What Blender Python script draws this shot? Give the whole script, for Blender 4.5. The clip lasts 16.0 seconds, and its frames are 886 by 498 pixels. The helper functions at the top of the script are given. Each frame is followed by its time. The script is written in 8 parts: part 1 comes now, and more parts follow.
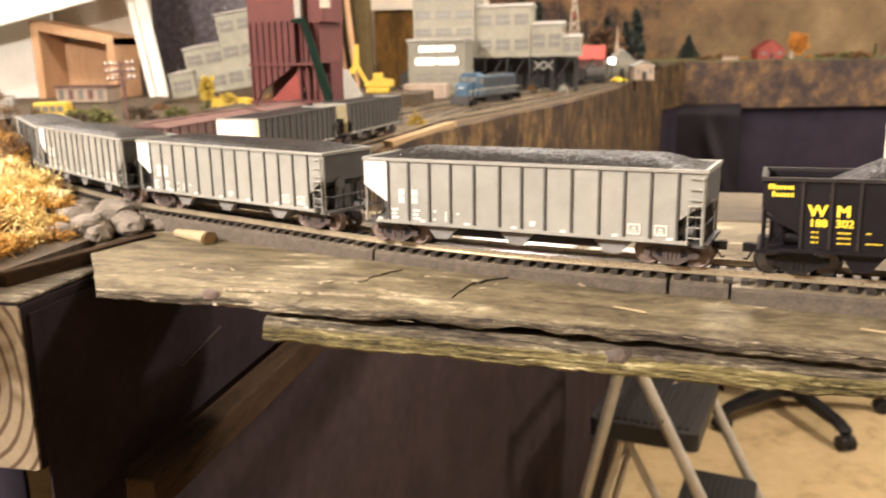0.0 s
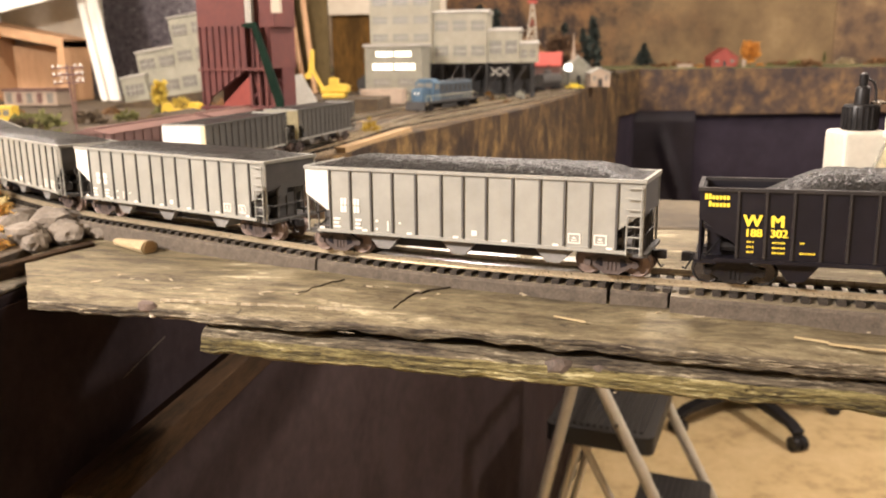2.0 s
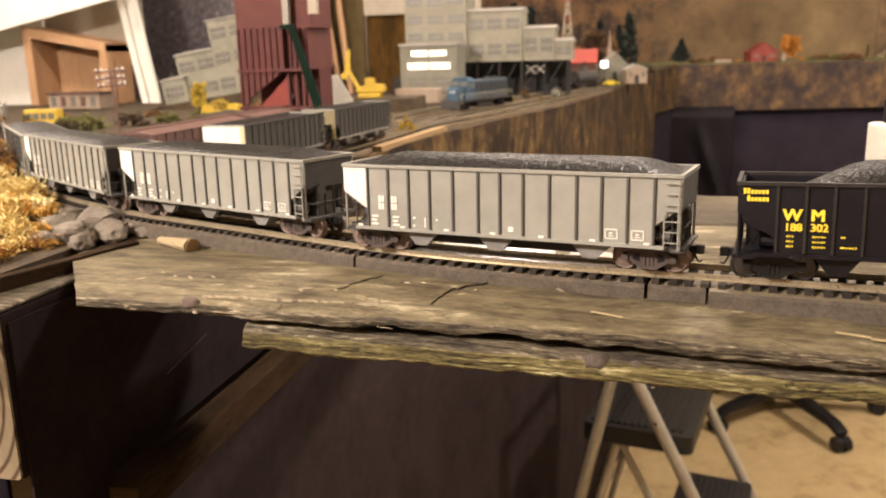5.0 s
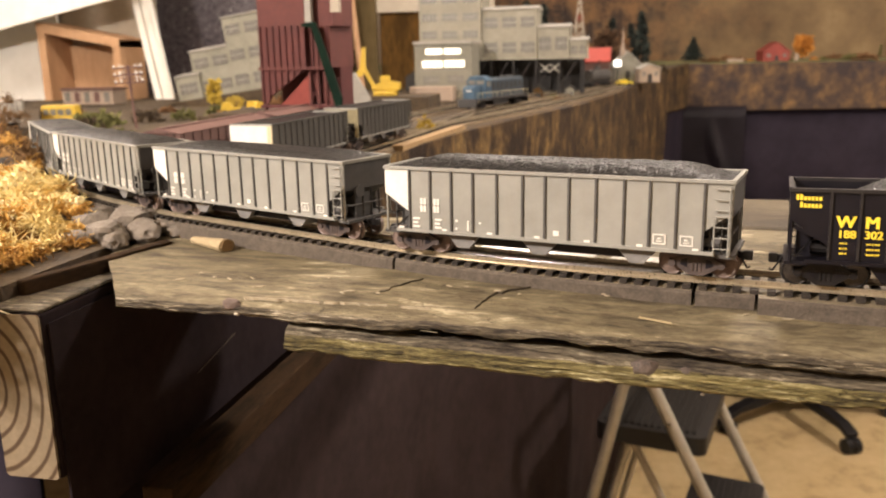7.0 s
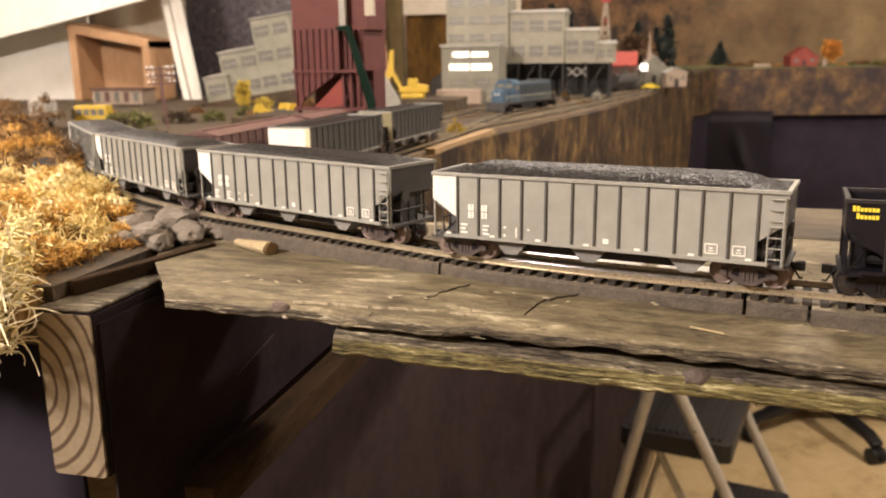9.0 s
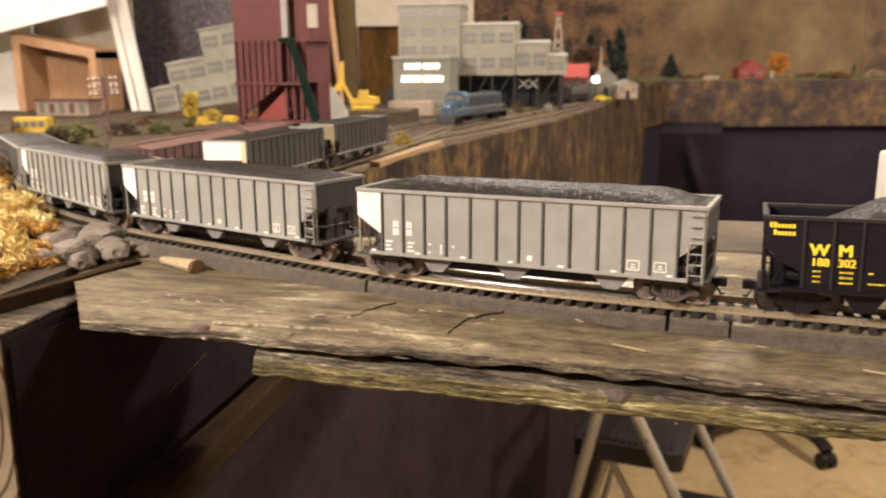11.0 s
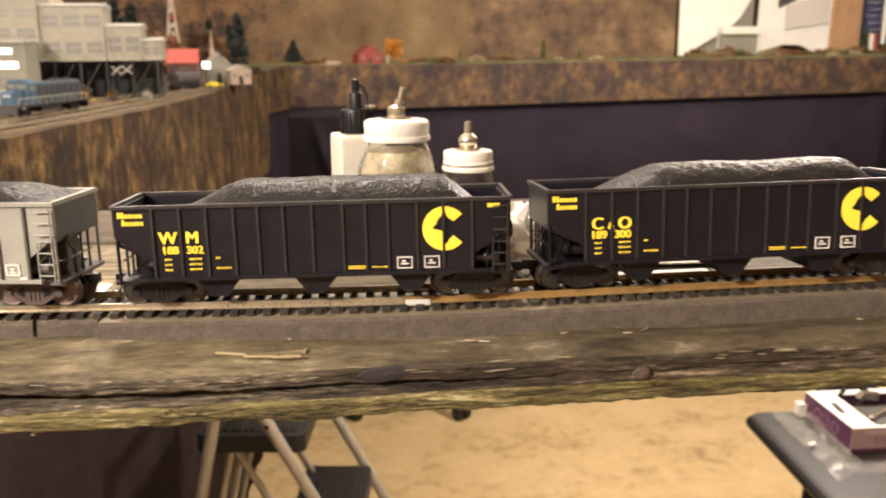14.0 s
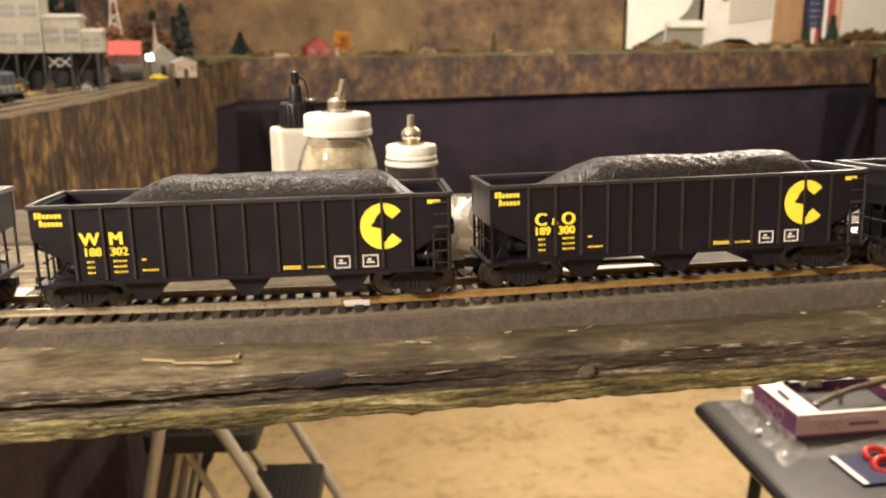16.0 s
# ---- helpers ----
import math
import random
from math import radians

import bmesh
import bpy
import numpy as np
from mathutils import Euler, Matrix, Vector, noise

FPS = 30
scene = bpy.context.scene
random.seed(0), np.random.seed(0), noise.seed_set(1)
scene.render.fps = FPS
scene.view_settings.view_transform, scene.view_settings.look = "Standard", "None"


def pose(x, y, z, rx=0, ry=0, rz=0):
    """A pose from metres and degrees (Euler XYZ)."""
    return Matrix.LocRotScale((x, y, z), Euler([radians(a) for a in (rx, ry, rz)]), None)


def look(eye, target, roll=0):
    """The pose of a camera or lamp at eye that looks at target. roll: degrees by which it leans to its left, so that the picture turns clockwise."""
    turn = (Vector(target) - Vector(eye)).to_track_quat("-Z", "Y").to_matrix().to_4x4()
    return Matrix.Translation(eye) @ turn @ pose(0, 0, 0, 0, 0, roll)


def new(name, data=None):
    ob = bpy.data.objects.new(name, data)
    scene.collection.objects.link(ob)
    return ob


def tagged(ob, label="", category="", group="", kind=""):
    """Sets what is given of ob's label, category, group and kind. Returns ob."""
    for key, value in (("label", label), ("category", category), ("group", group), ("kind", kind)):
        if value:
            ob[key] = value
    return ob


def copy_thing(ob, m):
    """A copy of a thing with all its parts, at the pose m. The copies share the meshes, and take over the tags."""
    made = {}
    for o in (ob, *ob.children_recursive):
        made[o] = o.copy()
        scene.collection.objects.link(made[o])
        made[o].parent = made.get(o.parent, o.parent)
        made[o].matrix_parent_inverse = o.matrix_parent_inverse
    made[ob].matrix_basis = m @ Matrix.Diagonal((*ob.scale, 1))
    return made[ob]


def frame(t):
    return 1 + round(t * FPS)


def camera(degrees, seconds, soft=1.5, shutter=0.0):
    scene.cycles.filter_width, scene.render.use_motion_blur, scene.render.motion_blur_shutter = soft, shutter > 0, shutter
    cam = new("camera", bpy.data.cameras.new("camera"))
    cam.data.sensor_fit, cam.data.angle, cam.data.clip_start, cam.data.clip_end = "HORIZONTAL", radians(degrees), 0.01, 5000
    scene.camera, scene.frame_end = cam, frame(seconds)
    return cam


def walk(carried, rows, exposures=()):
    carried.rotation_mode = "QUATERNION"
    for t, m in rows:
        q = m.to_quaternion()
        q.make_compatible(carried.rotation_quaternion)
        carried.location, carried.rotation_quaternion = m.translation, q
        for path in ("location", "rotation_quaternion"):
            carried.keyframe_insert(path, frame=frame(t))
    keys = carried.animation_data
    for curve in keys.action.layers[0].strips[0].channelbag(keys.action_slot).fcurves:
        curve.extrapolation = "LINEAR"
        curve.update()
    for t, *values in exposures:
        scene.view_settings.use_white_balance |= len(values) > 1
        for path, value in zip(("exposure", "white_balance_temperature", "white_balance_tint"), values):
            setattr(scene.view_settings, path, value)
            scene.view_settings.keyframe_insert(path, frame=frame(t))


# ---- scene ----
cam = camera(56.25, 16.0, 2.0, 0.5)
PATH = [
    (0, (0.02705, -0.03757, 1.35870), (-0.3991, 1.8613, 0.8974), -1.18),
    (0.5, (0.03367, -0.03602, 1.36102), (-0.3249, 1.8812, 0.9185), -1.03),
    (1, (0.03375, -0.03731, 1.35914), (-0.2850, 1.8876, 0.9198), -0.71),
    (1.5, (0.03632, -0.03799, 1.36059), (-0.2784, 1.8893, 0.9288), -0.73),
    (2, (0.03471, -0.03274, 1.36001), (-0.3000, 1.8866, 0.9083), -0.71),
    (2.5, (0.03553, -0.03231, 1.35804), (-0.3010, 1.8861, 0.9038), -0.84),
    (3, (0.04116, -0.03297, 1.36106), (-0.2959, 1.8876, 0.9162), -1.26),
    (3.5, (0.04134, -0.03619, 1.35927), (-0.3091, 1.8839, 0.9231), -1.50),
    (4, (0.04429, -0.04229, 1.35948), (-0.3431, 1.8694, 0.9176), -1.53),
    (4.5, (0.04110, -0.03888, 1.35931), (-0.3624, 1.8675, 0.9090), -1.55),
    (5, (0.03468, -0.03598, 1.35953), (-0.3844, 1.8666, 0.9073), -1.53),
    (7.5, (0.01131, -0.03800, 1.36345), (-0.4276, 1.8583, 0.9037), -0.96),
    (8, (0.00525, -0.04180, 1.36456), (-0.4556, 1.8500, 0.9078), -0.97),
    (10.5, (0.00995, -0.03454, 1.36430), (-0.4700, 1.8550, 0.9177), -0.68),
    (11, (0.01958, -0.03062, 1.36579), (-0.3639, 1.8846, 0.9360), -0.56),
    (11.5, (0.03455, -0.02455, 1.36319), (-0.2673, 1.9036, 0.9259), -0.24),
    (12, (0.09212, -0.01675, 1.35958), (0.1421, 1.9310, 0.9085), 0.66),
    (12.5, (0.10538, -0.01749, 1.36074), (0.2651, 1.9238, 0.9071), -0.09),
    (13, (0.10765, -0.01875, 1.36188), (0.2882, 1.9169, 0.8923), -0.22),
    (13.5, (0.13013, -0.01641, 1.36549), (0.4156, 1.9101, 0.9104), -0.60),
    (14, (0.13527, -0.02186, 1.36520), (0.5316, 1.8813, 0.8952), -0.46),
    (14.5, (0.13304, -0.02680, 1.36526), (0.6043, 1.8599, 0.8979), 0.32),
    (15, (0.13319, -0.02453, 1.36649), (0.6378, 1.8548, 0.9045), 0.39),
    (15.5, (0.13778, -0.01809, 1.36899), (0.6443, 1.8605, 0.9060), -0.08),
    (16, (0.14254, -0.01275, 1.36445), (0.6468, 1.8606, 0.8779), -0.29),
]
cam.data.dof.use_dof, cam.data.dof.focus_distance, cam.data.dof.aperture_fstop = True, 0.345, 20.0
walk(cam, [(t, look(eye, target, roll)) for t, eye, target, roll in PATH], [
    (0.0, 0.46, 6140, 14), (1.0, 0.41, 6190, 15), (2.0, 0.38, 6190, 15), (3.0, 0.27, 6290, 17), (3.5, -0.02, 6270, 18), (4.0, -0.03, 6250, 19), (5.0, 0.03, 6500, 16), (7.5, -0.03, 6350, 16), (8.0, -0.08, 6350, 16), (10.5, -0.08, 6350, 16),
    (11.0, -0.08, 6300, 17), (11.5, -0.01, 6250, 18), (12.0, 0.35, 6200, 16), (13.0, 0.37, 6450, 15), (14.0, 0.27, 6400, 15), (15.0, 0.28, 6350, 13), (16.0, 0.16, 6450, 12)])

# ---------------------------------------------------------------- light
WARM = (1.0, 0.885, 0.755)
world = bpy.data.worlds.new("room_air")
world.use_nodes = True
world.node_tree.nodes["Background"].inputs[0].default_value = (0.55, 0.42, 0.30, 1)
world.node_tree.nodes["Background"].inputs[1].default_value = 0.05
scene.world = world
scene.view_settings.exposure = 0.0


def bulb(name, place, watts, radius, colour=WARM):
    data = bpy.data.lights.new(name, "POINT")
    data.energy, data.shadow_soft_size, data.color = watts, radius, colour
    lamp = new(name, data)
    lamp.location = place
    return lamp


bulb("front_bulb_light", (-0.95, -0.48, 2.05), 156.0, 0.07)
bulb("middle_bulb_light", (0.20, 1.00, 2.25), 46.0, 0.07)
bulb("room_bulb_light", (1.8, 2.0, 2.25), 126.0, 0.07)
# unseen fill lamp added to brighten the left bench
bulb("layout_bulb_light", (-1.40, 1.20, 2.25), 34.0, 0.07)
bulb("far_bulb_light", (-0.33, 2.75, 2.08), 24.0, 0.07)


# ---------------------------------------------------------------- materials
def node(tree, kind, **values):
    n = tree.nodes.new(kind)
    for key, value in values.items():
        n.inputs[key.replace("_", " ")].default_value = value
    return n


def surface(name, dark, light, scale=40.0, rough=0.7, metal=0.0, stretch=(1, 1, 1), fine=6.0, bump=0.2, third=None, depth=0.002, spread=(0.35, 0.65), jitter=0.0, spec=0.5):
    """Two sizes of noise between two or three colours, with a fine relief."""
    m = bpy.data.materials.new(name)
    m.use_nodes = True
    t = m.node_tree
    b = t.nodes["Principled BSDF"]
    b.inputs["Metallic"].default_value = metal
    b.inputs["Specular IOR Level"].default_value = spec
    co = t.nodes.new("ShaderNodeTexCoord")
    mp = t.nodes.new("ShaderNodeMapping")
    mp.inputs["Scale"].default_value = stretch
    t.links.new(co.outputs["Object"], mp.inputs["Vector"])
    big = node(t, "ShaderNodeTexNoise", Scale=scale, Detail=6.0, Roughness=0.6)
    small = node(t, "ShaderNodeTexNoise", Scale=scale * fine, Detail=5.0, Roughness=0.65)
    for n in (big, small):
        t.links.new(mp.outputs["Vector"], n.inputs["Vector"])
    ramp = t.nodes.new("ShaderNodeValToRGB")
    ramp.color_ramp.elements[0].position, ramp.color_ramp.elements[1].position = spread
    ramp.color_ramp.elements[0].color = (*dark, 1)
    ramp.color_ramp.elements[1].color = (*light, 1)
    if third:
        e = ramp.color_ramp.elements.new(min(0.95, spread[1] + 0.14))
        e.color = (*third, 1)
    add = t.nodes.new("ShaderNodeMath")
    add.operation = "MULTIPLY_ADD"
    add.inputs[1].default_value, add.inputs[2].default_value = 0.45, 0.0
    t.links.new(small.outputs["Fac"], add.inputs[0])
    mix = t.nodes.new("ShaderNodeMath")
    mix.operation = "MULTIPLY_ADD"
    mix.inputs[1].default_value = 0.55
    t.links.new(big.outputs["Fac"], mix.inputs[0])
    t.links.new(add.outputs[0], mix.inputs[2])
    last = mix
    if jitter:
        info = t.nodes.new("ShaderNodeObjectInfo")
        j = t.nodes.new("ShaderNodeMath")
        j.operation = "MULTIPLY_ADD"
        j.inputs[1].default_value = jitter
        t.links.new(info.outputs["Random"], j.inputs[0])
        t.links.new(mix.outputs[0], j.inputs[2])
        k = t.nodes.new("ShaderNodeMath")
        k.operation = "SUBTRACT"
        k.inputs[1].default_value = jitter / 2
        t.links.new(j.outputs[0], k.inputs[0])
        last = k
    t.links.new(last.outputs[0], ramp.inputs["Fac"])
    t.links.new(ramp.outputs["Color"], b.inputs["Base Color"])
    rr = t.nodes.new("ShaderNodeMapRange")
    rr.inputs["To Min"].default_value, rr.inputs["To Max"].default_value = max(0.03, rough - 0.12), min(1, rough + 0.12)
    t.links.new(small.outputs["Fac"], rr.inputs["Value"])
    t.links.new(rr.outputs["Result"], b.inputs["Roughness"])
    if bump:
        bp = t.nodes.new("ShaderNodeBump")
        bp.inputs["Strength"].default_value, bp.inputs["Distance"].default_value = bump, depth
        t.links.new(last.outputs[0], bp.inputs["Height"])
        t.links.new(bp.outputs["Normal"], b.inputs["Normal"])
    return m


def glowing(name, colour, strength):
    m = bpy.data.materials.new(name)
    m.use_nodes = True
    b = m.node_tree.nodes["Principled BSDF"]
    b.inputs["Base Color"].default_value = (*colour, 1)
    b.inputs["Emission Color"].default_value = (*colour, 1)
    b.inputs["Emission Strength"].default_value = strength
    return m


def glassy(name, colour, rough=0.05, trans=1.0, ior=1.45):
    m = bpy.data.materials.new(name)
    m.use_nodes = True
    b = m.node_tree.nodes["Principled BSDF"]
    b.inputs["Base Color"].default_value = (*colour, 1)
    b.inputs["Transmission Weight"].default_value = trans
    b.inputs["Roughness"].default_value = rough
    b.inputs["IOR"].default_value = ior
    return m


M_GREY = surface("grey_model_paint", (0.234, 0.233, 0.208), (0.300, 0.298, 0.268), 25, 0.5, bump=0.05, depth=0.0003)
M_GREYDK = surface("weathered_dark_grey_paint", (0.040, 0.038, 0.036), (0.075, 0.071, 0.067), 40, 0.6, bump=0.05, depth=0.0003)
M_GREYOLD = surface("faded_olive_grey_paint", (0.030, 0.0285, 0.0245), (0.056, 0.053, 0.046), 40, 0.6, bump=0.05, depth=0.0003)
# body grey with shade painted in, for the grey car's ribs and webs
M_GREYSHADE = surface("shadowed_grey_paint", (0.045, 0.043, 0.04), (0.09, 0.086, 0.08), 60, 0.6, bump=0.05, depth=0.0003)
# a darker step of the body grey, for the hopper outlets
M_GREYMID = surface("dusty_mid_grey_paint", (0.15, 0.145, 0.137), (0.22, 0.212, 0.20), 60, 0.6, bump=0.1, depth=0.0003)
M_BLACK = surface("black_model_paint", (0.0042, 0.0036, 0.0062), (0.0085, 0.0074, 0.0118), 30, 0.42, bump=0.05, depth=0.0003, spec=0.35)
# black lightened for ribs and chords: the light they catch is painted in
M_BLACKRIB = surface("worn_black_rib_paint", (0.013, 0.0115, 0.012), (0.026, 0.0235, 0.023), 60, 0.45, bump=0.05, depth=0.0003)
M_WHITE = surface("white_decal", (0.68, 0.66, 0.6), (0.82, 0.8, 0.74), 80, 0.5, bump=0)
# gloss white for the strips that stand in for glare on the track
M_STRIP = surface("glossy_white_styrene", (0.74, 0.72, 0.66), (0.84, 0.82, 0.76), 80, 0.26, bump=0)
M_OLDCREAM = surface("dirty_olive_cream_paint", (0.16, 0.138, 0.072), (0.25, 0.215, 0.115), 60, 0.6, bump=0)
M_CREAM = surface("cream_panel_paint", (0.55, 0.48, 0.30), (0.68, 0.6, 0.4), 80, 0.5, bump=0)
M_YELLOW = surface("yellow_decal", (0.82, 0.62, 0.04), (0.92, 0.74, 0.07), 80, 0.5, bump=0)
M_COAL = surface("crushed_coal", (0.0035, 0.0032, 0.0032), (0.0145, 0.0136, 0.0132), 900, 0.42, bump=1.0, depth=0.0006, fine=4, spread=(0.40, 0.63), spec=0.25)
# every lump of coal turns its own facet to the light
t = M_COAL.node_tree
cell = node(t, "ShaderNodeTexVoronoi", Scale=1900.0)
place, geo = t.nodes.new("ShaderNodeTexCoord"), t.nodes.new("ShaderNodeNewGeometry")
t.links.new(place.outputs["Object"], cell.inputs["Vector"])
tilt, lean, unit = (t.nodes.new("ShaderNodeVectorMath") for _ in range(3))
tilt.operation, lean.operation, unit.operation = "SUBTRACT", "MULTIPLY_ADD", "NORMALIZE"
tilt.inputs[1].default_value, lean.inputs[1].default_value = (0.5, 0.5, 0.5), (0.26, 0.26, 0.26)
t.links.new(cell.outputs["Color"], tilt.inputs[0])
t.links.new(tilt.outputs["Vector"], lean.inputs[0])
t.links.new(geo.outputs["Normal"], lean.inputs[2])
t.links.new(lean.outputs["Vector"], unit.inputs[0])
t.links.new(unit.outputs["Vector"], t.nodes["Principled BSDF"].inputs["Normal"])
M_TRUCK = surface("rusty_truck_casting", (0.042, 0.030, 0.026), (0.098, 0.072, 0.062), 300, 0.65, bump=0.2, depth=0.0004)
M_TRUCKBK = surface("oily_black_truck_casting", (0.007, 0.006, 0.006), (0.020, 0.018, 0.018), 300, 0.4, bump=0.2, depth=0.0004, spec=0.3)
M_WHEELRUST = surface("dusty_rust_wheel", (0.13, 0.092, 0.076), (0.25, 0.185, 0.155), 250, 0.5, metal=0.2, bump=0.05, depth=0.0002)
M_RIG = surface("glossy_black_rigging", (0.006, 0.005, 0.006), (0.016, 0.014, 0.015), 200, 0.22, bump=0.05, depth=0.0002)
M_WHEELBK = surface("oily_dark_wheel", (0.055, 0.051, 0.050), (0.115, 0.108, 0.104), 200, 0.2, metal=0.8, bump=0.05, depth=0.0002)
M_RAIL = surface("nickel_silver_rail", (0.34, 0.29, 0.20), (0.52, 0.45, 0.33), 120, 0.30, metal=0.6, bump=0.05, depth=0.0002)
M_JOINER = surface("bright_silver_joiner", (0.75, 0.73, 0.68), (0.9, 0.88, 0.83), 200, 0.25, metal=0.3, bump=0)
M_RUST = surface("rust_painted_rail", (0.20, 0.115, 0.035), (0.36, 0.225, 0.080), 150, 0.55, metal=0.15, bump=0.1, depth=0.0003)
M_TIE = surface("weathered_plastic_sleeper", (0.014, 0.010, 0.007), (0.040, 0.030, 0.021), 400, 0.8, jitter=0.25, bump=0.3, depth=0.0003)
# lighter tan for the roadbed's upper faces: light from above painted in
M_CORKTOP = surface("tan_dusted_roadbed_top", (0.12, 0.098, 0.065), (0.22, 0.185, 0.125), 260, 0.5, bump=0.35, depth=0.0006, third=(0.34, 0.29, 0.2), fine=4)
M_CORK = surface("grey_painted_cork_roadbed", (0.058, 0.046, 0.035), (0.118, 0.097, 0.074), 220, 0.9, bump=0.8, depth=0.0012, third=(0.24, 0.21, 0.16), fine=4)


def old_wood(name, colours, patch=9.0, fibre=34.0, relief=0.9, depth=0.0035, spread=(0.37, 0.44, 0.50, 0.57, 0.66), grain=(2.5, 9.0, 7.0), darkening=None, cracks=None):
    """Weathered boards: stains, long fibres, dark checks along x, and dimmer light painted in."""
    m = bpy.data.materials.new(name)
    m.use_nodes = True
    t = m.node_tree
    b = t.nodes["Principled BSDF"]
    co = t.nodes.new("ShaderNodeTexCoord")
    total = None
    for scale, across, share in ((patch, grain[0], 0.34), (fibre, grain[1], 0.38), (fibre * 4.5, grain[2], 0.28)):
        mp = t.nodes.new("ShaderNodeMapping")
        mp.inputs["Scale"].default_value = (1, across, across)
        t.links.new(co.outputs["Object"], mp.inputs["Vector"])
        n = node(t, "ShaderNodeTexNoise", Scale=scale, Detail=7.0, Roughness=0.68, Distortion=0.35)
        t.links.new(mp.outputs["Vector"], n.inputs["Vector"])
        a = t.nodes.new("ShaderNodeMath")
        a.operation = "MULTIPLY_ADD"
        a.inputs[1].default_value = share
        a.inputs[2].default_value = 0.0
        t.links.new(n.outputs["Fac"], a.inputs[0])
        if total:
            t.links.new(total.outputs[0], a.inputs[2])
        total = a
    ramp = t.nodes.new("ShaderNodeValToRGB")
    r = ramp.color_ramp
    while len(r.elements) < 5:
        r.elements.new(0.5)
    for e, p, c in zip(r.elements, spread, colours):
        e.position, e.color = p, (*c, 1)
    t.links.new(total.outputs[0], ramp.inputs["Fac"])
    colour = ramp.outputs["Color"]
    if darkening:
        # light falling off to the right, painted in: colour darkens raggedly along x
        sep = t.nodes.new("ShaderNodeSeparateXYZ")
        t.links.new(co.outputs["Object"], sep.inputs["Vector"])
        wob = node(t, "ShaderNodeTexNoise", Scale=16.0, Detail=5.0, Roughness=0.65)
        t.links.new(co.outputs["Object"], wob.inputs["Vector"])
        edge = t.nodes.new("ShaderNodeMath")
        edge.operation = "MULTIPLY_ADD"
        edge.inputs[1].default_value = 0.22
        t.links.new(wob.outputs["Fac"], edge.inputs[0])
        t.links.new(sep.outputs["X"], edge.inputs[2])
        dim_range = t.nodes.new("ShaderNodeMapRange")
        dim_range.inputs["From Min"].default_value, dim_range.inputs["From Max"].default_value = darkening[0] + 0.11, darkening[1] + 0.11
        t.links.new(edge.outputs[0], dim_range.inputs["Value"])
        dim_mix = t.nodes.new("ShaderNodeMix")
        dim_mix.data_type, dim_mix.blend_type = "RGBA", "MULTIPLY"
        dim_mix.inputs["B"].default_value = (*darkening[2], 1)
        t.links.new(dim_range.outputs["Result"], dim_mix.inputs["Factor"])
        t.links.new(colour, dim_mix.inputs["A"])
        colour = dim_mix.outputs["Result"]
    height = total.outputs[0]
    for scale, across, width, share in cracks or ():
        # thin checks and lifted flake edges wandering along the grain
        mp = t.nodes.new("ShaderNodeMapping")
        mp.inputs["Scale"].default_value = (1, across, across)
        t.links.new(co.outputs["Object"], mp.inputs["Vector"])
        n = node(t, "ShaderNodeTexNoise", Scale=scale, Detail=4.0, Roughness=0.55, Distortion=0.5)
        t.links.new(mp.outputs["Vector"], n.inputs["Vector"])
        off = t.nodes.new("ShaderNodeMath")
        off.operation = "SUBTRACT"
        off.inputs[1].default_value = 0.5
        t.links.new(n.outputs["Fac"], off.inputs[0])
        mag = t.nodes.new("ShaderNodeMath")
        mag.operation = "ABSOLUTE"
        t.links.new(off.outputs[0], mag.inputs[0])
        open_ = t.nodes.new("ShaderNodeMapRange")
        open_.inputs["From Max"].default_value = width
        t.links.new(mag.outputs[0], open_.inputs["Value"])
        ink = t.nodes.new("ShaderNodeMix")
        ink.data_type, ink.blend_type = "RGBA", "MULTIPLY"
        ink.inputs["B"].default_value = (0.30, 0.27, 0.25, 1)
        inv = t.nodes.new("ShaderNodeMath")
        inv.operation = "SUBTRACT"
        inv.inputs[0].default_value = 1.0
        t.links.new(open_.outputs["Result"], inv.inputs[1])
        t.links.new(inv.outputs[0], ink.inputs["Factor"])
        t.links.new(colour, ink.inputs["A"])
        colour = ink.outputs["Result"]
        lip = t.nodes.new("ShaderNodeMath")
        lip.operation = "MULTIPLY_ADD"
        lip.inputs[1].default_value = share
        t.links.new(open_.outputs["Result"], lip.inputs[0])
        t.links.new(height, lip.inputs[2])
        # one side of each check stands a little higher, as a flake does
        step = t.nodes.new("ShaderNodeMapRange")
        step.inputs["From Min"].default_value, step.inputs["From Max"].default_value = -0.015, 0.015
        step.inputs["To Max"].default_value = share * 1.6
        t.links.new(off.outputs[0], step.inputs["Value"])
        rise = t.nodes.new("ShaderNodeMath")
        t.links.new(step.outputs["Result"], rise.inputs[0])
        t.links.new(lip.outputs[0], rise.inputs[1])
        height = rise.outputs[0]
    t.links.new(colour, b.inputs["Base Color"])
    b.inputs["Roughness"].default_value = 0.72
    b.inputs["Specular IOR Level"].default_value = 0.35
    bp = t.nodes.new("ShaderNodeBump")
    bp.inputs["Strength"].default_value, bp.inputs["Distance"].default_value = relief, depth
    t.links.new(height, bp.inputs["Height"])
    t.links.new(bp.outputs["Normal"], b.inputs["Normal"])
    return m


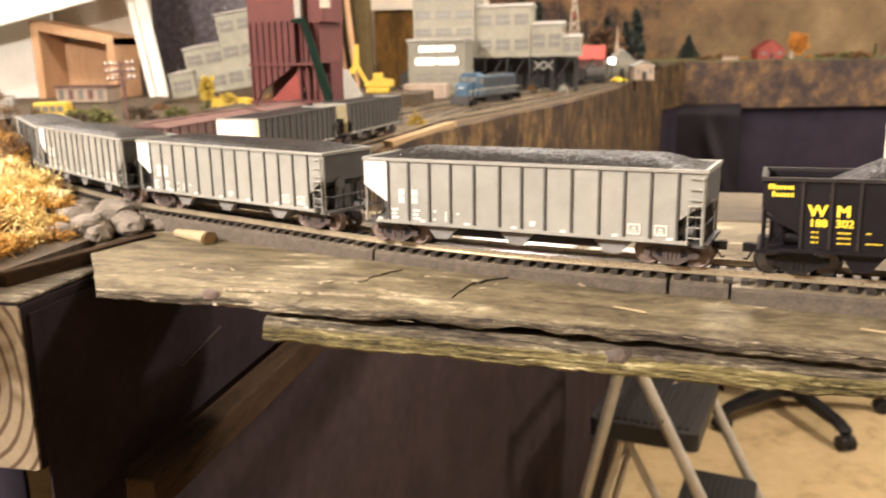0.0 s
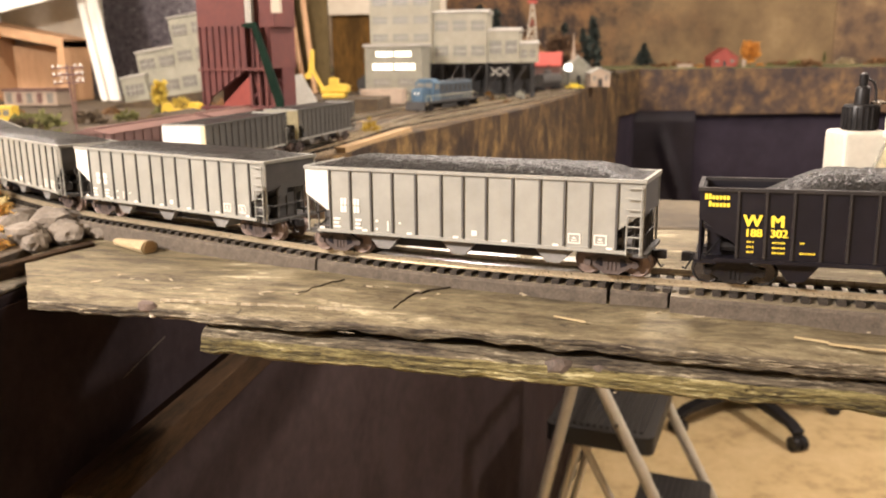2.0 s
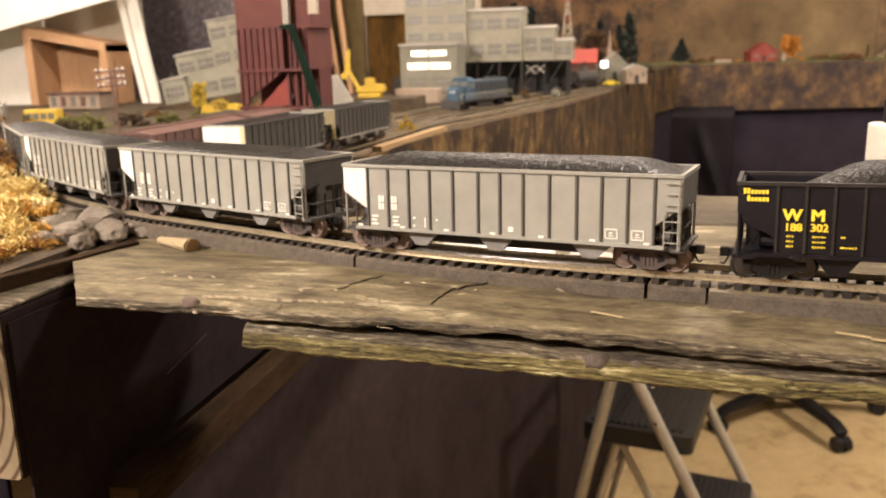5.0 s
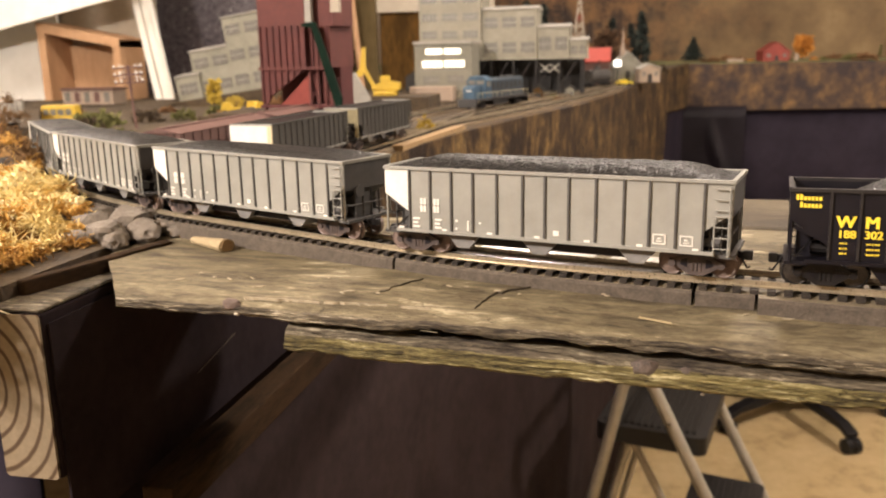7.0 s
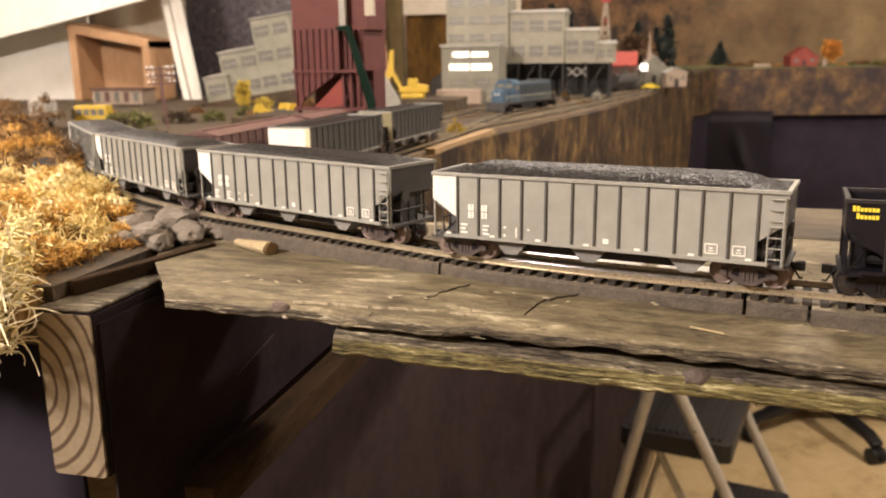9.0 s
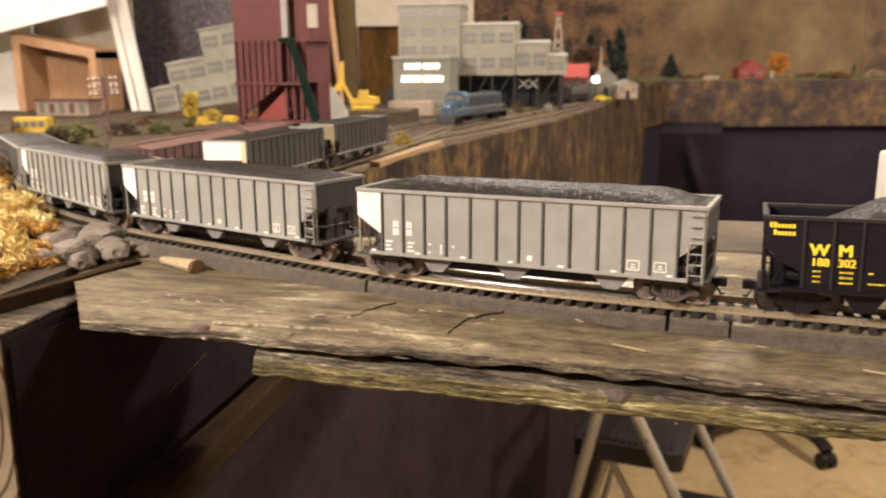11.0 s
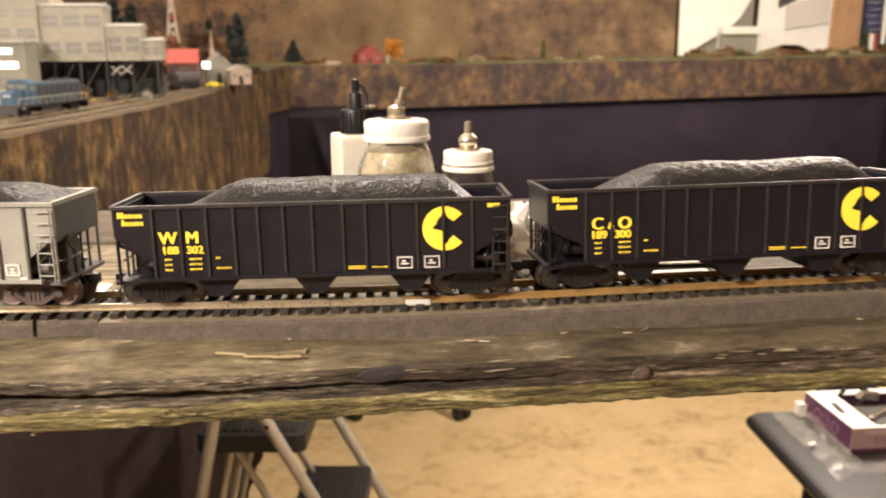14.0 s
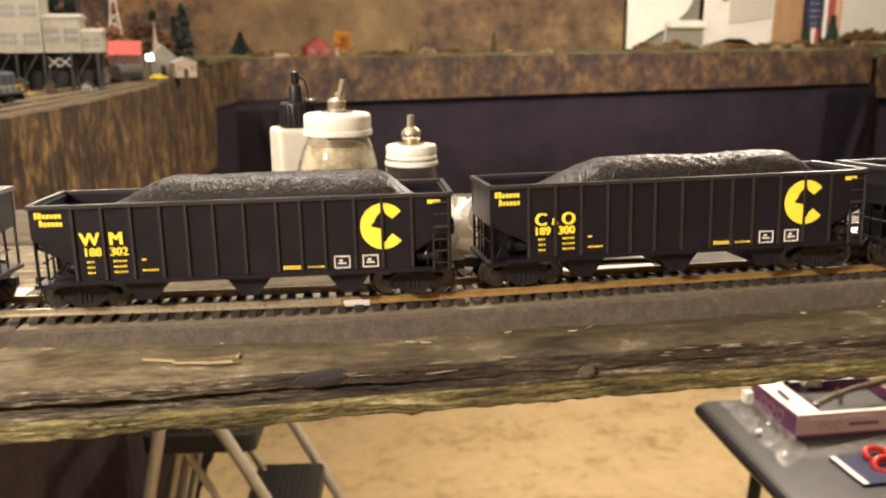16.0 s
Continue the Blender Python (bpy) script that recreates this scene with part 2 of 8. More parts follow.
# bridge plank: the dimmer light on its right-hand stretch is painted dark
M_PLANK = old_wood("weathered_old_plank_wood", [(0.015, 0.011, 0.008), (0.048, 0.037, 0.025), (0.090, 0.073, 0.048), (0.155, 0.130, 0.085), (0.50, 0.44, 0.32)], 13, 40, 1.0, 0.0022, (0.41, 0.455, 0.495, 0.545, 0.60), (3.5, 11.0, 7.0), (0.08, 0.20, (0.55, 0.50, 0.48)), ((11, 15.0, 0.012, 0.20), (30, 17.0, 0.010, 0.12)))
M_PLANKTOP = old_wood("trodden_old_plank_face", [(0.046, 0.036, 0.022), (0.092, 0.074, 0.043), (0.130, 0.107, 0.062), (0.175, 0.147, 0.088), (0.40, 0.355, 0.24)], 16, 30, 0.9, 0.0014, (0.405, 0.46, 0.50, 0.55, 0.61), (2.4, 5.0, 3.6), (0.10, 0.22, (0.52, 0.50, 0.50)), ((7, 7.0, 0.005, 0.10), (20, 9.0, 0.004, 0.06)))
M_PLANK2 = old_wood("yellowed_rough_plank_wood", [(0.018, 0.013, 0.006), (0.060, 0.047, 0.018), (0.130, 0.107, 0.039), (0.215, 0.183, 0.075), (0.55, 0.50, 0.29)], 16, 46, 1.0, 0.0022, (0.40, 0.45, 0.495, 0.55, 0.615), (3.0, 10.0, 6.0), None, ((12, 14.0, 0.012, 0.18), (34, 16.0, 0.009, 0.10)))
M_PLANK3 = old_wood("dull_brown_plank_wood", [(0.016, 0.012, 0.007), (0.040, 0.030, 0.017), (0.066, 0.050, 0.029), (0.100, 0.078, 0.045), (0.16, 0.126, 0.072)], 7, 26, 0.6, 0.002, grain=(3.0, 9.0, 6.0))
# near-black for the joist's sides and under-bench panel: their shade is painted in
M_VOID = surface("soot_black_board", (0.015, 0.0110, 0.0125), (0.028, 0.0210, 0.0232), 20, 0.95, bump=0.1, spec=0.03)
M_JOIST = surface("brown_joist_wood", (0.011, 0.0072, 0.0045), (0.052, 0.030, 0.015), 14, 0.85, stretch=(6, 1, 6), bump=0.3, depth=0.002, spec=0.08)
M_FASCIA = surface("streaked_brown_painted_fascia", (0.022, 0.014, 0.010), (0.074, 0.046, 0.021), 14, 0.85, stretch=(1.2, 1.2, 0.62), bump=0.6, depth=0.006, third=(0.25, 0.165, 0.060), fine=4.0, spread=(0.43, 0.54), spec=0.25)
M_FASCIANORTH = surface("blotched_umber_painted_fascia", (0.020, 0.012, 0.013), (0.080, 0.046, 0.021), 11, 0.8, stretch=(1, 1, 0.8), bump=0.5, depth=0.006, third=(0.21, 0.125, 0.045), fine=3.0, spread=(0.43, 0.54))
M_CURTAIN = surface("black_cloth_curtain", (0.0100, 0.0074, 0.0122), (0.0205, 0.0155, 0.0240), 9, 0.85, bump=0.1, depth=0.004, spec=0.15)
M_DRAPE = surface("sheeny_black_cloth", (0.0062, 0.0046, 0.0070), (0.0115, 0.0088, 0.0130), 9, 0.5, bump=0.1, depth=0.004, spec=0.18)
M_CURTBR = surface("dark_brown_cloth_curtain", (0.0225, 0.0157, 0.0157), (0.042, 0.0300, 0.0295), 9, 0.95, bump=0.1, depth=0.004, spec=0.04)
M_FLOOR = surface("worn_tan_concrete_floor", (0.25, 0.175, 0.080), (0.46, 0.345, 0.175), 4.5, 0.6, bump=0.05, depth=0.002, third=(0.54, 0.415, 0.225), fine=5, spread=(0.33, 0.47))
M_GROUND = surface("brown_scenic_ground", (0.026, 0.018, 0.010), (0.095, 0.064, 0.032), 22, 0.95, bump=0.9, depth=0.006, third=(0.19, 0.135, 0.07), fine=6)
M_GRASS = surface("olive_scenic_grass", (0.050, 0.062, 0.020), (0.15, 0.150, 0.055), 9, 0.95, bump=0.9, depth=0.006, third=(0.36, 0.275, 0.13), fine=9, spread=(0.40, 0.55))
M_BACKDROP = surface("clouded_olive_backdrop_paint", (0.085, 0.052, 0.022), (0.185, 0.125, 0.058), 2.6, 0.85, bump=0.05, depth=0.003, third=(0.29, 0.21, 0.11), fine=2.4, spread=(0.38, 0.58))
M_BACKDROPMIX = surface("sponged_umber_backdrop_paint", (0.062, 0.037, 0.024), (0.165, 0.105, 0.052), 5.0, 0.85, bump=0.05, depth=0.003, third=(0.30, 0.21, 0.11), fine=2.6, spread=(0.41, 0.56))
def fade_backdrop(m, dark, light, x0, x1):
    """Russet paint fading raggedly into the clouded paint along x."""
    t = m.node_tree
    b = t.nodes["Principled BSDF"]
    old = b.inputs["Base Color"].links[0].from_socket
    co = t.nodes.new("ShaderNodeTexCoord")
    sep = t.nodes.new("ShaderNodeSeparateXYZ")
    t.links.new(co.outputs["Object"], sep.inputs["Vector"])
    leaf = node(t, "ShaderNodeTexNoise", Scale=15.0, Detail=5.0, Roughness=0.65)
    rag = node(t, "ShaderNodeTexNoise", Scale=4.5, Detail=4.0, Roughness=0.6)
    for n in (leaf, rag):
        t.links.new(co.outputs["Object"], n.inputs["Vector"])
    ramp = t.nodes.new("ShaderNodeValToRGB")
    ramp.color_ramp.elements[0].position, ramp.color_ramp.elements[1].position = 0.38, 0.64
    ramp.color_ramp.elements[0].color, ramp.color_ramp.elements[1].color = (*dark, 1), (*light, 1)
    t.links.new(leaf.outputs["Fac"], ramp.inputs["Fac"])
    push = t.nodes.new("ShaderNodeMath")
    push.operation = "MULTIPLY_ADD"
    push.inputs[1].default_value = 1.1
    t.links.new(rag.outputs["Fac"], push.inputs[0])
    t.links.new(sep.outputs["X"], push.inputs[2])
    share = t.nodes.new("ShaderNodeMapRange")
    share.inputs["From Min"].default_value, share.inputs["From Max"].default_value = x0 + 0.55, x1 + 0.55
    t.links.new(push.outputs[0], share.inputs["Value"])
    mix = t.nodes.new("ShaderNodeMix")
    mix.data_type = "RGBA"
    t.links.new(share.outputs["Result"], mix.inputs["Factor"])
    t.links.new(ramp.outputs["Color"], mix.inputs["A"])
    t.links.new(old, mix.inputs["B"])
    t.links.new(mix.outputs["Result"], b.inputs["Base Color"])


fade_backdrop(M_BACKDROP, (0.022, 0.012, 0.008), (0.16, 0.085, 0.032), -0.05, 0.55)
M_BACKDROPDK = surface("russet_painted_forest_backdrop", (0.018, 0.011, 0.008), (0.11, 0.055, 0.022), 14, 0.85, bump=0.05, depth=0.003, third=(0.26, 0.15, 0.06), fine=4, spread=(0.40, 0.58))
# walls and ceiling are unseen; their tones are set to bounce fill light
M_PLASTER = surface("tan_panelled_wall", (0.26, 0.20, 0.135), (0.36, 0.285, 0.20), 3, 0.9, bump=0.1, depth=0.002)
M_CEIL = surface("pale_ceiling_boards", (0.44, 0.38, 0.29), (0.58, 0.51, 0.41), 3, 0.95, bump=0.05, depth=0.002)


# ---------------------------------------------------------------- building helpers
def box(bm, x0, x1, y0, y1, z0, z1, m=None):
    v = [bm.verts.new(p) for p in ((x0, y0, z0), (x1, y0, z0), (x1, y1, z0), (x0, y1, z0), (x0, y0, z1), (x1, y0, z1), (x1, y1, z1), (x0, y1, z1))]
    if m is not None:
        for a in v:
            a.co = m @ a.co
    for f in ((3, 2, 1, 0), (4, 5, 6, 7), (0, 1, 5, 4), (1, 2, 6, 5), (2, 3, 7, 6), (3, 0, 4, 7)):
        bm.faces.new([v[i] for i in f])
    return v


def rod(bm, a, b, r, n=8, r2=None):
    """A round bar from a to b."""
    a, b = Vector(a), Vector(b)
    q = (b - a).to_track_quat("Z", "Y").to_matrix()
    rings = []
    for p, rad in ((a, r), (b, r if r2 is None else r2)):
        rings.append([bm.verts.new(p + q @ Vector((rad * math.cos(2 * math.pi * i / n), rad * math.sin(2 * math.pi * i / n), 0))) for i in range(n)])
    for i in range(n):
        j = (i + 1) % n
        bm.faces.new((rings[0][i], rings[0][j], rings[1][j], rings[1][i]))
    bm.faces.new(rings[0][::-1])
    bm.faces.new(rings[1])


def turned(bm, profile, n=24, centre=(0, 0, 0)):
    """A lathe form round z from (radius, height) pairs."""
    c = Vector(centre)
    rings = [[bm.verts.new(c + Vector((r * math.cos(2 * math.pi * i / n), r * math.sin(2 * math.pi * i / n), z))) for i in range(n)] for r, z in profile]
    for a, b in zip(rings, rings[1:]):
        for i in range(n):
            j = (i + 1) % n
            bm.faces.new((a[i], a[j], b[j], b[i]))
    bm.faces.new(rings[0][::-1])
    bm.faces.new(rings[-1])


def slab(bm, outline, lo, hi, axis="z"):
    """A closed outline of pairs, pushed from lo to hi along an axis."""
    put = {"z": lambda p, h: (p[0], p[1], h), "y": lambda p, h: (p[0], h, p[1]), "x": lambda p, h: (h, p[0], p[1])}[axis]
    a = [bm.verts.new(put(p, lo)) for p in outline]
    b = [bm.verts.new(put(p, hi)) for p in outline]
    bm.faces.new(a[::-1])
    bm.faces.new(b)
    for i in range(len(a)):
        j = (i + 1) % len(a)
        bm.faces.new((a[i], a[j], b[j], b[i]))


def soften(bm, width, segments=2):
    bmesh.ops.recalc_face_normals(bm, faces=bm.faces)
    bmesh.ops.bevel(bm, geom=list(bm.edges), offset=width, segments=segments, affect="EDGES", profile=0.6, clamp_overlap=True)


def finish(name, bm, material, smooth=False):
    bmesh.ops.recalc_face_normals(bm, faces=bm.faces)
    if smooth:
        for e in bm.edges:
            e.smooth = len(e.link_faces) != 2 or e.calc_face_angle(0.0) < 0.75
    me = bpy.data.meshes.new(name)
    bm.to_mesh(me)
    bm.free()
    me.materials.append(material)
    if smooth:
        me.polygons.foreach_set("use_smooth", [True] * len(me.polygons))
    return me


def part(name, bm, material, parent, label="", smooth=False):
    ob = new(name, finish(name, bm, material, smooth))
    ob.parent = parent
    if label:
        tagged(ob, label)
    return ob


def again(ob, m, parent=None):
    """One more piece on the same mesh."""
    o = new(ob.name.split(".")[0], ob.data)
    o.parent = parent or ob.parent
    o.matrix_basis = m
    return o


def thing(name, label, category, m=None, group="", kind=""):
    ob = new(name)
    ob.empty_display_size = 0.05
    if m is not None:
        ob.matrix_basis = m
    return tagged(ob, label, category, group, kind)


def solid(name, bm, material, label="", category="", kind="", smooth=False, m=None, group=""):
    ob = new(name, finish(name, bm, material, smooth))
    if m is not None:
        ob.matrix_basis = m
    return tagged(ob, label, category, group, kind)


def bars(bm, rows, y, depth=0.00025):
    """Small upright marks: rows of x0, x1, z0, z1 on the plane y."""
    for x0, x1, z0, z1 in rows:
        box(bm, x0, x1, y - depth, y, z0, z1)


def lettering(body, size, parent, material, m, name="lettering", thick=0.0002, align="LEFT"):
    cu = bpy.data.curves.new(name, "FONT")
    cu.body, cu.size, cu.extrude, cu.align_x, cu.resolution_u, cu.offset = body, 1.0, thick / size, align, 3, 0.0
    tmp = bpy.data.objects.new(name, cu)
    me = bpy.data.meshes.new_from_object(tmp)
    bpy.data.objects.remove(tmp)
    bpy.data.curves.remove(cu)
    me.transform(Matrix.Scale(size, 4))
    if name in ("reporting_mark", "road_number"):
        # bold strokes: the same letter laid again slightly to each side
        bold = bmesh.new()
        for dx, dz in ((-0.04, 0.0), (0.0, 0.00003), (0.04, 0.00006)):
            me.transform(Matrix.Translation((dx * size, 0, dz)))
            bold.from_mesh(me)
            me.transform(Matrix.Translation((-dx * size, 0, -dz)))
        bold.to_mesh(me)
        bold.free()
    me.materials.clear()
    me.materials.append(material)
    ob = new(name, me)
    ob.parent = parent
    ob.matrix_basis = m
    return ob


def spline(points, step):
    """Even steps along a smooth line through points, as (place, heading)."""
    pts = [Vector((*p, 0)) for p in points]
    pts = [2 * pts[0] - pts[1]] + pts + [2 * pts[-1] - pts[-2]]
    dense = []
    for a, b, c, d in zip(pts, pts[1:], pts[2:], pts[3:]):
        for i in range(24):
            t = i / 24
            dense.append(0.5 * ((2 * b) + (c - a) * t + (2 * a - 5 * b + 4 * c - d) * t * t + (3 * b - a - 3 * c + d) * t**3))
    dense.append(pts[-2])
    out, left = [dense[0]], step
    for a, b in zip(dense, dense[1:]):
        seg = (b - a).length
        at = 0.0
        while seg - at >= left:
            at += left
            out.append(a.lerp(b, at / seg))
            left = step
        left -= seg - at
    return out


def heading(a, b):
    return math.degrees(math.atan2(b.y - a.y, b.x - a.x))


# ---------------------------------------------------------------- the room
RAIL, PLANK, GROUND = 1.268, 1.2573, 1.262

bm = bmesh.new()
box(bm, -3.2, 5.2, -2.6, 4.6, -0.1, 0)
solid("floor", bm, M_FLOOR, "worn tan concrete basement floor with faint stains", "floor", "structure")
# unseen ceiling and walls, added to close the room and bounce light
bm = bmesh.new()
box(bm, -3.3, 5.3, -2.7, 4.7, 2.45, 2.55)
solid("ceiling", bm, M_CEIL, "unseen basement ceiling, pale to bounce fill light", "ceiling", "structure")
for nm, dims in (("wall_north", (-3.2, 5.2, 4.5, 4.6, 0, 2.45)), ("wall_south", (-3.2, 5.2, -2.7, -2.6, 0, 2.45)), ("wall_west", (-3.3, -3.2, -2.7, 4.6, 0, 2.45)), ("wall_east", (5.2, 5.3, -2.7, 4.6, 0, 2.45))):
    bm = bmesh.new()
    box(bm, *dims)
    solid(nm, bm, M_PLASTER, "unseen basement wall, tan to bounce fill light", "wall", "structure")

# ---------------------------------------------------------------- benchwork
LEFT_EDGE = [(-0.268, 0.285), (-0.268, 0.45), (-0.262, 0.62), (-0.236, 0.84), (-0.200, 1.12), (-0.146, 1.36), (-0.080, 1.70), (0.000, 2.27), (0.10, 2.85), (0.215, 3.28)]


def curtain(name, line, z0, z1, material, label, fold=0.012, every=0.09, thick=0.004):
    """Hanging cloth along a line, with soft folds."""
    pts = spline(line, 0.02)
    bm = bmesh.new()
    rows = []
    for k in range(4):
        z = z1 + (z0 - z1) * k / 3
        grow = 0.25 + 0.75 * k / 3
        row = []
        for i, p in enumerate(pts):
            a, b = pts[max(0, i - 1)], pts[min(len(pts) - 1, i + 1)]
            d = (b - a).normalized()
            off = fold * grow * (math.sin(i * 0.02 / every * 6.283) + 0.6 * math.sin(i * 0.02 / every * 2.3 + 1.3))
            row.append(bm.verts.new((p.x - d.y * off, p.y + d.x * off, z)))
        rows.append(row)
    for a, b in zip(rows, rows[1:]):
        for i in range(len(a) - 1):
            bm.faces.new((a[i], a[i + 1], b[i + 1], b[i]))
    ob = solid(name, bm, material, label, "curtain", "structure", smooth=True)
    mod = ob.modifiers.new("thickness", "SOLIDIFY")
    mod.thickness = thick
    return ob


def fascia(name, line, z0, top_of, label, material=None, thick=0.012):
    pts = spline(line, 0.05)
    bm = bmesh.new()
    rings = []
    for i, p in enumerate(pts):
        a, b = pts[max(0, i - 1)], pts[min(len(pts) - 1, i + 1)]
        d = (b - a).normalized()
        n = Vector((d.y, -d.x, 0)) * thick
        h = top_of(p) + 0.003 * noise.noise(p * 9)
        lo = z0 if not callable(z0) else z0(p)
        rings.append([bm.verts.new(q) for q in ((p.x, p.y, lo), (p.x + n.x, p.y + n.y, lo), (p.x + n.x, p.y + n.y, h), (p.x, p.y, h))])
    for a, b in zip(rings, rings[1:]):
        for i in range(4):
            j = (i + 1) % 4
            bm.faces.new((a[i], a[j], b[j], b[i]))
    bm.faces.new(rings[0])
    bm.faces.new(rings[-1][::-1])
    return solid(name, bm, material or M_FASCIA, label, "fascia", "structure")


def left_top(p):
    return GROUND - 0.002 + max(0.0, p.y - 2.2) * 0.045


# ground of the long bench: one sheet with small humps, rising to the far corner
bm = bmesh.new()
edge = spline(LEFT_EDGE, 0.06)
cols = []
for p in edge:
    row = []
    for k in range(26):
        x = p.x - 0.002 + (-2.3 - p.x) * (k / 25) ** 1.5
        z = left_top(p) - 0.001
        if k > 12:
            z += 0.006 * noise.noise(Vector((x * 7, p.y * 7, 0)))
        row.append(bm.verts.new((x, p.y, z)))
    cols.append(row)
for a, b in zip(cols, cols[1:]):
    for i in range(25):
        bm.faces.new((a[i], a[i + 1], b[i + 1], b[i]))
ext = bmesh.ops.extrude_face_region(bm, geom=list(bm.faces))
for v in ext["geom"]:
    if isinstance(v, bmesh.types.BMVert):
        v.co.z -= 0.03
solid("ground", bm, M_GROUND, "brown scenic ground of the model railway bench", "ground", "structure")
fascia("fascia_west", LEFT_EDGE[2:], lambda p: 1.146 if p.y > 2.95 else 0.95 if p.y > 1.3 else 1.07 + 0.1 * min(1.0, max(0.0, (1.15 - p.y) / 0.2)), left_top, "mottled brown painted fascia board along the bench edge")
curtain("curtain_south", [(-2.3, 0.33), (-1.2, 0.33), (-0.285, 0.33)], 0.0, 1.24, M_CURTAIN, "black cloth curtain below the scenery bench", 0.004, 0.2)
curtain("curtain_west", [(x - 0.02, y) for x, y in [(-0.268, 0.34), *LEFT_EDGE[1:-1], (0.113, 2.93)]], 0.0, 1.22, M_CURTBR, "dark brown cloth curtain hanging below the bench", 0.004, 0.14)
curtain("curtain_corner", [(0.096, 2.94), (0.16, 3.12), (0.215, 3.285)], 0.0, 1.22, M_CURTAIN, "black cloth curtain closing the bench corner", 0.006, 0.16)

FAR_Y = 3.29
bm = bmesh.new()
n = 90
rows = []
for k in range(10):
    y = FAR_Y + (4.3 - FAR_Y) * k / 9
    row = []
    for i in range(n):
        x = -2.3 + (5.0 + 2.3) * i / (n - 1)
        z = 1.308 + (0.008 * noise.noise(Vector((x * 5, y * 5, 2))) if k else 0) + 0.006 * max(0, x - 0.8)
        row.append(bm.verts.new((x, y, z)))
    rows.append(row)
for a, b in zip(rows, rows[1:]):
    for i in range(n - 1):
        bm.faces.new((a[i], a[i + 1], b[i + 1], b[i]))
ext = bmesh.ops.extrude_face_region(bm, geom=list(bm.faces))
for v in ext["geom"]:
    if isinstance(v, bmesh.types.BMVert):
        v.co.z -= 0.04
solid("ground_far", bm, M_GRASS, "green and tan scenic ground of the far bench", "ground", "structure")
fascia("fascia_north", [(0.20, FAR_Y), (1.0, FAR_Y), (2.0, FAR_Y), (3.14, FAR_Y)], lambda p: 1.138 + 0.012 * (p.x - 0.8), lambda p: 1.306 + 0.006 * max(0, p.x - 0.8), "mottled brown painted fascia of the far bench", M_FASCIANORTH)
curtain("curtain_north", [(0.16, FAR_Y + 0.02), (1.0, FAR_Y + 0.02), (2.0, FAR_Y + 0.02), (3.16, FAR_Y + 0.02)], 0.14, 1.16, M_CURTAIN, "black cloth curtain hanging below the far bench", 0.004, 0.4)
bm = bmesh.new()
box(bm, 3.17, 5.0, 0.9, 4.3, 1.26, 1.30)
solid("ground_east", bm, M_GROUND, "brown scenic ground of the side bench", "ground", "structure")
fascia("fascia_east", [(3.15, 3.29), (3.17, 2.6), (3.17, 1.8), (3.17, 0.9)], 1.10, lambda p: 1.298, "mottled brown painted fascia of the side bench")
curtain("curtain_east", [(3.19, 3.31), (3.19, 2.6), (3.19, 1.8), (3.19, 0.9)], 0.0, 1.12, M_CURTAIN, "black cloth curtain hanging below the side bench", 0.012, 0.2)


def corner_drape(x0, x1, y, top, ridge, lean, label):
    """Black cloth hung in a corner, with one slanting fold standing out."""
    bm = bmesh.new()
    rows = []
    for k in range(25):
        z = top * (1 - k / 24)
        row = []
        for i in range(61):
            x = x0 + (x1 - x0) * i / 60
            fold = math.exp(-((x - ridge - lean * (top - z)) / 0.022) ** 2) * min(1.0, max(0.0, (top - z - 0.05) / 0.12))
            soft = 0.25 * math.sin(x * 31 + z * 5) * min(1.0, (top - z) / 0.3)
            row.append(bm.verts.new((x, y - 0.022 * fold - 0.006 * soft, z)))
        rows.append(row)
    for a, b in zip(rows, rows[1:]):
        for i in range(60):
            bm.faces.new((a[i], a[i + 1], b[i + 1], b[i]))
    ob = solid("corner_drape", bm, M_DRAPE, label, "curtain", "structure", smooth=True)
    ob.modifiers.new("thickness", "SOLIDIFY").thickness = 0.003


corner_drape(0.205, 0.44, FAR_Y - 0.018, 1.150, 0.278, 0.352, "black cloth hung in the corner of the benches")
corner_drape(2.86, 3.13, FAR_Y - 0.018, 1.150, 3.125, -0.30, "black cloth hung beside the side bench")

# painted backdrop behind the far bench, in boards butted end to end
for i, (x0, x1) in enumerate(((-0.75, -0.30), (-0.2995, 1.09), (1.0905, 2.165))):
    bm = bmesh.new()
    box(bm, x0, x1, 3.95 + 0.004 * (i % 2), 3.965 + 0.004 * (i % 2), 1.28, 2.3)
    solid("backdrop", bm, (M_BACKDROPDK, M_BACKDROP, M_BACKDROPMIX)[i], "sponge-painted brown hillside backdrop board" if i else "russet painted forest backdrop board", "backdrop", "structure")

# ---------------------------------------------------------------- planks of the bridge
def crown_at(x, y, crown):
    """How far a board's top stands above its front edge, y behind that edge."""
    u, v = min(1.0, max(0.0, (x + 0.216) / 0.13)), min(1.0, max(0.0, y / 0.026))
    return crown * u * v * v * (3 - 2 * v)


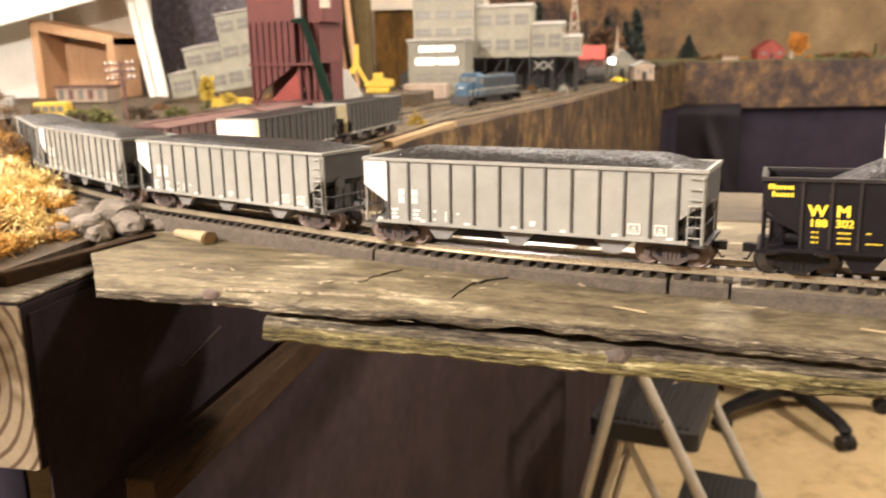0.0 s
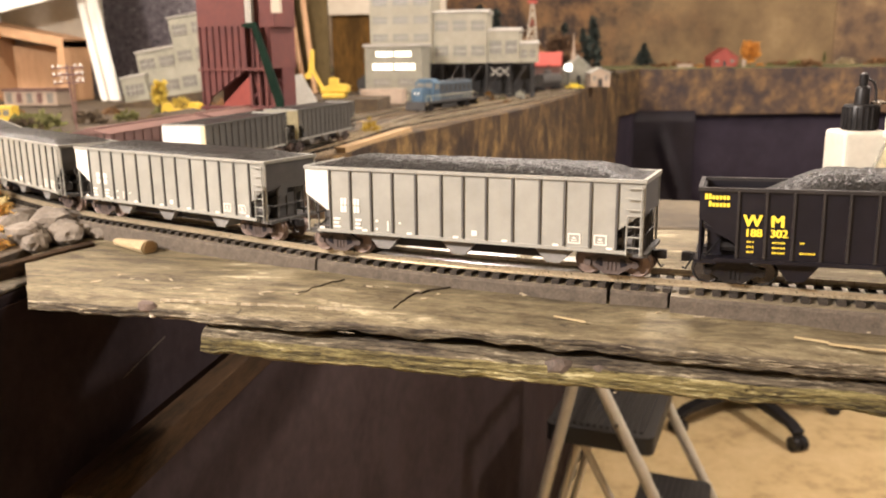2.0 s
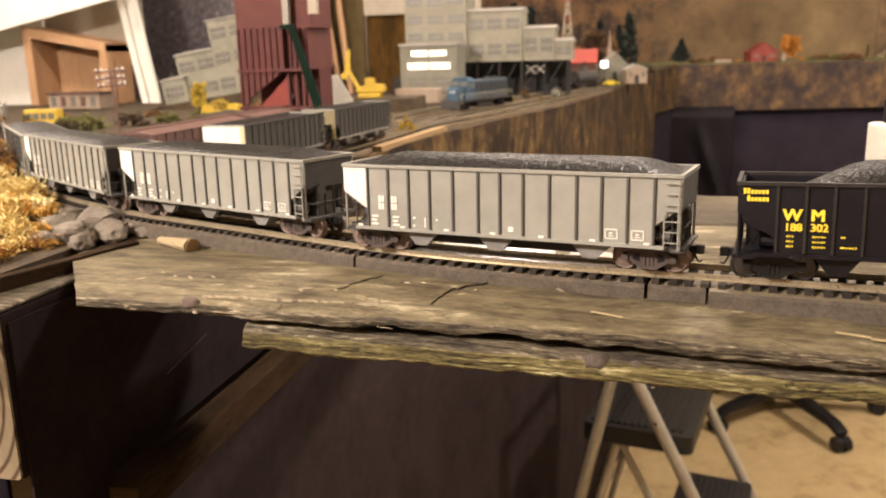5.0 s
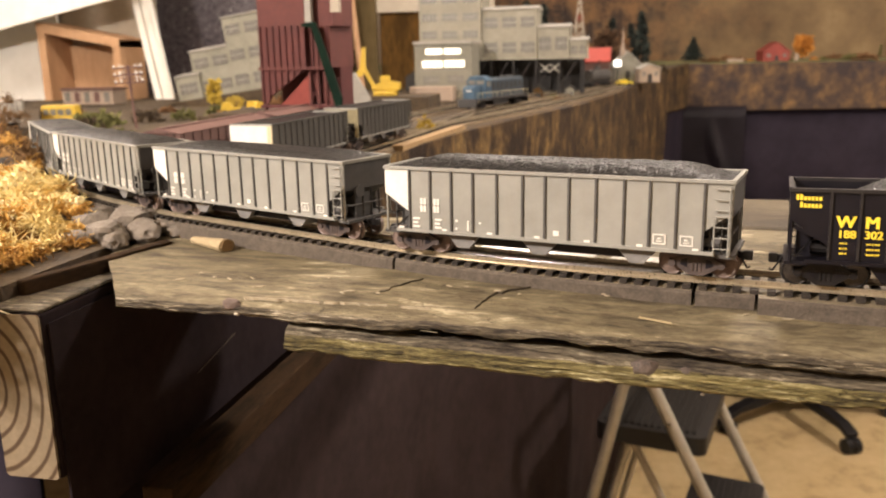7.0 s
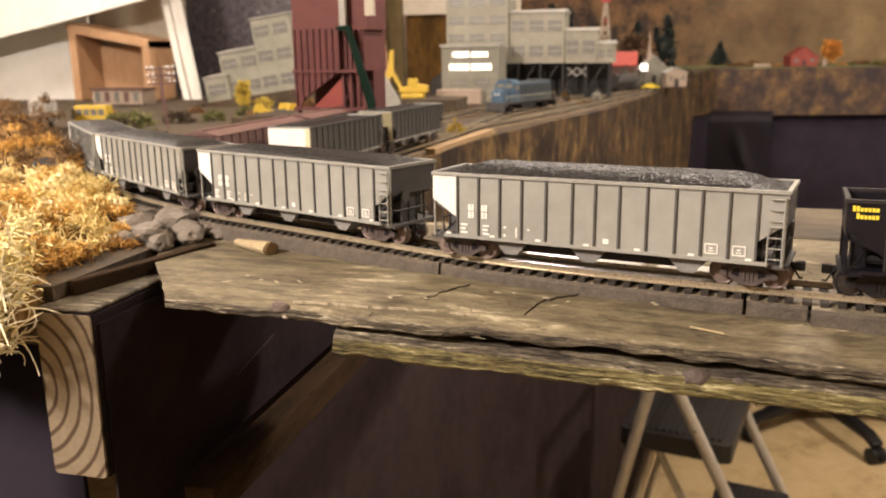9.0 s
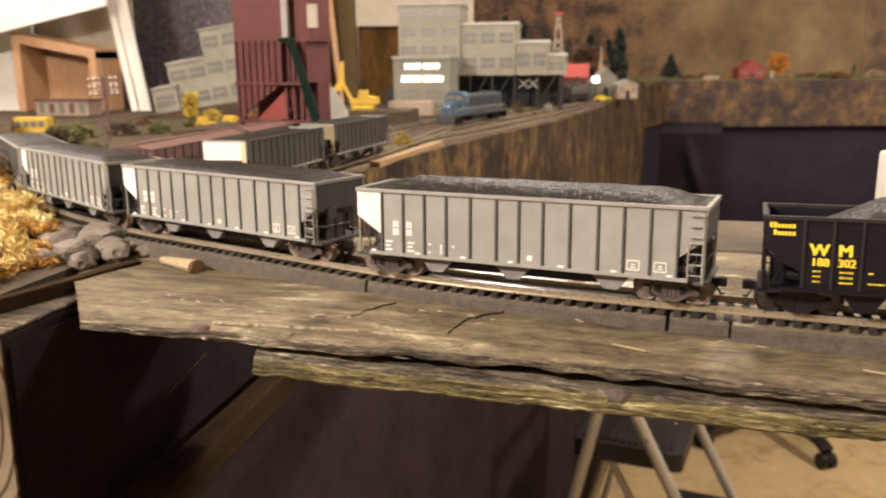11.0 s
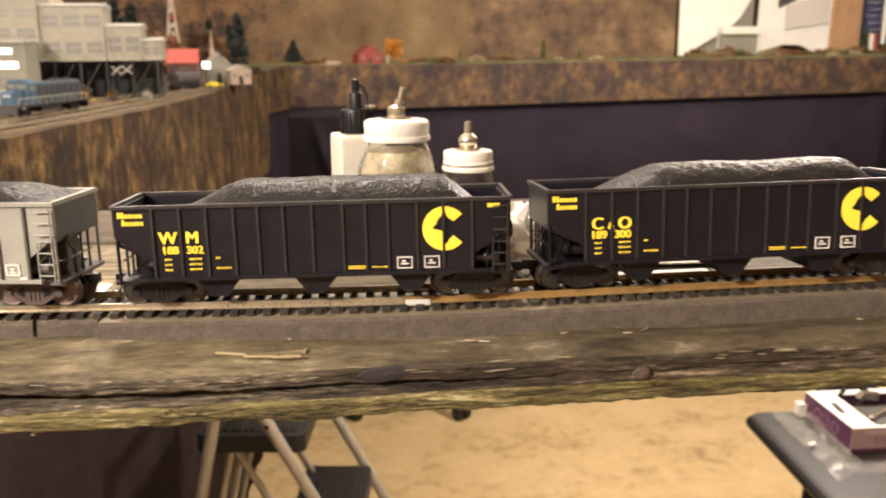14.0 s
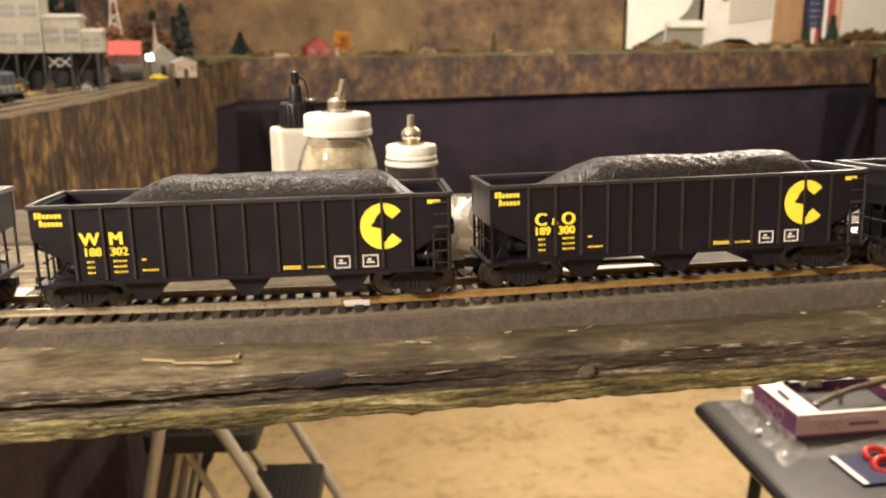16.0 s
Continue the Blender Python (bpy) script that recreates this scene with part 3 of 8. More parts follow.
def weathered_plank(name, x0, x1, y0, y1, z0, z1, material, label, turn, origin, ragged=0.003, seed=0.0, wane=0.006, start=0.6, skew=0.0, top_material=None, lift=0.0, sag=0.0, notches=(), crown=0.0):
    """A board with a worn, flaking front edge, a waney upper corner and an uneven top, crowned towards its middle."""
    nx, ny, rows = int((x1 - x0) / 0.0018), 16, 15
    bm = bmesh.new()
    prof = []
    for i in range(nx + 1):
        x = x0 + (x1 - x0) * i / nx
        up = lift * min(1.0, max(0.0, (0.2 - x) / 0.25))
        shut = min(1.0, max(0.0, (x - 0.16) / 0.10)) if sag else 0.0
        dip = sag * (1 - shut) * max(0.0, noise.noise(Vector((x * 24, seed, 33))))
        slow = noise.noise(Vector((x * 16, seed, 0))) + 0.5 * noise.noise(Vector((x * 55, seed, 3)))
        low = 0.0012 * noise.noise(Vector((x * 30, seed, 7))) + 0.0009 * noise.noise(Vector((x * 110, seed, 9))) + 0.0006 * noise.noise(Vector((x * 290, seed, 11)))
        low += sum(h * math.exp(-((x - c) / r) ** 2) for c, r, h in notches)
        w = wane * (0.85 + 0.5 * noise.noise(Vector((x * 22, seed, 20))))
        w *= 1 - 0.75 * shut
        bottom, top = z0 + up, z1 + (up if sag else 0.0) - dip + 0.0006 * shut
        t = top - bottom
        ring = [(y1, bottom), (y0 + 0.006, bottom + max(-0.0004, low))]
        for k in range(rows + 1):
            u = k / rows
            flake = 0.0009 * noise.noise(Vector((x * 40, k * 1.1, seed))) + 0.0006 * noise.noise(Vector((x * 150, k * 1.9, seed + 2))) + 0.0003 * noise.noise(Vector((x * 330, k * 3.1, seed + 5)))
            back = w * max(0.0, (u - start) / (1 - start)) ** 1.7 + 0.002 * max(0.0, (0.12 - u) / 0.12)
            ring.append((y0 + ragged * slow * 0.7 + flake * (1 - 0.6 * u) + back, bottom + low * (1 - u) + t * u * 0.985))
        edge = ring[-1][0]
        for k in range(1, ny + 1):
            y = edge + (y1 - edge) * (k / ny) ** 1.4
            ring.append((y, top + crown_at(x, y - edge, crown) + 0.0007 * noise.noise(Vector((x * 14, y * 60, seed))) + 0.0003 * noise.noise(Vector((x * 60, y * 200, seed)))))
        lean = skew * max(0.0, 1 - (x - x0) / 0.06)
        prof.append([bm.verts.new((x - lean * min(0.06, max(0.0, y - y0)) + (0.0012 * noise.noise(Vector((y * 200, z * 300, seed))) if i == 0 else 0), y, z)) for y, z in ring])
    for a, b in zip(prof, prof[1:]):
        for k in range(len(a)):
            j = (k + 1) % len(a)
            f = bm.faces.new((a[k], a[j], b[j], b[k]))
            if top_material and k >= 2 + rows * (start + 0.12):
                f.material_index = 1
    bm.faces.new(prof[0])
    bm.faces.new(prof[-1][::-1])
    ob = solid(name, bm, material, label, "plank", "structure", smooth=True, m=pose(*origin, 0, 0, turn))
    if top_material:
        ob.data.materials.append(top_material)
    return ob


ORIGIN, TURN_P, CROWN = (0.0, 0.2735, 0.0), -5.3, 0.0038
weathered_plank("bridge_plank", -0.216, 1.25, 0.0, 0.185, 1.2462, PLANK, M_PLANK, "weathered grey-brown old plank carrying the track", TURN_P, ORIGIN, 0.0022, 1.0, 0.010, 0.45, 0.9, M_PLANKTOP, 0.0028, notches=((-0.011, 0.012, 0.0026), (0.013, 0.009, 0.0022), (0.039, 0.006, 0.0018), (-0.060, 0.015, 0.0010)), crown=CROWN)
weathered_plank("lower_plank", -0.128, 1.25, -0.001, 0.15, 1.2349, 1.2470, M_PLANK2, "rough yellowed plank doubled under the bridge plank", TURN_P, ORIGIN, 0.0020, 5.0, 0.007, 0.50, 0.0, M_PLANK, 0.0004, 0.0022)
weathered_plank("rear_plank", -0.10, 1.25, 0.187, 0.285, 1.2450, 1.2618, M_PLANK3, "dull brown plank behind the track plank", TURN_P, ORIGIN, 0.001, 9.0, 0.002, 0.7)

# joist that carries the plank's end, with the cut end grain facing out
def end_grain():
    m = surface("end_grain_wood", (0.17, 0.132, 0.082), (0.25, 0.20, 0.13), 60, 0.8, bump=0.2, depth=0.001)
    t = m.node_tree
    b = t.nodes["Principled BSDF"]
    old = b.inputs["Base Color"].links[0].from_socket
    co = t.nodes.new("ShaderNodeTexCoord")
    mp = t.nodes.new("ShaderNodeMapping")
    mp.inputs["Location"].default_value = (0.021, 0, -0.909)
    mp.inputs["Scale"].default_value = (1, 1, 0.75)
    wave = node(t, "ShaderNodeTexWave", Scale=48.0, Distortion=1.5, Detail=2.0)
    wave.wave_type, wave.rings_direction = "RINGS", "Y"
    t.links.new(co.outputs["Object"], mp.inputs["Vector"])
    t.links.new(mp.outputs["Vector"], wave.inputs["Vector"])
    ramp = t.nodes.new("ShaderNodeValToRGB")
    ramp.color_ramp.elements[0].position, ramp.color_ramp.elements[1].position = 0.05, 0.3
    ramp.color_ramp.elements[0].color, ramp.color_ramp.elements[1].color = (0.28, 0.2, 0.13, 1), (1, 1, 1, 1)
    t.links.new(wave.outputs["Fac"], ramp.inputs["Fac"])
    mul = t.nodes.new("ShaderNodeMix")
    mul.data_type, mul.blend_type = "RGBA", "MULTIPLY"
    mul.inputs["Factor"].default_value = 1.0
    t.links.new(old, mul.inputs["A"])
    t.links.new(ramp.outputs["Color"], mul.inputs["B"])
    t.links.new(mul.outputs["Result"], b.inputs["Base Color"])
    return m


joist = thing("joist", "sawn timber joist with growth rings on its cut end", "joist", pose(-0.2585, 0.2755, 0, 0, 0, 0), kind="structure")
# the beam's shaded sides are painted dark; its top keeps the wood colour
bm = bmesh.new()
box(bm, -0.015, 0.015, 0.0012, 1.0, 1.166, 1.2495)
soften(bm, 0.0015)
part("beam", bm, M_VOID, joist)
bm = bmesh.new()
box(bm, -0.0148, 0.0149, 0.0012, 0.14, 1.2497, 1.2516)
soften(bm, 0.0006, 1)
part("worn_top", bm, M_PLANK, joist, "brown weathered upper face")
bm = bmesh.new()
slab(bm, [(-0.0145, 1.168), (-0.013, 1.1665), (0.013, 1.1665), (0.0145, 1.168), (0.0147, 1.2475), (0.0135, 1.249), (-0.0135, 1.249), (-0.0147, 1.2475)], -0.0004, 0.001, "y")
part("cut_end", bm, end_grain(), joist, "pale cut end with dark growth rings")
# panel added to carry the darkness under the bench
bm = bmesh.new()
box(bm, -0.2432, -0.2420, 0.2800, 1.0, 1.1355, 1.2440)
solid("inner_panel", bm, M_VOID, "dark panel standing for the shade under the bench", "board", "structure")
bm = bmesh.new()
box(bm, -0.2385, -0.2200, 0.330, 1.0, 1.113, 1.1340)
soften(bm, 0.0015)
solid("lower_cleat", bm, M_JOIST, "brown wooden cleat under the bench", "cleat", "structure")
bm = bmesh.new()
slab(bm, [(-0.272, 0.296), (-0.266, 0.296), (-0.240, 0.388), (-0.247, 0.394)], 1.2497, 1.2592)
soften(bm, 0.0012)
solid("edge_strip", bm, M_JOIST, "dark weathered strip along the scenery edge", "trim", "structure")

bm = bmesh.new()
rod(bm, (-0.2413, 0.457, 1.179), (-0.2413, 0.404, 1.1705), 0.0004, 6, 0.0002)
solid("scratch", bm, M_PLANK3, "pale scratch on the dark panel", "scratch", "structure")

# ---------------------------------------------------------------- track
LINE = [(0.95, 0.241), (0.75, 0.251), (0.55, 0.264), (0.40, 0.2745), (0.30, 0.2815), (0.22, 0.2885), (0.15, 0.2972), (0.08, 0.3090), (0.03, 0.3175), (-0.02, 0.3285), (-0.07, 0.3435), (-0.12, 0.3645), (-0.17, 0.3865), (-0.22, 0.4085), (-0.263, 0.429), (-0.33, 0.471), (-0.386, 0.516), (-0.45, 0.578), (-0.52, 0.655), (-0.60, 0.752), (-0.70, 0.88), (-0.82, 1.05)]
REAR = [(-0.265, 0.50), (-0.266, 0.58), (-0.262, 0.72), (-0.249, 0.90), (-0.243, 1.06), (-0.242, 1.20), (-0.237, 1.32), (-0.216, 1.46), (-0.184, 1.60), (-0.132, 1.85), (-0.07, 2.20), (0.0, 2.6), (0.05, 2.9)]
REAR2 = [(-0.337, 0.565), (-0.338, 0.7), (-0.340, 1.0), (-0.336, 1.25), (-0.315, 1.45), (-0.272, 1.65), (-0.205, 1.90), (-0.13, 2.2), (-0.06, 2.55)]
FRONT = [(-0.264, 0.92), (-0.252, 1.02), (-0.228, 1.17), (-0.180, 1.36), (-0.108, 1.72), (-0.030, 2.2), (0.050, 2.75)]


def rise(x):
    """How far the main track climbs from the bench on to the bridge."""
    return 0.0015 + 0.0018 * min(1.0, max(0.0, (x + 0.45) / 0.15)) + 0.0010 * min(1.0, max(0.0, (x - 0.18) / 0.12))


def level(x):
    return 0.0


def sweep(bm, pts, shape, z, climb=level):
    """A section (offset to the left, height) drawn along a line."""
    rings = []
    for i, p in enumerate(pts):
        a, b = pts[max(0, i - 1)], pts[min(len(pts) - 1, i + 1)]
        d = (b - a).normalized()
        rings.append([bm.verts.new((p.x - d.y * o, p.y + d.x * o, z + h + climb(p.x))) for o, h in shape])
    for a, b in zip(rings, rings[1:]):
        for k in range(len(shape)):
            j = (k + 1) % len(shape)
            bm.faces.new((a[k], a[j], b[j], b[k]))
    bm.faces.new(rings[0][::-1])
    bm.faces.new(rings[-1])


def rail_shape(side):
    c = side * 0.0087
    return [(c + o, h) for o, h in ((-0.0011, -0.0026), (0.0011, -0.0026), (0.0011, -0.0021), (0.0003, -0.0019), (0.0003, -0.0007), (0.0005, -0.0006), (0.0005, 0), (-0.0005, 0), (-0.0005, -0.0006), (-0.0003, -0.0007), (-0.0003, -0.0019), (-0.0011, -0.0021))]


def lay_track(label, line, z, joints=(), rust_until=None, cork=True, pitch=0.0064, cork_mat=None, climb=level):
    track = thing("track", label, "model track", kind="structure")
    pts = spline(line, 0.006)
    split = [i for i, p in enumerate(pts) if rust_until is not None and p.x < rust_until]
    cut = split[0] if split else 0
    for side in (-1, 1):
        for a, b, mt, lb in ((0, cut + 1, M_RUST, "rust-coloured rail"), (cut, len(pts), M_RAIL, "")):
            if b - a > 2:
                bm = bmesh.new()
                sweep(bm, pts[a:b], rail_shape(side), z, climb)
                part("rail", bm, mt, track, lb)
    bm = bmesh.new()
    box(bm, -0.0016, 0.0016, -0.0138, 0.0138, -0.0044, -0.0027)
    base = None
    for i, p in enumerate(spline(line, pitch)[:-1]):
        q = spline_next(line, pitch, i)
        m = Matrix.Translation((p.x, p.y, z + climb(p.x))) @ Matrix.Rotation(math.radians(heading(p, q)) + random.uniform(-0.02, 0.02), 4, "Z")
        if base is None:
            base = part("tie", bm, M_TIE, track)
            base.matrix_basis = m
        else:
            again(base, m)
    if cork:
        # sloped cork strip in lengths, butted with small gaps
        stops = [0, *joints, len(pts) - 1]
        for a, b in zip(stops, stops[1:]):
            run = pts[a:b + 1]
            run = [run[0].lerp(run[1], 0.12), *run[1:-1], run[-1].lerp(run[-2], 0.12)]
            bm = bmesh.new()
            near = 0.0195 if not joints or a == 0 else 0.0156
            sweep(bm, run, [(-0.0190, -0.0170), (near, -0.0170), (near - 0.0008, -0.0060), (near - 0.0016, -0.0046), (-0.0162, -0.0046), (-0.0178, -0.0060)], z, climb)
            bed = part("roadbed", bm, cork_mat or M_CORK, track)
            # upward faces get the lighter tan that paints in the top light
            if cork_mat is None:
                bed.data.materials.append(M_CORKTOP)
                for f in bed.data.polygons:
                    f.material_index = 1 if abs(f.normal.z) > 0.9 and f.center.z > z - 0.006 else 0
    return track


_cache = {}


def spline_next(line, pitch, i):
    key = (id(line), pitch)
    if key not in _cache:
        _cache[key] = spline(line, pitch)
    return _cache[key][i + 1]


def nearest(line, x, step=0.006):
    pts = spline(line, step)
    return min(range(len(pts)), key=lambda i: abs(pts[i].x - x))


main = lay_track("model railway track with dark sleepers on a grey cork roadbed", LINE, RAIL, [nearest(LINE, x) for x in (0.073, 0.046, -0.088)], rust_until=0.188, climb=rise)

for x in (0.188,):
    i = nearest(LINE, x)
    p, q = spline(LINE, 0.006)[i], spline(LINE, 0.006)[i + 1]
    for o in (0.0087, -0.0087):
        bm = bmesh.new()
        box(bm, -0.005, 0.005, o - 0.0013, o + 0.0013, -0.0026, -0.0002)
        soften(bm, 0.0004, 1)
        part("rail_joiner", bm, M_JOINER, main, "bright silver rail joiner").matrix_basis = pose(p.x, p.y, RAIL - 0.0008 + rise(p.x), 0, 0, heading(p, q))


# ---------------------------------------------------------------- hopper cars
def wheelset(parent, x, z, gauge=0.0075, material=M_WHEELBK):
    for s in (-1, 1):
        bm = bmesh.new()
        turned(bm, [(0.0012, -0.0012), (0.0022, -0.0013), (0.0046, -0.0010), (0.0050, -0.0013), (0.0053, -0.0011), (0.0053, 0.0010), (0.0060, 0.0012), (0.0060, 0.0019), (0.002, 0.0016)], 20)
        w = part("wheel", bm, material, parent, smooth=False)
        w.matrix_basis = pose(x, s * (gauge + 0.0005), z, 90 * s, 0, 0)


def truck(car, x, castings):
    """A two-axle bogie: two cast side frames, a bolster and four wheels."""
    t = new("truck")
    t.parent = car
    t.matrix_basis = pose(x, 0, 0)
    for s in (-1, 1):
        bm = bmesh.new()
        o = [(-0.0108, 0.0070), (-0.0082, 0.0074), (-0.0045, 0.0096), (0.0045, 0.0096), (0.0082, 0.0074), (0.0108, 0.0070), (0.0108, 0.0048), (0.0085, 0.0046), (0.0050, 0.0024), (0.0030, 0.0011), (-0.0030, 0.0011), (-0.0050, 0.0024), (-0.0085, 0.0046), (-0.0108, 0.0048)]
        y0, y1 = sorted((s * 0.0100, s * 0.0118))
        slab(bm, o, y0, y1, "y")
        part("side_frame", bm, castings, t)
        bm = bmesh.new()
        for cx in (-0.0016, 0, 0.0016):
            rod(bm, (cx, s * 0.0117, 0.0028), (cx, s * 0.0117, 0.0062), 0.0006, 6)
        tagged(part("spring", bm, castings, t), kind="stuff")
        for cx in (-0.0096, 0.0096):
            bm = bmesh.new()
            rod(bm, (cx, s * 0.0105, 0.0056), (cx, s * 0.0126, 0.0056), 0.0015, 10)
            part("journal_box", bm, castings, t)
        # black triangles laid on the casting stand in for its dark holes
        for e in (-1, 1):
            bm = bmesh.new()
            slab(bm, [(e * 0.0036, 0.0040), (e * 0.0066, 0.0052), (e * 0.0056, 0.0074), (e * 0.0036, 0.0080)], *sorted((s * 0.0116, s * 0.01195)), "y")
            part("frame_opening", bm, M_BLACK, t)
    bm = bmesh.new()
    box(bm, -0.0022, 0.0022, -0.0112, 0.0112, 0.0060, 0.0092)
    part("bolster", bm, castings, t)
    for wx in (-0.0100, 0.0100):
        wheelset(t, wx, 0.0054, material=M_WHEELRUST if castings is M_TRUCK else M_WHEELBK)
        bm = bmesh.new()
        rod(bm, (wx, -0.008, 0.0054), (wx, 0.008, 0.0054), 0.0011, 8)
        part("axle", bm, castings, t)


def coal_heap(length, width, rise, base, seed, run):
    """A long heap of crushed coal with lumps."""
    bm = bmesh.new()
    nx, ny = 210, 50
    g = []
    for i in range(nx + 1):
        u = i / nx * 2 - 1
        row = []
        for j in range(ny + 1):
            v = j / ny * 2 - 1
            x, y = u * length / 2, v * width / 2
            e = max(0.0, min(1.0, (1 - abs(u)) / (run * (0.55 if u > 0 and rise > 0.008 else 1.0))))
            e = e * e * (3 - 2 * e)
            w = 1 - abs(v) ** (4.0 if rise < 0.008 else 2.6)
            h = base + rise * e * (0.04 + 0.96 * w) * (1 + 0.09 * noise.noise(Vector((x * 40, seed, 1)))) - (0.0042 if rise > 0.008 else 0.0006) * (1 - e)
            h += 0.0004 * noise.noise(Vector((x * 300, y * 300, seed))) + 0.00030 * noise.noise(Vector((x * 1250, y * 1250, seed + 4)))
            row.append(bm.verts.new((x, y, h)))
        g.append(row)
    for a, b in zip(g, g[1:]):
        for j in range(ny):
            bm.faces.new((a[j], b[j], b[j + 1], a[j + 1]))
    return bm


GREY_RIBS = (0.0828, 0.1516, 0.2197, 0.2879, 0.3618, 0.4395, 0.5051, 0.5732, 0.6484, 0.7242, 0.7917, 0.8605, 0.9293)
BLACK_RIBS = (0.097, 0.1651, 0.2312, 0.2994, 0.3598, 0.4237, 0.4954, 0.5727, 0.6297, 0.6866, 0.7604, 0.8278, 0.9009)


def hopper_car(label, kind, length, top, sill, ribs, group):
    """An open hopper car; x along the car, the rail head at z = 0."""
    grey = kind == "grey"
    # ribs: painted shade on the grey car, painted highlights on the black ones
    body, rib_m, trim = (M_GREY, M_GREYSHADE, M_GREYDK) if grey else (M_BLACK, M_BLACKRIB, M_BLACK)
    casting = M_TRUCK if grey else M_TRUCKBK
    car = thing("hopper_car", label, "model train car", group=group)
    L, W, cut, low = length / 2, 0.0178, 0.0215, top - 0.0135
    t, h = 0.0008, top - sill
    lc, rc, k1, k2 = (0.0127, 0.0108, 0.43, 0.72) if grey else (0.0138, 0.0141, 0.42, 0.80)
    for s in (-1, 1):
        y0, y1 = sorted((s * W, s * (W - t)))
        bm = bmesh.new()
        slab(bm, [(-L + lc, sill), (L - rc, sill), (L - rc, top - k2 * h), (L, top - k1 * h), (L, top), (-L, top), (-L, top - k1 * h), (-L + lc, top - k2 * h)], y0, y1, "y")
        part("side_panel", bm, body, car)
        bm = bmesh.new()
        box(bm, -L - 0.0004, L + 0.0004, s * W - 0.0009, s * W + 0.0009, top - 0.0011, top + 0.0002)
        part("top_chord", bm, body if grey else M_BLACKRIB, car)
        bm = bmesh.new()
        box(bm, -L + 0.006, L - 0.006, s * W - 0.0008, s * W + 0.0008, sill - 0.0010, sill + 0.0004)
        part("side_sill", bm, body, car)
        bm = bmesh.new()
        yr = s * (W + 0.0006)
        box(bm, -0.00045, 0.00045, -0.0006, 0.0006 if grey else 0.0004, sill + 0.0006, top - 0.0012)
        first = None
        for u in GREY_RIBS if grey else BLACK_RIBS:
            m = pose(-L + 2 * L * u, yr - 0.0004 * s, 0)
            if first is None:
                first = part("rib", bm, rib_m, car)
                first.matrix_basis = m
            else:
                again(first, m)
        # corner posts, ladders and grab irons at both ends
        for e in (-1, 1):
            bm = bmesh.new()
            rod(bm, (e * (L - 0.0008), s * (W - 0.0006), sill - 0.001), (e * (L - 0.0008), s * (W - 0.0006), top), 0.0006, 6)
            part("corner_post", bm, body, car)
            if e * s > 0:
                continue
            bm = bmesh.new()
            la, lb = e * (L - 0.0066), e * (L - 0.0012)
            for x in (la, lb):
                rod(bm, (x, s * (W + 0.0012), sill - 0.001), (x, s * (W + 0.0012), low - 0.001 if x == la else top - 0.002), 0.00036, 6)
            lad = part("ladder", bm, body if grey else M_BLACKRIB, car)
            bm = bmesh.new()
            rod(bm, (la, s * (W + 0.0012), 0), (lb, s * (W + 0.0012), 0), 0.00028, 6)
            rung = None
            for z in [sill + 0.002 + 0.0042 * k for k in range(4)] + [low + 0.002 + 0.0042 * k for k in range(3)]:
                if rung is None:
                    rung = part("rung", bm, body if grey else M_BLACKRIB, lad)
                    rung.location.z = z
                else:
                    again(rung, pose(0, 0, z))
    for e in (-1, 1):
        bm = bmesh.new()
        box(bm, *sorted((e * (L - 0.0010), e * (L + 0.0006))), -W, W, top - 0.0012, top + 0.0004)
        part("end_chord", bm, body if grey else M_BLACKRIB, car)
        bm = bmesh.new()
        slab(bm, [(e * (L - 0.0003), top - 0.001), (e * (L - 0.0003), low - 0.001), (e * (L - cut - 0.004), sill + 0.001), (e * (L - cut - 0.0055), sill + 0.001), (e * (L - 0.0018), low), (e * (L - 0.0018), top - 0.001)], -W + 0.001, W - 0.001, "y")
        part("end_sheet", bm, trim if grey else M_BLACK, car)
        bm = bmesh.new()
        box(bm, *sorted((e * (L - 0.017), e * (L + 0.0012))), -W + 0.001, W - 0.001, sill - 0.0022, sill - 0.0008)
        part("end_platform", bm, trim, car)
        bm = bmesh.new()
        for y in (-0.009, -0.003, 0.003, 0.009):
            rod(bm, (e * (L - 0.001), y, sill - 0.001), (e * (L - 0.001), y, low), 0.0005, 6)
        rod(bm, (e * (L - 0.001), -0.012, sill + 0.006), (e * (L - 0.001), 0.012, sill + 0.006), 0.0004, 6)
        part("end_brace", bm, trim, car)
        bm = bmesh.new()
        box(bm, *sorted((e * (L - 0.004), e * (L + 0.0035))), -0.0016, 0.0016, 0.0072, 0.0100)
        box(bm, *sorted((e * (L + 0.003), e * (L + 0.0065))), -0.0022, 0.0012, 0.0068, 0.0104)
        soften(bm, 0.0003, 1)
        part("coupler", bm, M_TRUCKBK, car)
        # the grey car's web takes the same painted-in shade as its ribs
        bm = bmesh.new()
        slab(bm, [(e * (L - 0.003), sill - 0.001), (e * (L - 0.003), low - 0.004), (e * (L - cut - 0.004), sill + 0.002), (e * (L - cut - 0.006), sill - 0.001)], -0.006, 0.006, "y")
        part("end_web", bm, M_GREYSHADE if grey else M_BLACK, car)
        bm = bmesh.new()
        rod(bm, (e * (L + 0.001), -0.0045, sill - 0.001), (e * (L + 0.0048), -0.0035, 0.0040), 0.0004, 6)
        rod(bm, (e * (L + 0.0048), -0.0035, 0.0040), (e * (L + 0.006), -0.003, 0.0046), 0.0004, 6)
        part("air_hose", bm, M_TRUCKBK, car)
        truck(car, e * (L - 0.0136), casting)
    bm = bmesh.new()
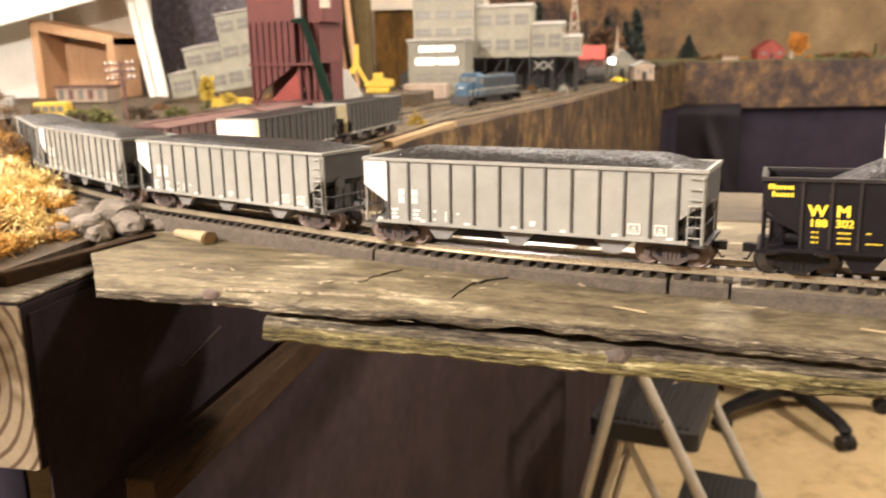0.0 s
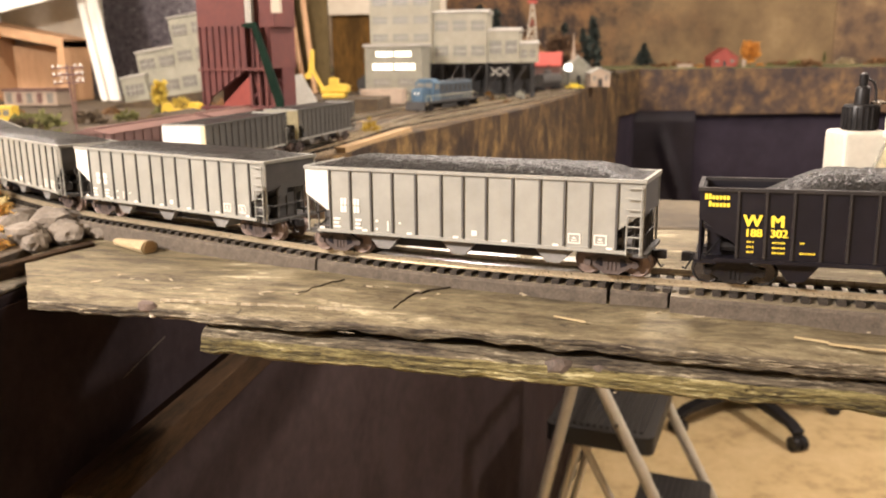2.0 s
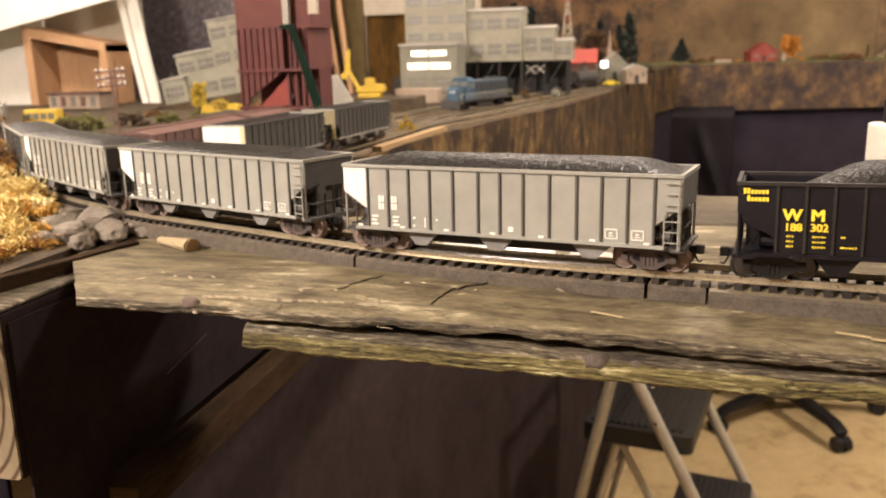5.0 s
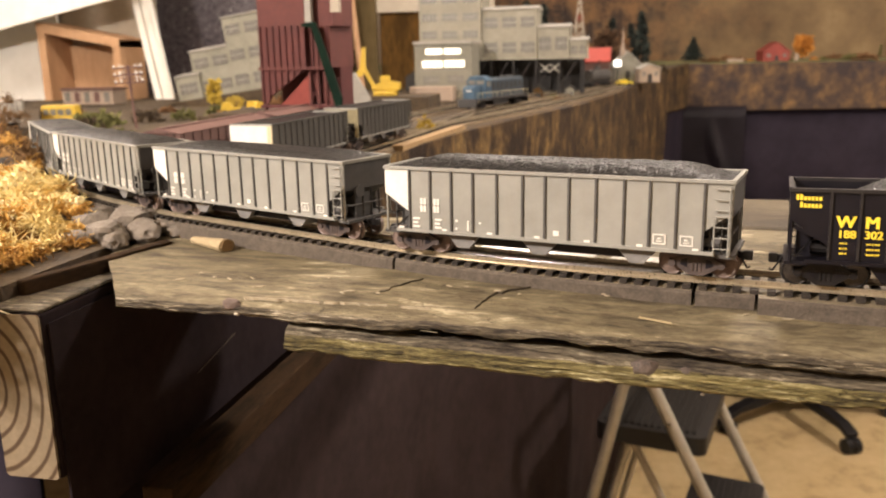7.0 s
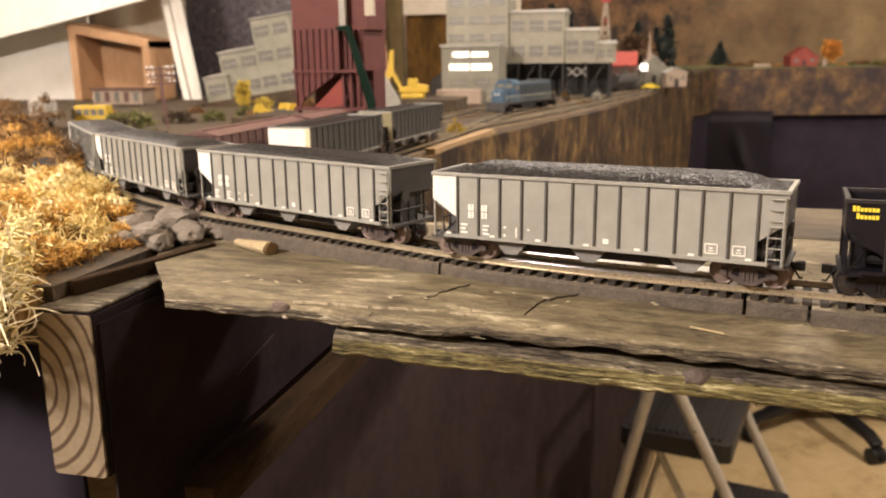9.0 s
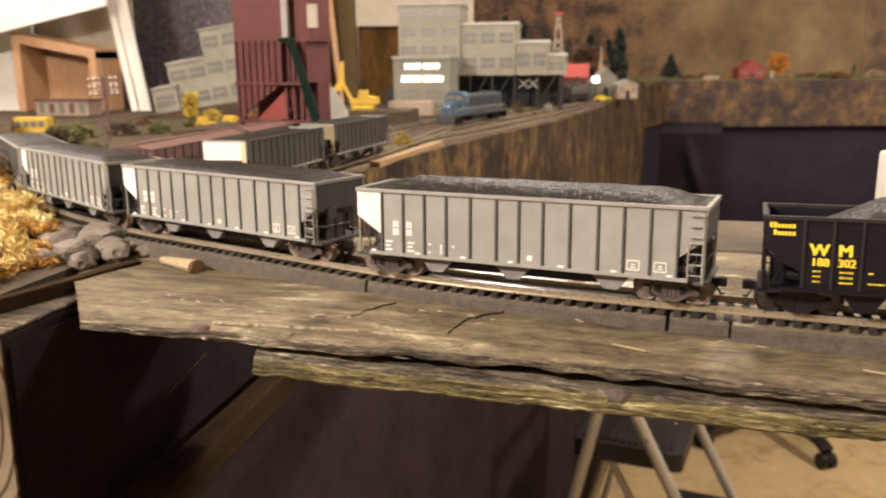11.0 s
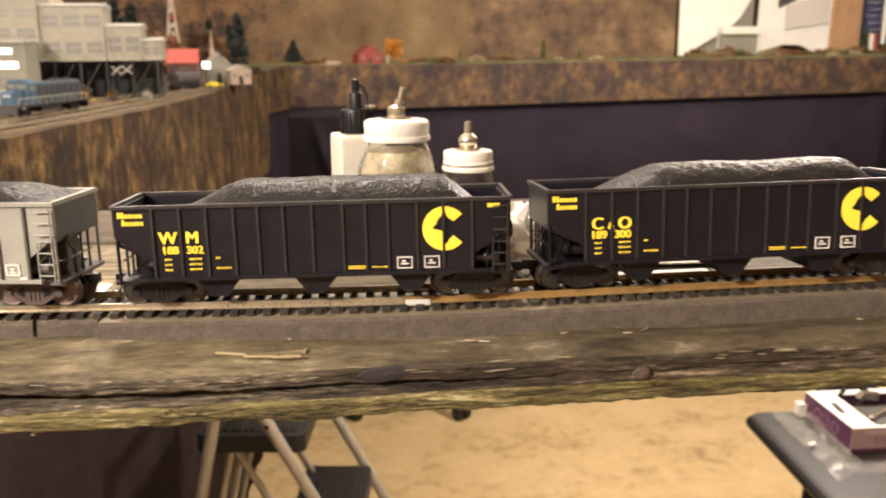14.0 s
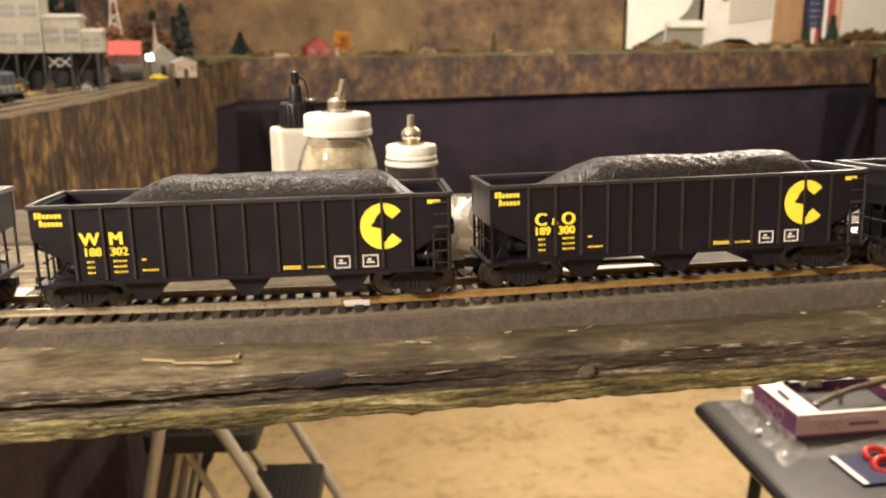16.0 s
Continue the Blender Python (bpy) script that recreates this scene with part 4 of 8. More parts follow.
    rod(bm, (L + 0.0008, -0.008, sill + 0.013), (L + 0.0016, -0.008, sill + 0.013), 0.0032, 14)
    part("brake_wheel", bm, trim, car)
    bm = bmesh.new()
    rod(bm, (-L + 0.008, -0.007, sill + 0.003), (-L + 0.016, -0.007, sill + 0.003), 0.0024, 10)
    rod(bm, (-L + 0.005, 0.004, sill + 0.0025), (-L + 0.014, 0.006, sill + 0.0025), 0.0018, 10)
    rod(bm, (-L + 0.003, -0.013, sill), (-L + 0.010, -0.004, sill + 0.008), 0.0004, 6)
    part("brake_gear", bm, trim if grey else M_TRUCKBK, car)
    # brake cylinder, valve and rods on the open end platform
    bx0 = L - 0.0125
    bm = bmesh.new()
    rod(bm, (bx0, -0.0135, sill + 0.0035), (bx0 + 0.0070, -0.0135, sill + 0.0035), 0.0022, 12)
    rod(bm, (bx0 + 0.0070, -0.0135, sill + 0.0035), (bx0 + 0.0078, -0.0135, sill + 0.0035), 0.0028, 12)
    part("brake_cylinder", bm, trim if grey else M_RIG, car)
    bm = bmesh.new()
    box(bm, bx0 + 0.0030, bx0 + 0.0068, -0.0150, -0.0115, sill + 0.0072, sill + 0.0108)
    soften(bm, 0.0005, 1)
    part("brake_valve", bm, trim if grey else M_RIG, car)
    for a, b in (((0.0, -0.0150, 0.0015), (0.0100, -0.0150, 0.0120)), ((0.0040, -0.0155, 0.0005), (0.0040, -0.0155, 0.0150)), ((0.0085, -0.0160, -0.0005), (0.0085, -0.0160, 0.0165)), ((0.0005, -0.0120, 0.0060), (0.0110, -0.0120, 0.0060)), ((0.0060, -0.0150, 0.0108), (0.0100, -0.0140, 0.0160)), ((-0.0010, -0.0145, 0.0090), (0.0060, -0.0150, 0.0090))):
        bm = bmesh.new()
        rod(bm, (bx0 + a[0], a[1], sill + a[2]), (bx0 + b[0], b[1], sill + b[2]), 0.00038, 6)
        part("brake_rod", bm, trim if grey else M_RIG, car)
    bm = bmesh.new()
    box(bm, -L + 0.028, L - 0.028, -0.004, 0.004, sill - 0.0042, sill - 0.001)
    part("centre_sill", bm, trim, car)
    HW = 0.0086 if grey else 0.0082
    # outlets below the sill: sloping sheets to a short gate
    deep = 0.0074 if grey else 0.0080
    for x in (-0.0385, -0.0025, 0.0395) if grey else (-0.036, -0.0005, 0.0345):
        bm = bmesh.new()
        for y0, y1 in ((-0.0150, -0.0142), (0.0142, 0.0150)):
            slab(bm, [(x - HW, sill - 0.001), (x + HW, sill - 0.001), (x + 0.0028, sill - deep), (x - 0.0028, sill - deep)], y0, y1, "y")
        slab(bm, [(x - HW, sill - 0.001), (x - HW + 0.001, sill - 0.001), (x - 0.0018, sill - deep + 0.0002), (x - 0.0028, sill - deep + 0.0002)], -0.0142, 0.0142, "y")
        slab(bm, [(x + HW, sill - 0.001), (x + HW - 0.001, sill - 0.001), (x + 0.0018, sill - deep + 0.0002), (x + 0.0028, sill - deep + 0.0002)], -0.0142, 0.0142, "y")
        part("hopper_outlet", bm, M_GREYMID if grey else M_BLACK, car)
    if grey:
        # black sheets added to stand for the shade between the outlets
        for x0, x1 in ((-0.0385, -0.0025), (-0.0025, 0.0395)):
            for y in (-0.0115, 0.0115):
                bm = bmesh.new()
                box(bm, x0 + 0.003, x1 - 0.003, y - 0.0005, y + 0.0005, sill - 0.0060, sill - 0.001)
                part("slope_sheet", bm, M_BLACK, car)
        bm = coal_heap(2 * L - 0.002, 2 * W - 0.0014, 0.0040, top + 0.0002, 1.0, 0.28)
    else:
        bm = coal_heap(2 * L - 0.014, 2 * W - 0.003, 0.0090, top - 0.0022, 2.0 if "bold" in label else 6.0, 0.62)
        for v in bm.verts:
            v.co.x += 0.0022
    part("coal_load", bm, M_COAL, car, "heaped crushed black coal load", smooth=False)
    # markings
    y = -W - 0.0001
    up = lambda x, z: Matrix.Translation((x, y - 0.0001, z)) @ Matrix.Rotation(radians(90), 4, "X")  # noqa: E731
    if grey:
        bm = bmesh.new()
        slab(bm, [(-L + 0.0002, top - 0.0013), (-L + 0.0002, top - k1 * h + 0.0002), (-L + lc - 0.0006, top - k2 * h + 0.0006), (-L + lc - 0.0006, top - 0.0013)], y - 0.0002, y, "y")
        part("white_end_mark", bm, M_WHITE, car, "white painted end panel")
        bm = bmesh.new()
        rows = []
        for x0 in (0.0182, 0.0248):
            for k in range(2):
                for z0 in (0.0085, 0.0119):
                    rows.append((-L + x0 + 0.0016 * k, -L + x0 + 0.0012 + 0.0016 * k, sill + z0, sill + z0 + 0.0029))
        for x0 in (0.0144, 0.0254):
            for k in range(3):
                rows.append((-L + x0, -L + x0 + 0.0034 - 0.0008 * (k == 1), sill + 0.0013 + 0.0018 * k, sill + 0.0022 + 0.0018 * k))
        rows += [(-L + 0.0357, -L + 0.0366, sill + 0.0013, sill + 0.0024), (-L + 0.0357, -L + 0.0368, sill + 0.0050, sill + 0.0060), (-L + 0.0414, -L + 0.0421, sill + 0.0013, sill + 0.0058), (-L + 0.0470, -L + 0.0480, sill + 0.0048, sill + 0.0056)]
        for k in range(7):
            x = -L + 0.0070 + k * 0.0219
            rows.append((x, x + 0.0024, sill + 0.0003, sill + 0.0013))
        rows.append((-L + 0.0812, -L + 0.0836, sill + 0.0021, sill + 0.0042))
        for x in (-L + 0.1228, -L + 0.1334):
            rows += [(x, x + 0.0052, sill + 0.0056, sill + 0.0061), (x, x + 0.0052, sill + 0.0019, sill + 0.0024), (x, x + 0.0005, sill + 0.0019, sill + 0.0061), (x + 0.0047, x + 0.0052, sill + 0.0019, sill + 0.0061), (x + 0.0014, x + 0.0036, sill + 0.0030, sill + 0.0034), (x + 0.0018, x + 0.0032, sill + 0.0040, sill + 0.0046)]
        bars(bm, rows, y)
        tagged(part("white_stencil", bm, M_WHITE, car), kind="stuff")
    else:
        mark, nums = ("WM", ("188", "302")) if "bold" in label else ("C&O", ("189", "300"))
        # maker's name as two short rows of blocks
        bm = bmesh.new()
        rows = []
        for r, n in ((0, 7), (1, 6)):
            for i in range(n):
                hgt = 0.0020 if i in (0, 1) or r else 0.0015
                x = -L + 0.0019 + r * 0.0014 + i * 0.00128
                rows.append((x, x + 0.00098, top - 0.0042 - r * 0.0027, top - 0.0042 - r * 0.0027 + (0.0021 if i == 0 or (r == 0 and i == 1) else 0.0014)))
        xm = -L + 0.0165
        lines = [(xm + 0.0190, 0.0020, sill + 0.0068), (xm + 0.0190, 0.0062, sill + 0.0030)]
        for i in range(3):
            lines += [(xm + 0.0008, 0.0036, sill + 0.0066 - 0.0019 * i), (xm + 0.0096, 0.0054, sill + 0.0066 - 0.0019 * i)]
        # small print as rows of short strokes
        for x, span, z in lines:
            for k in range(int(span / 0.00095)):
                rows.append((x + k * 0.00095, x + k * 0.00095 + 0.00055 + 0.0002 * ((k * 7) % 3 == 0), z + 0.0001, z + 0.00070))
        rows += [(L - 0.0085, L - 0.0040, top - 0.0036, top - 0.0022), (-L + 0.0830, -L + 0.0893, sill + 0.0016, sill + 0.0019)]
        for k in range(6):
            rows += [(-L + 0.0830 + 0.00105 * k, -L + 0.0838 + 0.00105 * k, sill + 0.0022, sill + 0.0027), (-L + 0.0915 + 0.00105 * k, -L + 0.0921 + 0.00105 * k + 0.0004 * (k > 3), sill + 0.0018, sill + 0.0023)]
        bars(bm, rows, y)
        tagged(part("yellow_stencil", bm, M_YELLOW, car), kind="stuff")
        for ch, x in zip(mark, (0.0158, 0.0252) if mark == "WM" else (0.0161, 0.0222, 0.0258)):
            small = ch == "&"
            lettering(ch, 0.0036 if small else 0.0062, car, M_YELLOW, up(-L + x, sill + (0.0128 if mark == "WM" else 0.0120)), "reporting_mark")
        for ch, x in zip(nums, (0.0164, 0.0252) if mark == "WM" else (0.0157, 0.0245)):
            lettering(ch, 0.0041, car, M_YELLOW, up(-L + x, sill + (0.0090 if mark == "WM" else 0.0086)), "road_number")
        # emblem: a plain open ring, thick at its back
        bm = bmesh.new()
        cx, cz, R = L - 0.0240, sill + 0.0156, 0.0081
        inner_r = {40: 0.50, 64: 0.50, 80: 0.56, 92: 0.84, 104: 0.60, 125: 0.52, 150: 0.44, 178: 0.55, 190: 0.30, 215: 0.16, 245: 0.22, 262: 0.62, 276: 0.70, 292: 0.52, 320: 0.50}
        keys = sorted(inner_r)
        ring = []
        for a in range(40, 321, 4):
            lo = max(k for k in keys if k <= a)
            hi = min(k for k in keys if k >= a)
            r = inner_r[lo] if hi == lo else inner_r[lo] + (inner_r[hi] - inner_r[lo]) * (a - lo) / (hi - lo)
            c, sn = math.cos(radians(a)), math.sin(radians(a))
            ring.append([bm.verts.new(p) for p in ((cx + R * c, y, cz + R * sn), (cx + R * c, y - 0.0004, cz + R * sn), (cx + R * r * c, y - 0.0004, cz + R * r * sn), (cx + R * r * c, y, cz + R * r * sn))])
        for a, b in zip(ring, ring[1:]):
            for q in range(4):
                bm.faces.new((a[q], a[(q + 1) % 4], b[(q + 1) % 4], b[q]))
        bm.faces.new(ring[0])
        bm.faces.new(ring[-1][::-1])
        part("round_emblem", bm, M_YELLOW, car, "yellow open ring emblem")
        bm = bmesh.new()
        rows = []
        for x in (L - 0.0416, L - 0.0317):
            rows += [(x, x + 0.0056, sill + 0.00522, sill + 0.0056), (x, x + 0.0056, sill + 0.0012, sill + 0.00158), (x, x + 0.00038, sill + 0.0012, sill + 0.0056), (x + 0.00522, x + 0.0056, sill + 0.0012, sill + 0.0056), (x + 0.0013, x + 0.0042, sill + 0.0027, sill + 0.0032), (x + 0.0018, x + 0.0030, sill + 0.0036, sill + 0.0043)]
        bars(bm, rows, y)
        tagged(part("white_stencil", bm, M_WHITE, car), kind="stuff")
    return car


def stand(car, line, x_right, length):
    """Stand a car with its right end at x_right; returns the x where its left end is."""
    pts = spline(line, 0.001)  # runs from large x to small x
    i = min(range(len(pts)), key=lambda k: abs(pts[k].x - x_right))
    n = int(length * 1000)
    a, b = pts[min(len(pts) - 1, i + 18)], pts[min(len(pts) - 1, i + n - 18)]
    mid = (a + b) / 2
    car.matrix_basis = pose(mid.x, mid.y, RAIL + rise(mid.x), 0, 0, heading(b, a))
    return pts[min(len(pts) - 1, i + n)].x


TRAIN = "coal train"
GREY_L, BLACK_L = 0.153, 0.1423
wm = hopper_car("black open hopper car with bold yellow lettering heaped with coal", "black", BLACK_L, 0.0383, 0.0117, 12, TRAIN)
wm.matrix_basis = pose(0.1528, 0.2970, RAIL + 0.0035, -1.6, -0.66, -9.3) @ Matrix.Scale(1.022, 4)
co = hopper_car("black open hopper car with round yellow lettering heaped with coal", "black", BLACK_L, 0.0383, 0.0117, 12, TRAIN)
co.matrix_basis = pose(0.3141, 0.2797, RAIL + 0.0045, -3.1, -0.9, -6.8) @ Matrix.Scale(1.056, 4)
nxt = copy_thing(co, co.matrix_basis)
nxt.matrix_basis = pose(0.4810, 0.2662, RAIL + 0.0047, -3.1, -0.5, -4.5) @ Matrix.Scale(1.08, 4)
grey = hopper_car("grey ribbed hopper car full of coal with white end panel", "grey", GREY_L, 0.0405, 0.0120, 13, TRAIN)
grey.matrix_basis = pose(-0.0130, 0.3279, RAIL + 0.0033, -0.8, -0.1, -13.3) @ Matrix.Scale(1.0066, 4)
for x in (-0.1105, -0.2605, -0.392):
    other = copy_thing(grey, grey.matrix_basis)
    stand(other, LINE, x, GREY_L)
    for o in other.children:
        if o.name.startswith("coal_load"):
            o.matrix_basis = Matrix.Translation((0, 0, 0.0407 * 0.4)) @ Matrix.Diagonal((1, 1, 0.6, 1))

# ---------------------------------------------------------------- more materials
M_RED = surface("faded_red_model_wood", (0.078, 0.020, 0.017), (0.130, 0.036, 0.029), 30, 0.75, bump=0.2, depth=0.001)
M_CHUTE = surface("brick_red_chute_paint", (0.17, 0.026, 0.018), (0.25, 0.045, 0.030), 30, 0.7, bump=0.2, depth=0.001)
M_REDDK = surface("dark_red_model_wood", (0.060, 0.014, 0.013), (0.105, 0.023, 0.021), 30, 0.75, bump=0.2, depth=0.001)
M_BOXRED = surface("brown_red_car_paint", (0.085, 0.040, 0.032), (0.140, 0.074, 0.060), 40, 0.7, bump=0.1, depth=0.0005)
M_GREEN = surface("dark_green_paint", (0.003, 0.011, 0.0065), (0.006, 0.019, 0.0115), 40, 0.8, bump=0.05, depth=0.0005, spec=0.1)
M_MILL = surface("chalky_white_model_walls", (0.21, 0.20, 0.155), (0.31, 0.295, 0.235), 14, 0.85, bump=0.1, depth=0.001)
M_MILL2 = surface("grey_white_model_walls", (0.155, 0.15, 0.117), (0.24, 0.23, 0.183), 14, 0.85, bump=0.1, depth=0.001)
M_MILLSOFT = surface("soft_cream_model_walls", (0.20, 0.195, 0.150), (0.30, 0.29, 0.23), 14, 0.85, bump=0.1, depth=0.001)
M_ROOF = surface("pale_grey_roof_sheet", (0.25, 0.24, 0.21), (0.37, 0.355, 0.315), 25, 0.8, bump=0.1, depth=0.001)
M_PANE = surface("dark_window_film", (0.10, 0.098, 0.085), (0.19, 0.18, 0.155), 60, 0.3, bump=0)
M_LIT = glowing("lit_window", (1.0, 0.93, 0.75), 2.0)
M_BLUE = surface("blue_locomotive_paint", (0.022, 0.052, 0.085), (0.045, 0.095, 0.15), 60, 0.65, bump=0.05, depth=0.0005)
M_BLUEDK = surface("sooty_blue_paint", (0.018, 0.030, 0.042), (0.036, 0.058, 0.080), 60, 0.65, bump=0.05, depth=0.0005)
M_DARK = surface("dark_underframe", (0.012, 0.011, 0.011), (0.03, 0.028, 0.026), 80, 0.7, bump=0.1, depth=0.0005)
M_CRANE = surface("yellow_machine_paint", (0.42, 0.28, 0.02), (0.58, 0.40, 0.035), 40, 0.55, bump=0.05, depth=0.0005)
M_BOARD = surface("varnished_brown_board", (0.040, 0.021, 0.005), (0.125, 0.064, 0.014), 5, 0.8, spread=(0.40, 0.62), stretch=(4, 4, 1), bump=0.1, depth=0.002, spec=0.1)
M_OLIVEBOARD = surface("dull_olive_board", (0.060, 0.043, 0.018), (0.125, 0.092, 0.042), 6, 0.85, stretch=(4, 4, 1), bump=0.1, depth=0.002, spec=0.1)
M_PLY = surface("orange_brown_plywood", (0.38, 0.215, 0.105), (0.52, 0.32, 0.175), 5, 0.65, stretch=(4, 4, 1), bump=0.1, depth=0.002)
M_CARD = surface("white_card_sheet", (0.74, 0.72, 0.64), (0.86, 0.84, 0.77), 5, 0.8, bump=0.05, depth=0.002)
M_NIGHT = surface("dark_speckled_sheet", (0.06, 0.052, 0.058), (0.13, 0.115, 0.125), 55, 0.3, bump=0.5, depth=0.003, third=(0.75, 0.72, 0.68), spread=(0.42, 0.60), fine=2.2)
M_TANCARD = surface("tan_grey_card", (0.34, 0.30, 0.23), (0.46, 0.41, 0.33), 6, 0.9, bump=0.05, depth=0.001)
M_PINK = surface("pinkish_plaster", (0.26, 0.20, 0.15), (0.36, 0.285, 0.22), 40, 0.85, bump=0.1, depth=0.0005)
M_ROOFRED = surface("bright_red_roof", (0.30, 0.042, 0.03), (0.42, 0.065, 0.045), 40, 0.7, bump=0.1, depth=0.0005)
M_LEAFOR = surface("orange_foam_foliage", (0.40, 0.15, 0.02), (0.62, 0.28, 0.04), 120, 0.9, bump=0.5, depth=0.002)
M_LEAFDK = surface("dark_green_foliage", (0.010, 0.014, 0.012), (0.024, 0.034, 0.024), 120, 0.9, bump=0.5, depth=0.002)
M_LEAFGR = surface("olive_foliage", (0.07, 0.075, 0.02), (0.16, 0.15, 0.045), 120, 0.9, bump=0.5, depth=0.002)
M_LEAFBR = surface("russet_foliage", (0.10, 0.05, 0.02), (0.22, 0.11, 0.04), 120, 0.9, bump=0.5, depth=0.002)
M_LEAFRUST = surface("dark_rust_foliage", (0.045, 0.024, 0.012), (0.11, 0.056, 0.022), 120, 0.9, bump=0.5, depth=0.002)
M_LEAFYE = surface("yellow_foliage", (0.42, 0.30, 0.03), (0.58, 0.44, 0.07), 120, 0.9, bump=0.5, depth=0.002)
M_LEAFPINE = surface("pine_green_foliage", (0.020, 0.048, 0.026), (0.055, 0.105, 0.055), 120, 0.9, bump=0.5, depth=0.002)
M_LEAFDRY = surface("dry_tan_foliage", (0.15, 0.10, 0.045), (0.29, 0.21, 0.11), 120, 0.9, bump=0.5, depth=0.002)
M_GREYCARD = surface("dull_grey_card", (0.20, 0.185, 0.15), (0.28, 0.26, 0.215), 12, 0.85, bump=0.05, depth=0.001)
M_NEWSPRINT = surface("grey_newsprint", (0.48, 0.46, 0.40), (0.66, 0.63, 0.55), 90, 0.9, bump=0)
M_PINEPOST = surface("pale_orange_pine", (0.50, 0.27, 0.13), (0.66, 0.40, 0.22), 6, 0.7, stretch=(4, 4, 1), bump=0.1, depth=0.002)
M_NAVY = surface("navy_cloth", (0.02, 0.025, 0.07), (0.05, 0.055, 0.12), 30, 0.85, bump=0.2, depth=0.001)
M_BARK = surface("brown_twig_bark", (0.10, 0.055, 0.03), (0.2, 0.12, 0.07), 120, 0.9, bump=0.3, depth=0.001)
M_ROCK = surface("grey_scenery_stone", (0.10, 0.084, 0.068), (0.22, 0.190, 0.155), 90, 0.9, bump=0.6, depth=0.002, third=(0.36, 0.32, 0.26))
M_RUBBER = surface("ribbed_black_rubber", (0.0065, 0.006, 0.006), (0.014, 0.013, 0.013), 80, 0.5, bump=0.1, depth=0.001)
M_TUBE = surface("silver_painted_tube", (0.40, 0.37, 0.30), (0.54, 0.50, 0.42), 40, 0.4, metal=0.3, bump=0.05, depth=0.0005)
M_PLASTIC = surface("black_moulded_plastic", (0.007, 0.0065, 0.007), (0.016, 0.0148, 0.0155), 60, 0.4, bump=0.05, depth=0.0005, spec=0.3)
M_TABLE = surface("dark_grey_table_top", (0.012, 0.0115, 0.011), (0.026, 0.0245, 0.023), 30, 0.4, bump=0.1, depth=0.0005)
M_LID = surface("white_plastic_lid", (0.62, 0.60, 0.54), (0.72, 0.70, 0.63), 60, 0.4, bump=0.05, depth=0.0003)
M_MILK = surface("milky_bottle_plastic", (0.50, 0.485, 0.42), (0.62, 0.60, 0.53), 40, 0.35, bump=0)
M_BRASS = surface("nickelled_brass_fitting", (0.52, 0.47, 0.36), (0.74, 0.69, 0.57), 100, 0.22, metal=0.9, bump=0)
M_GLASS = glassy("clear_jar_glass", (0.96, 0.95, 0.9), 0.03)
M_LIQUID = surface("cloudy_cleaner_liquid", (0.40, 0.365, 0.24), (0.68, 0.63, 0.48), 90, 0.3, bump=0, third=(0.80, 0.76, 0.62), spread=(0.40, 0.55), fine=2.0)
M_PURPLE = surface("purple_printed_card", (0.11, 0.035, 0.09), (0.16, 0.055, 0.13), 60, 0.5, bump=0)
M_PINKCARD = surface("pale_pink_printed_card", (0.55, 0.40, 0.44), (0.64, 0.49, 0.52), 60, 0.5, bump=0)
M_STEEL = surface("polished_chrome", (0.4, 0.38, 0.36), (0.62, 0.6, 0.57), 90, 0.15, metal=1.0, bump=0)
M_BAG = surface("crumpled_clear_plastic", (0.62, 0.60, 0.54), (0.78, 0.76, 0.70), 14, 0.16, bump=0.35, depth=0.004, spec=1.0)
_t = M_BAG.node_tree
_clear = _t.nodes.new("ShaderNodeBsdfTransparent")
_mix = _t.nodes.new("ShaderNodeMixShader")
_film = node(_t, "ShaderNodeTexNoise", Scale=14.0, Detail=4.0)
_share = _t.nodes.new("ShaderNodeMapRange")
for _k, _v in (("From Min", 0.38), ("From Max", 0.70), ("To Min", 0.05), ("To Max", 0.32)):
    _share.inputs[_k].default_value = _v
_t.links.new(_film.outputs["Fac"], _share.inputs["Value"])
_t.links.new(_share.outputs["Result"], _mix.inputs["Fac"])
_t.links.new(_clear.outputs[0], _mix.inputs[1])
_t.links.new(_t.nodes["Principled BSDF"].outputs[0], _mix.inputs[2])
_t.links.new(_mix.outputs[0], _t.nodes["Material Output"].inputs["Surface"])
M_REDPL = surface("red_plastic", (0.45, 0.02, 0.015), (0.58, 0.035, 0.03), 60, 0.35, bump=0)
M_FLAKE = surface("grey_tan_wood_flake", (0.26, 0.22, 0.15), (0.42, 0.36, 0.25), 120, 0.8, bump=0)
M_PEGWOOD = surface("dull_tan_split_wood", (0.24, 0.185, 0.105), (0.40, 0.32, 0.19), 120, 0.8, stretch=(1, 8, 8), bump=0.3, depth=0.0006)
M_SPLINT = surface("fresh_split_wood", (0.30, 0.235, 0.125), (0.44, 0.355, 0.205), 120, 0.8, stretch=(1, 8, 8), bump=0.2, depth=0.0005)
M_BALLAST = surface("brown_track_ballast", (0.09, 0.065, 0.04), (0.22, 0.165, 0.10), 260, 0.95, bump=0.8, depth=0.002, third=(0.34, 0.26, 0.17))
M_TIECARD = surface("tan_trackside_timber", (0.26, 0.17, 0.08), (0.38, 0.26, 0.13), 30, 0.8, stretch=(5, 1, 5), bump=0.1, depth=0.001)

# ---------------------------------------------------------------- tracks and trains on the long bench
lay_track("weathered model track along the bench edge on brown ballast", REAR, RAIL, pitch=0.0128, cork_mat=M_BALLAST)
lay_track("second weathered model track on brown ballast", REAR2, RAIL, pitch=0.0150, cork_mat=M_BALLAST)

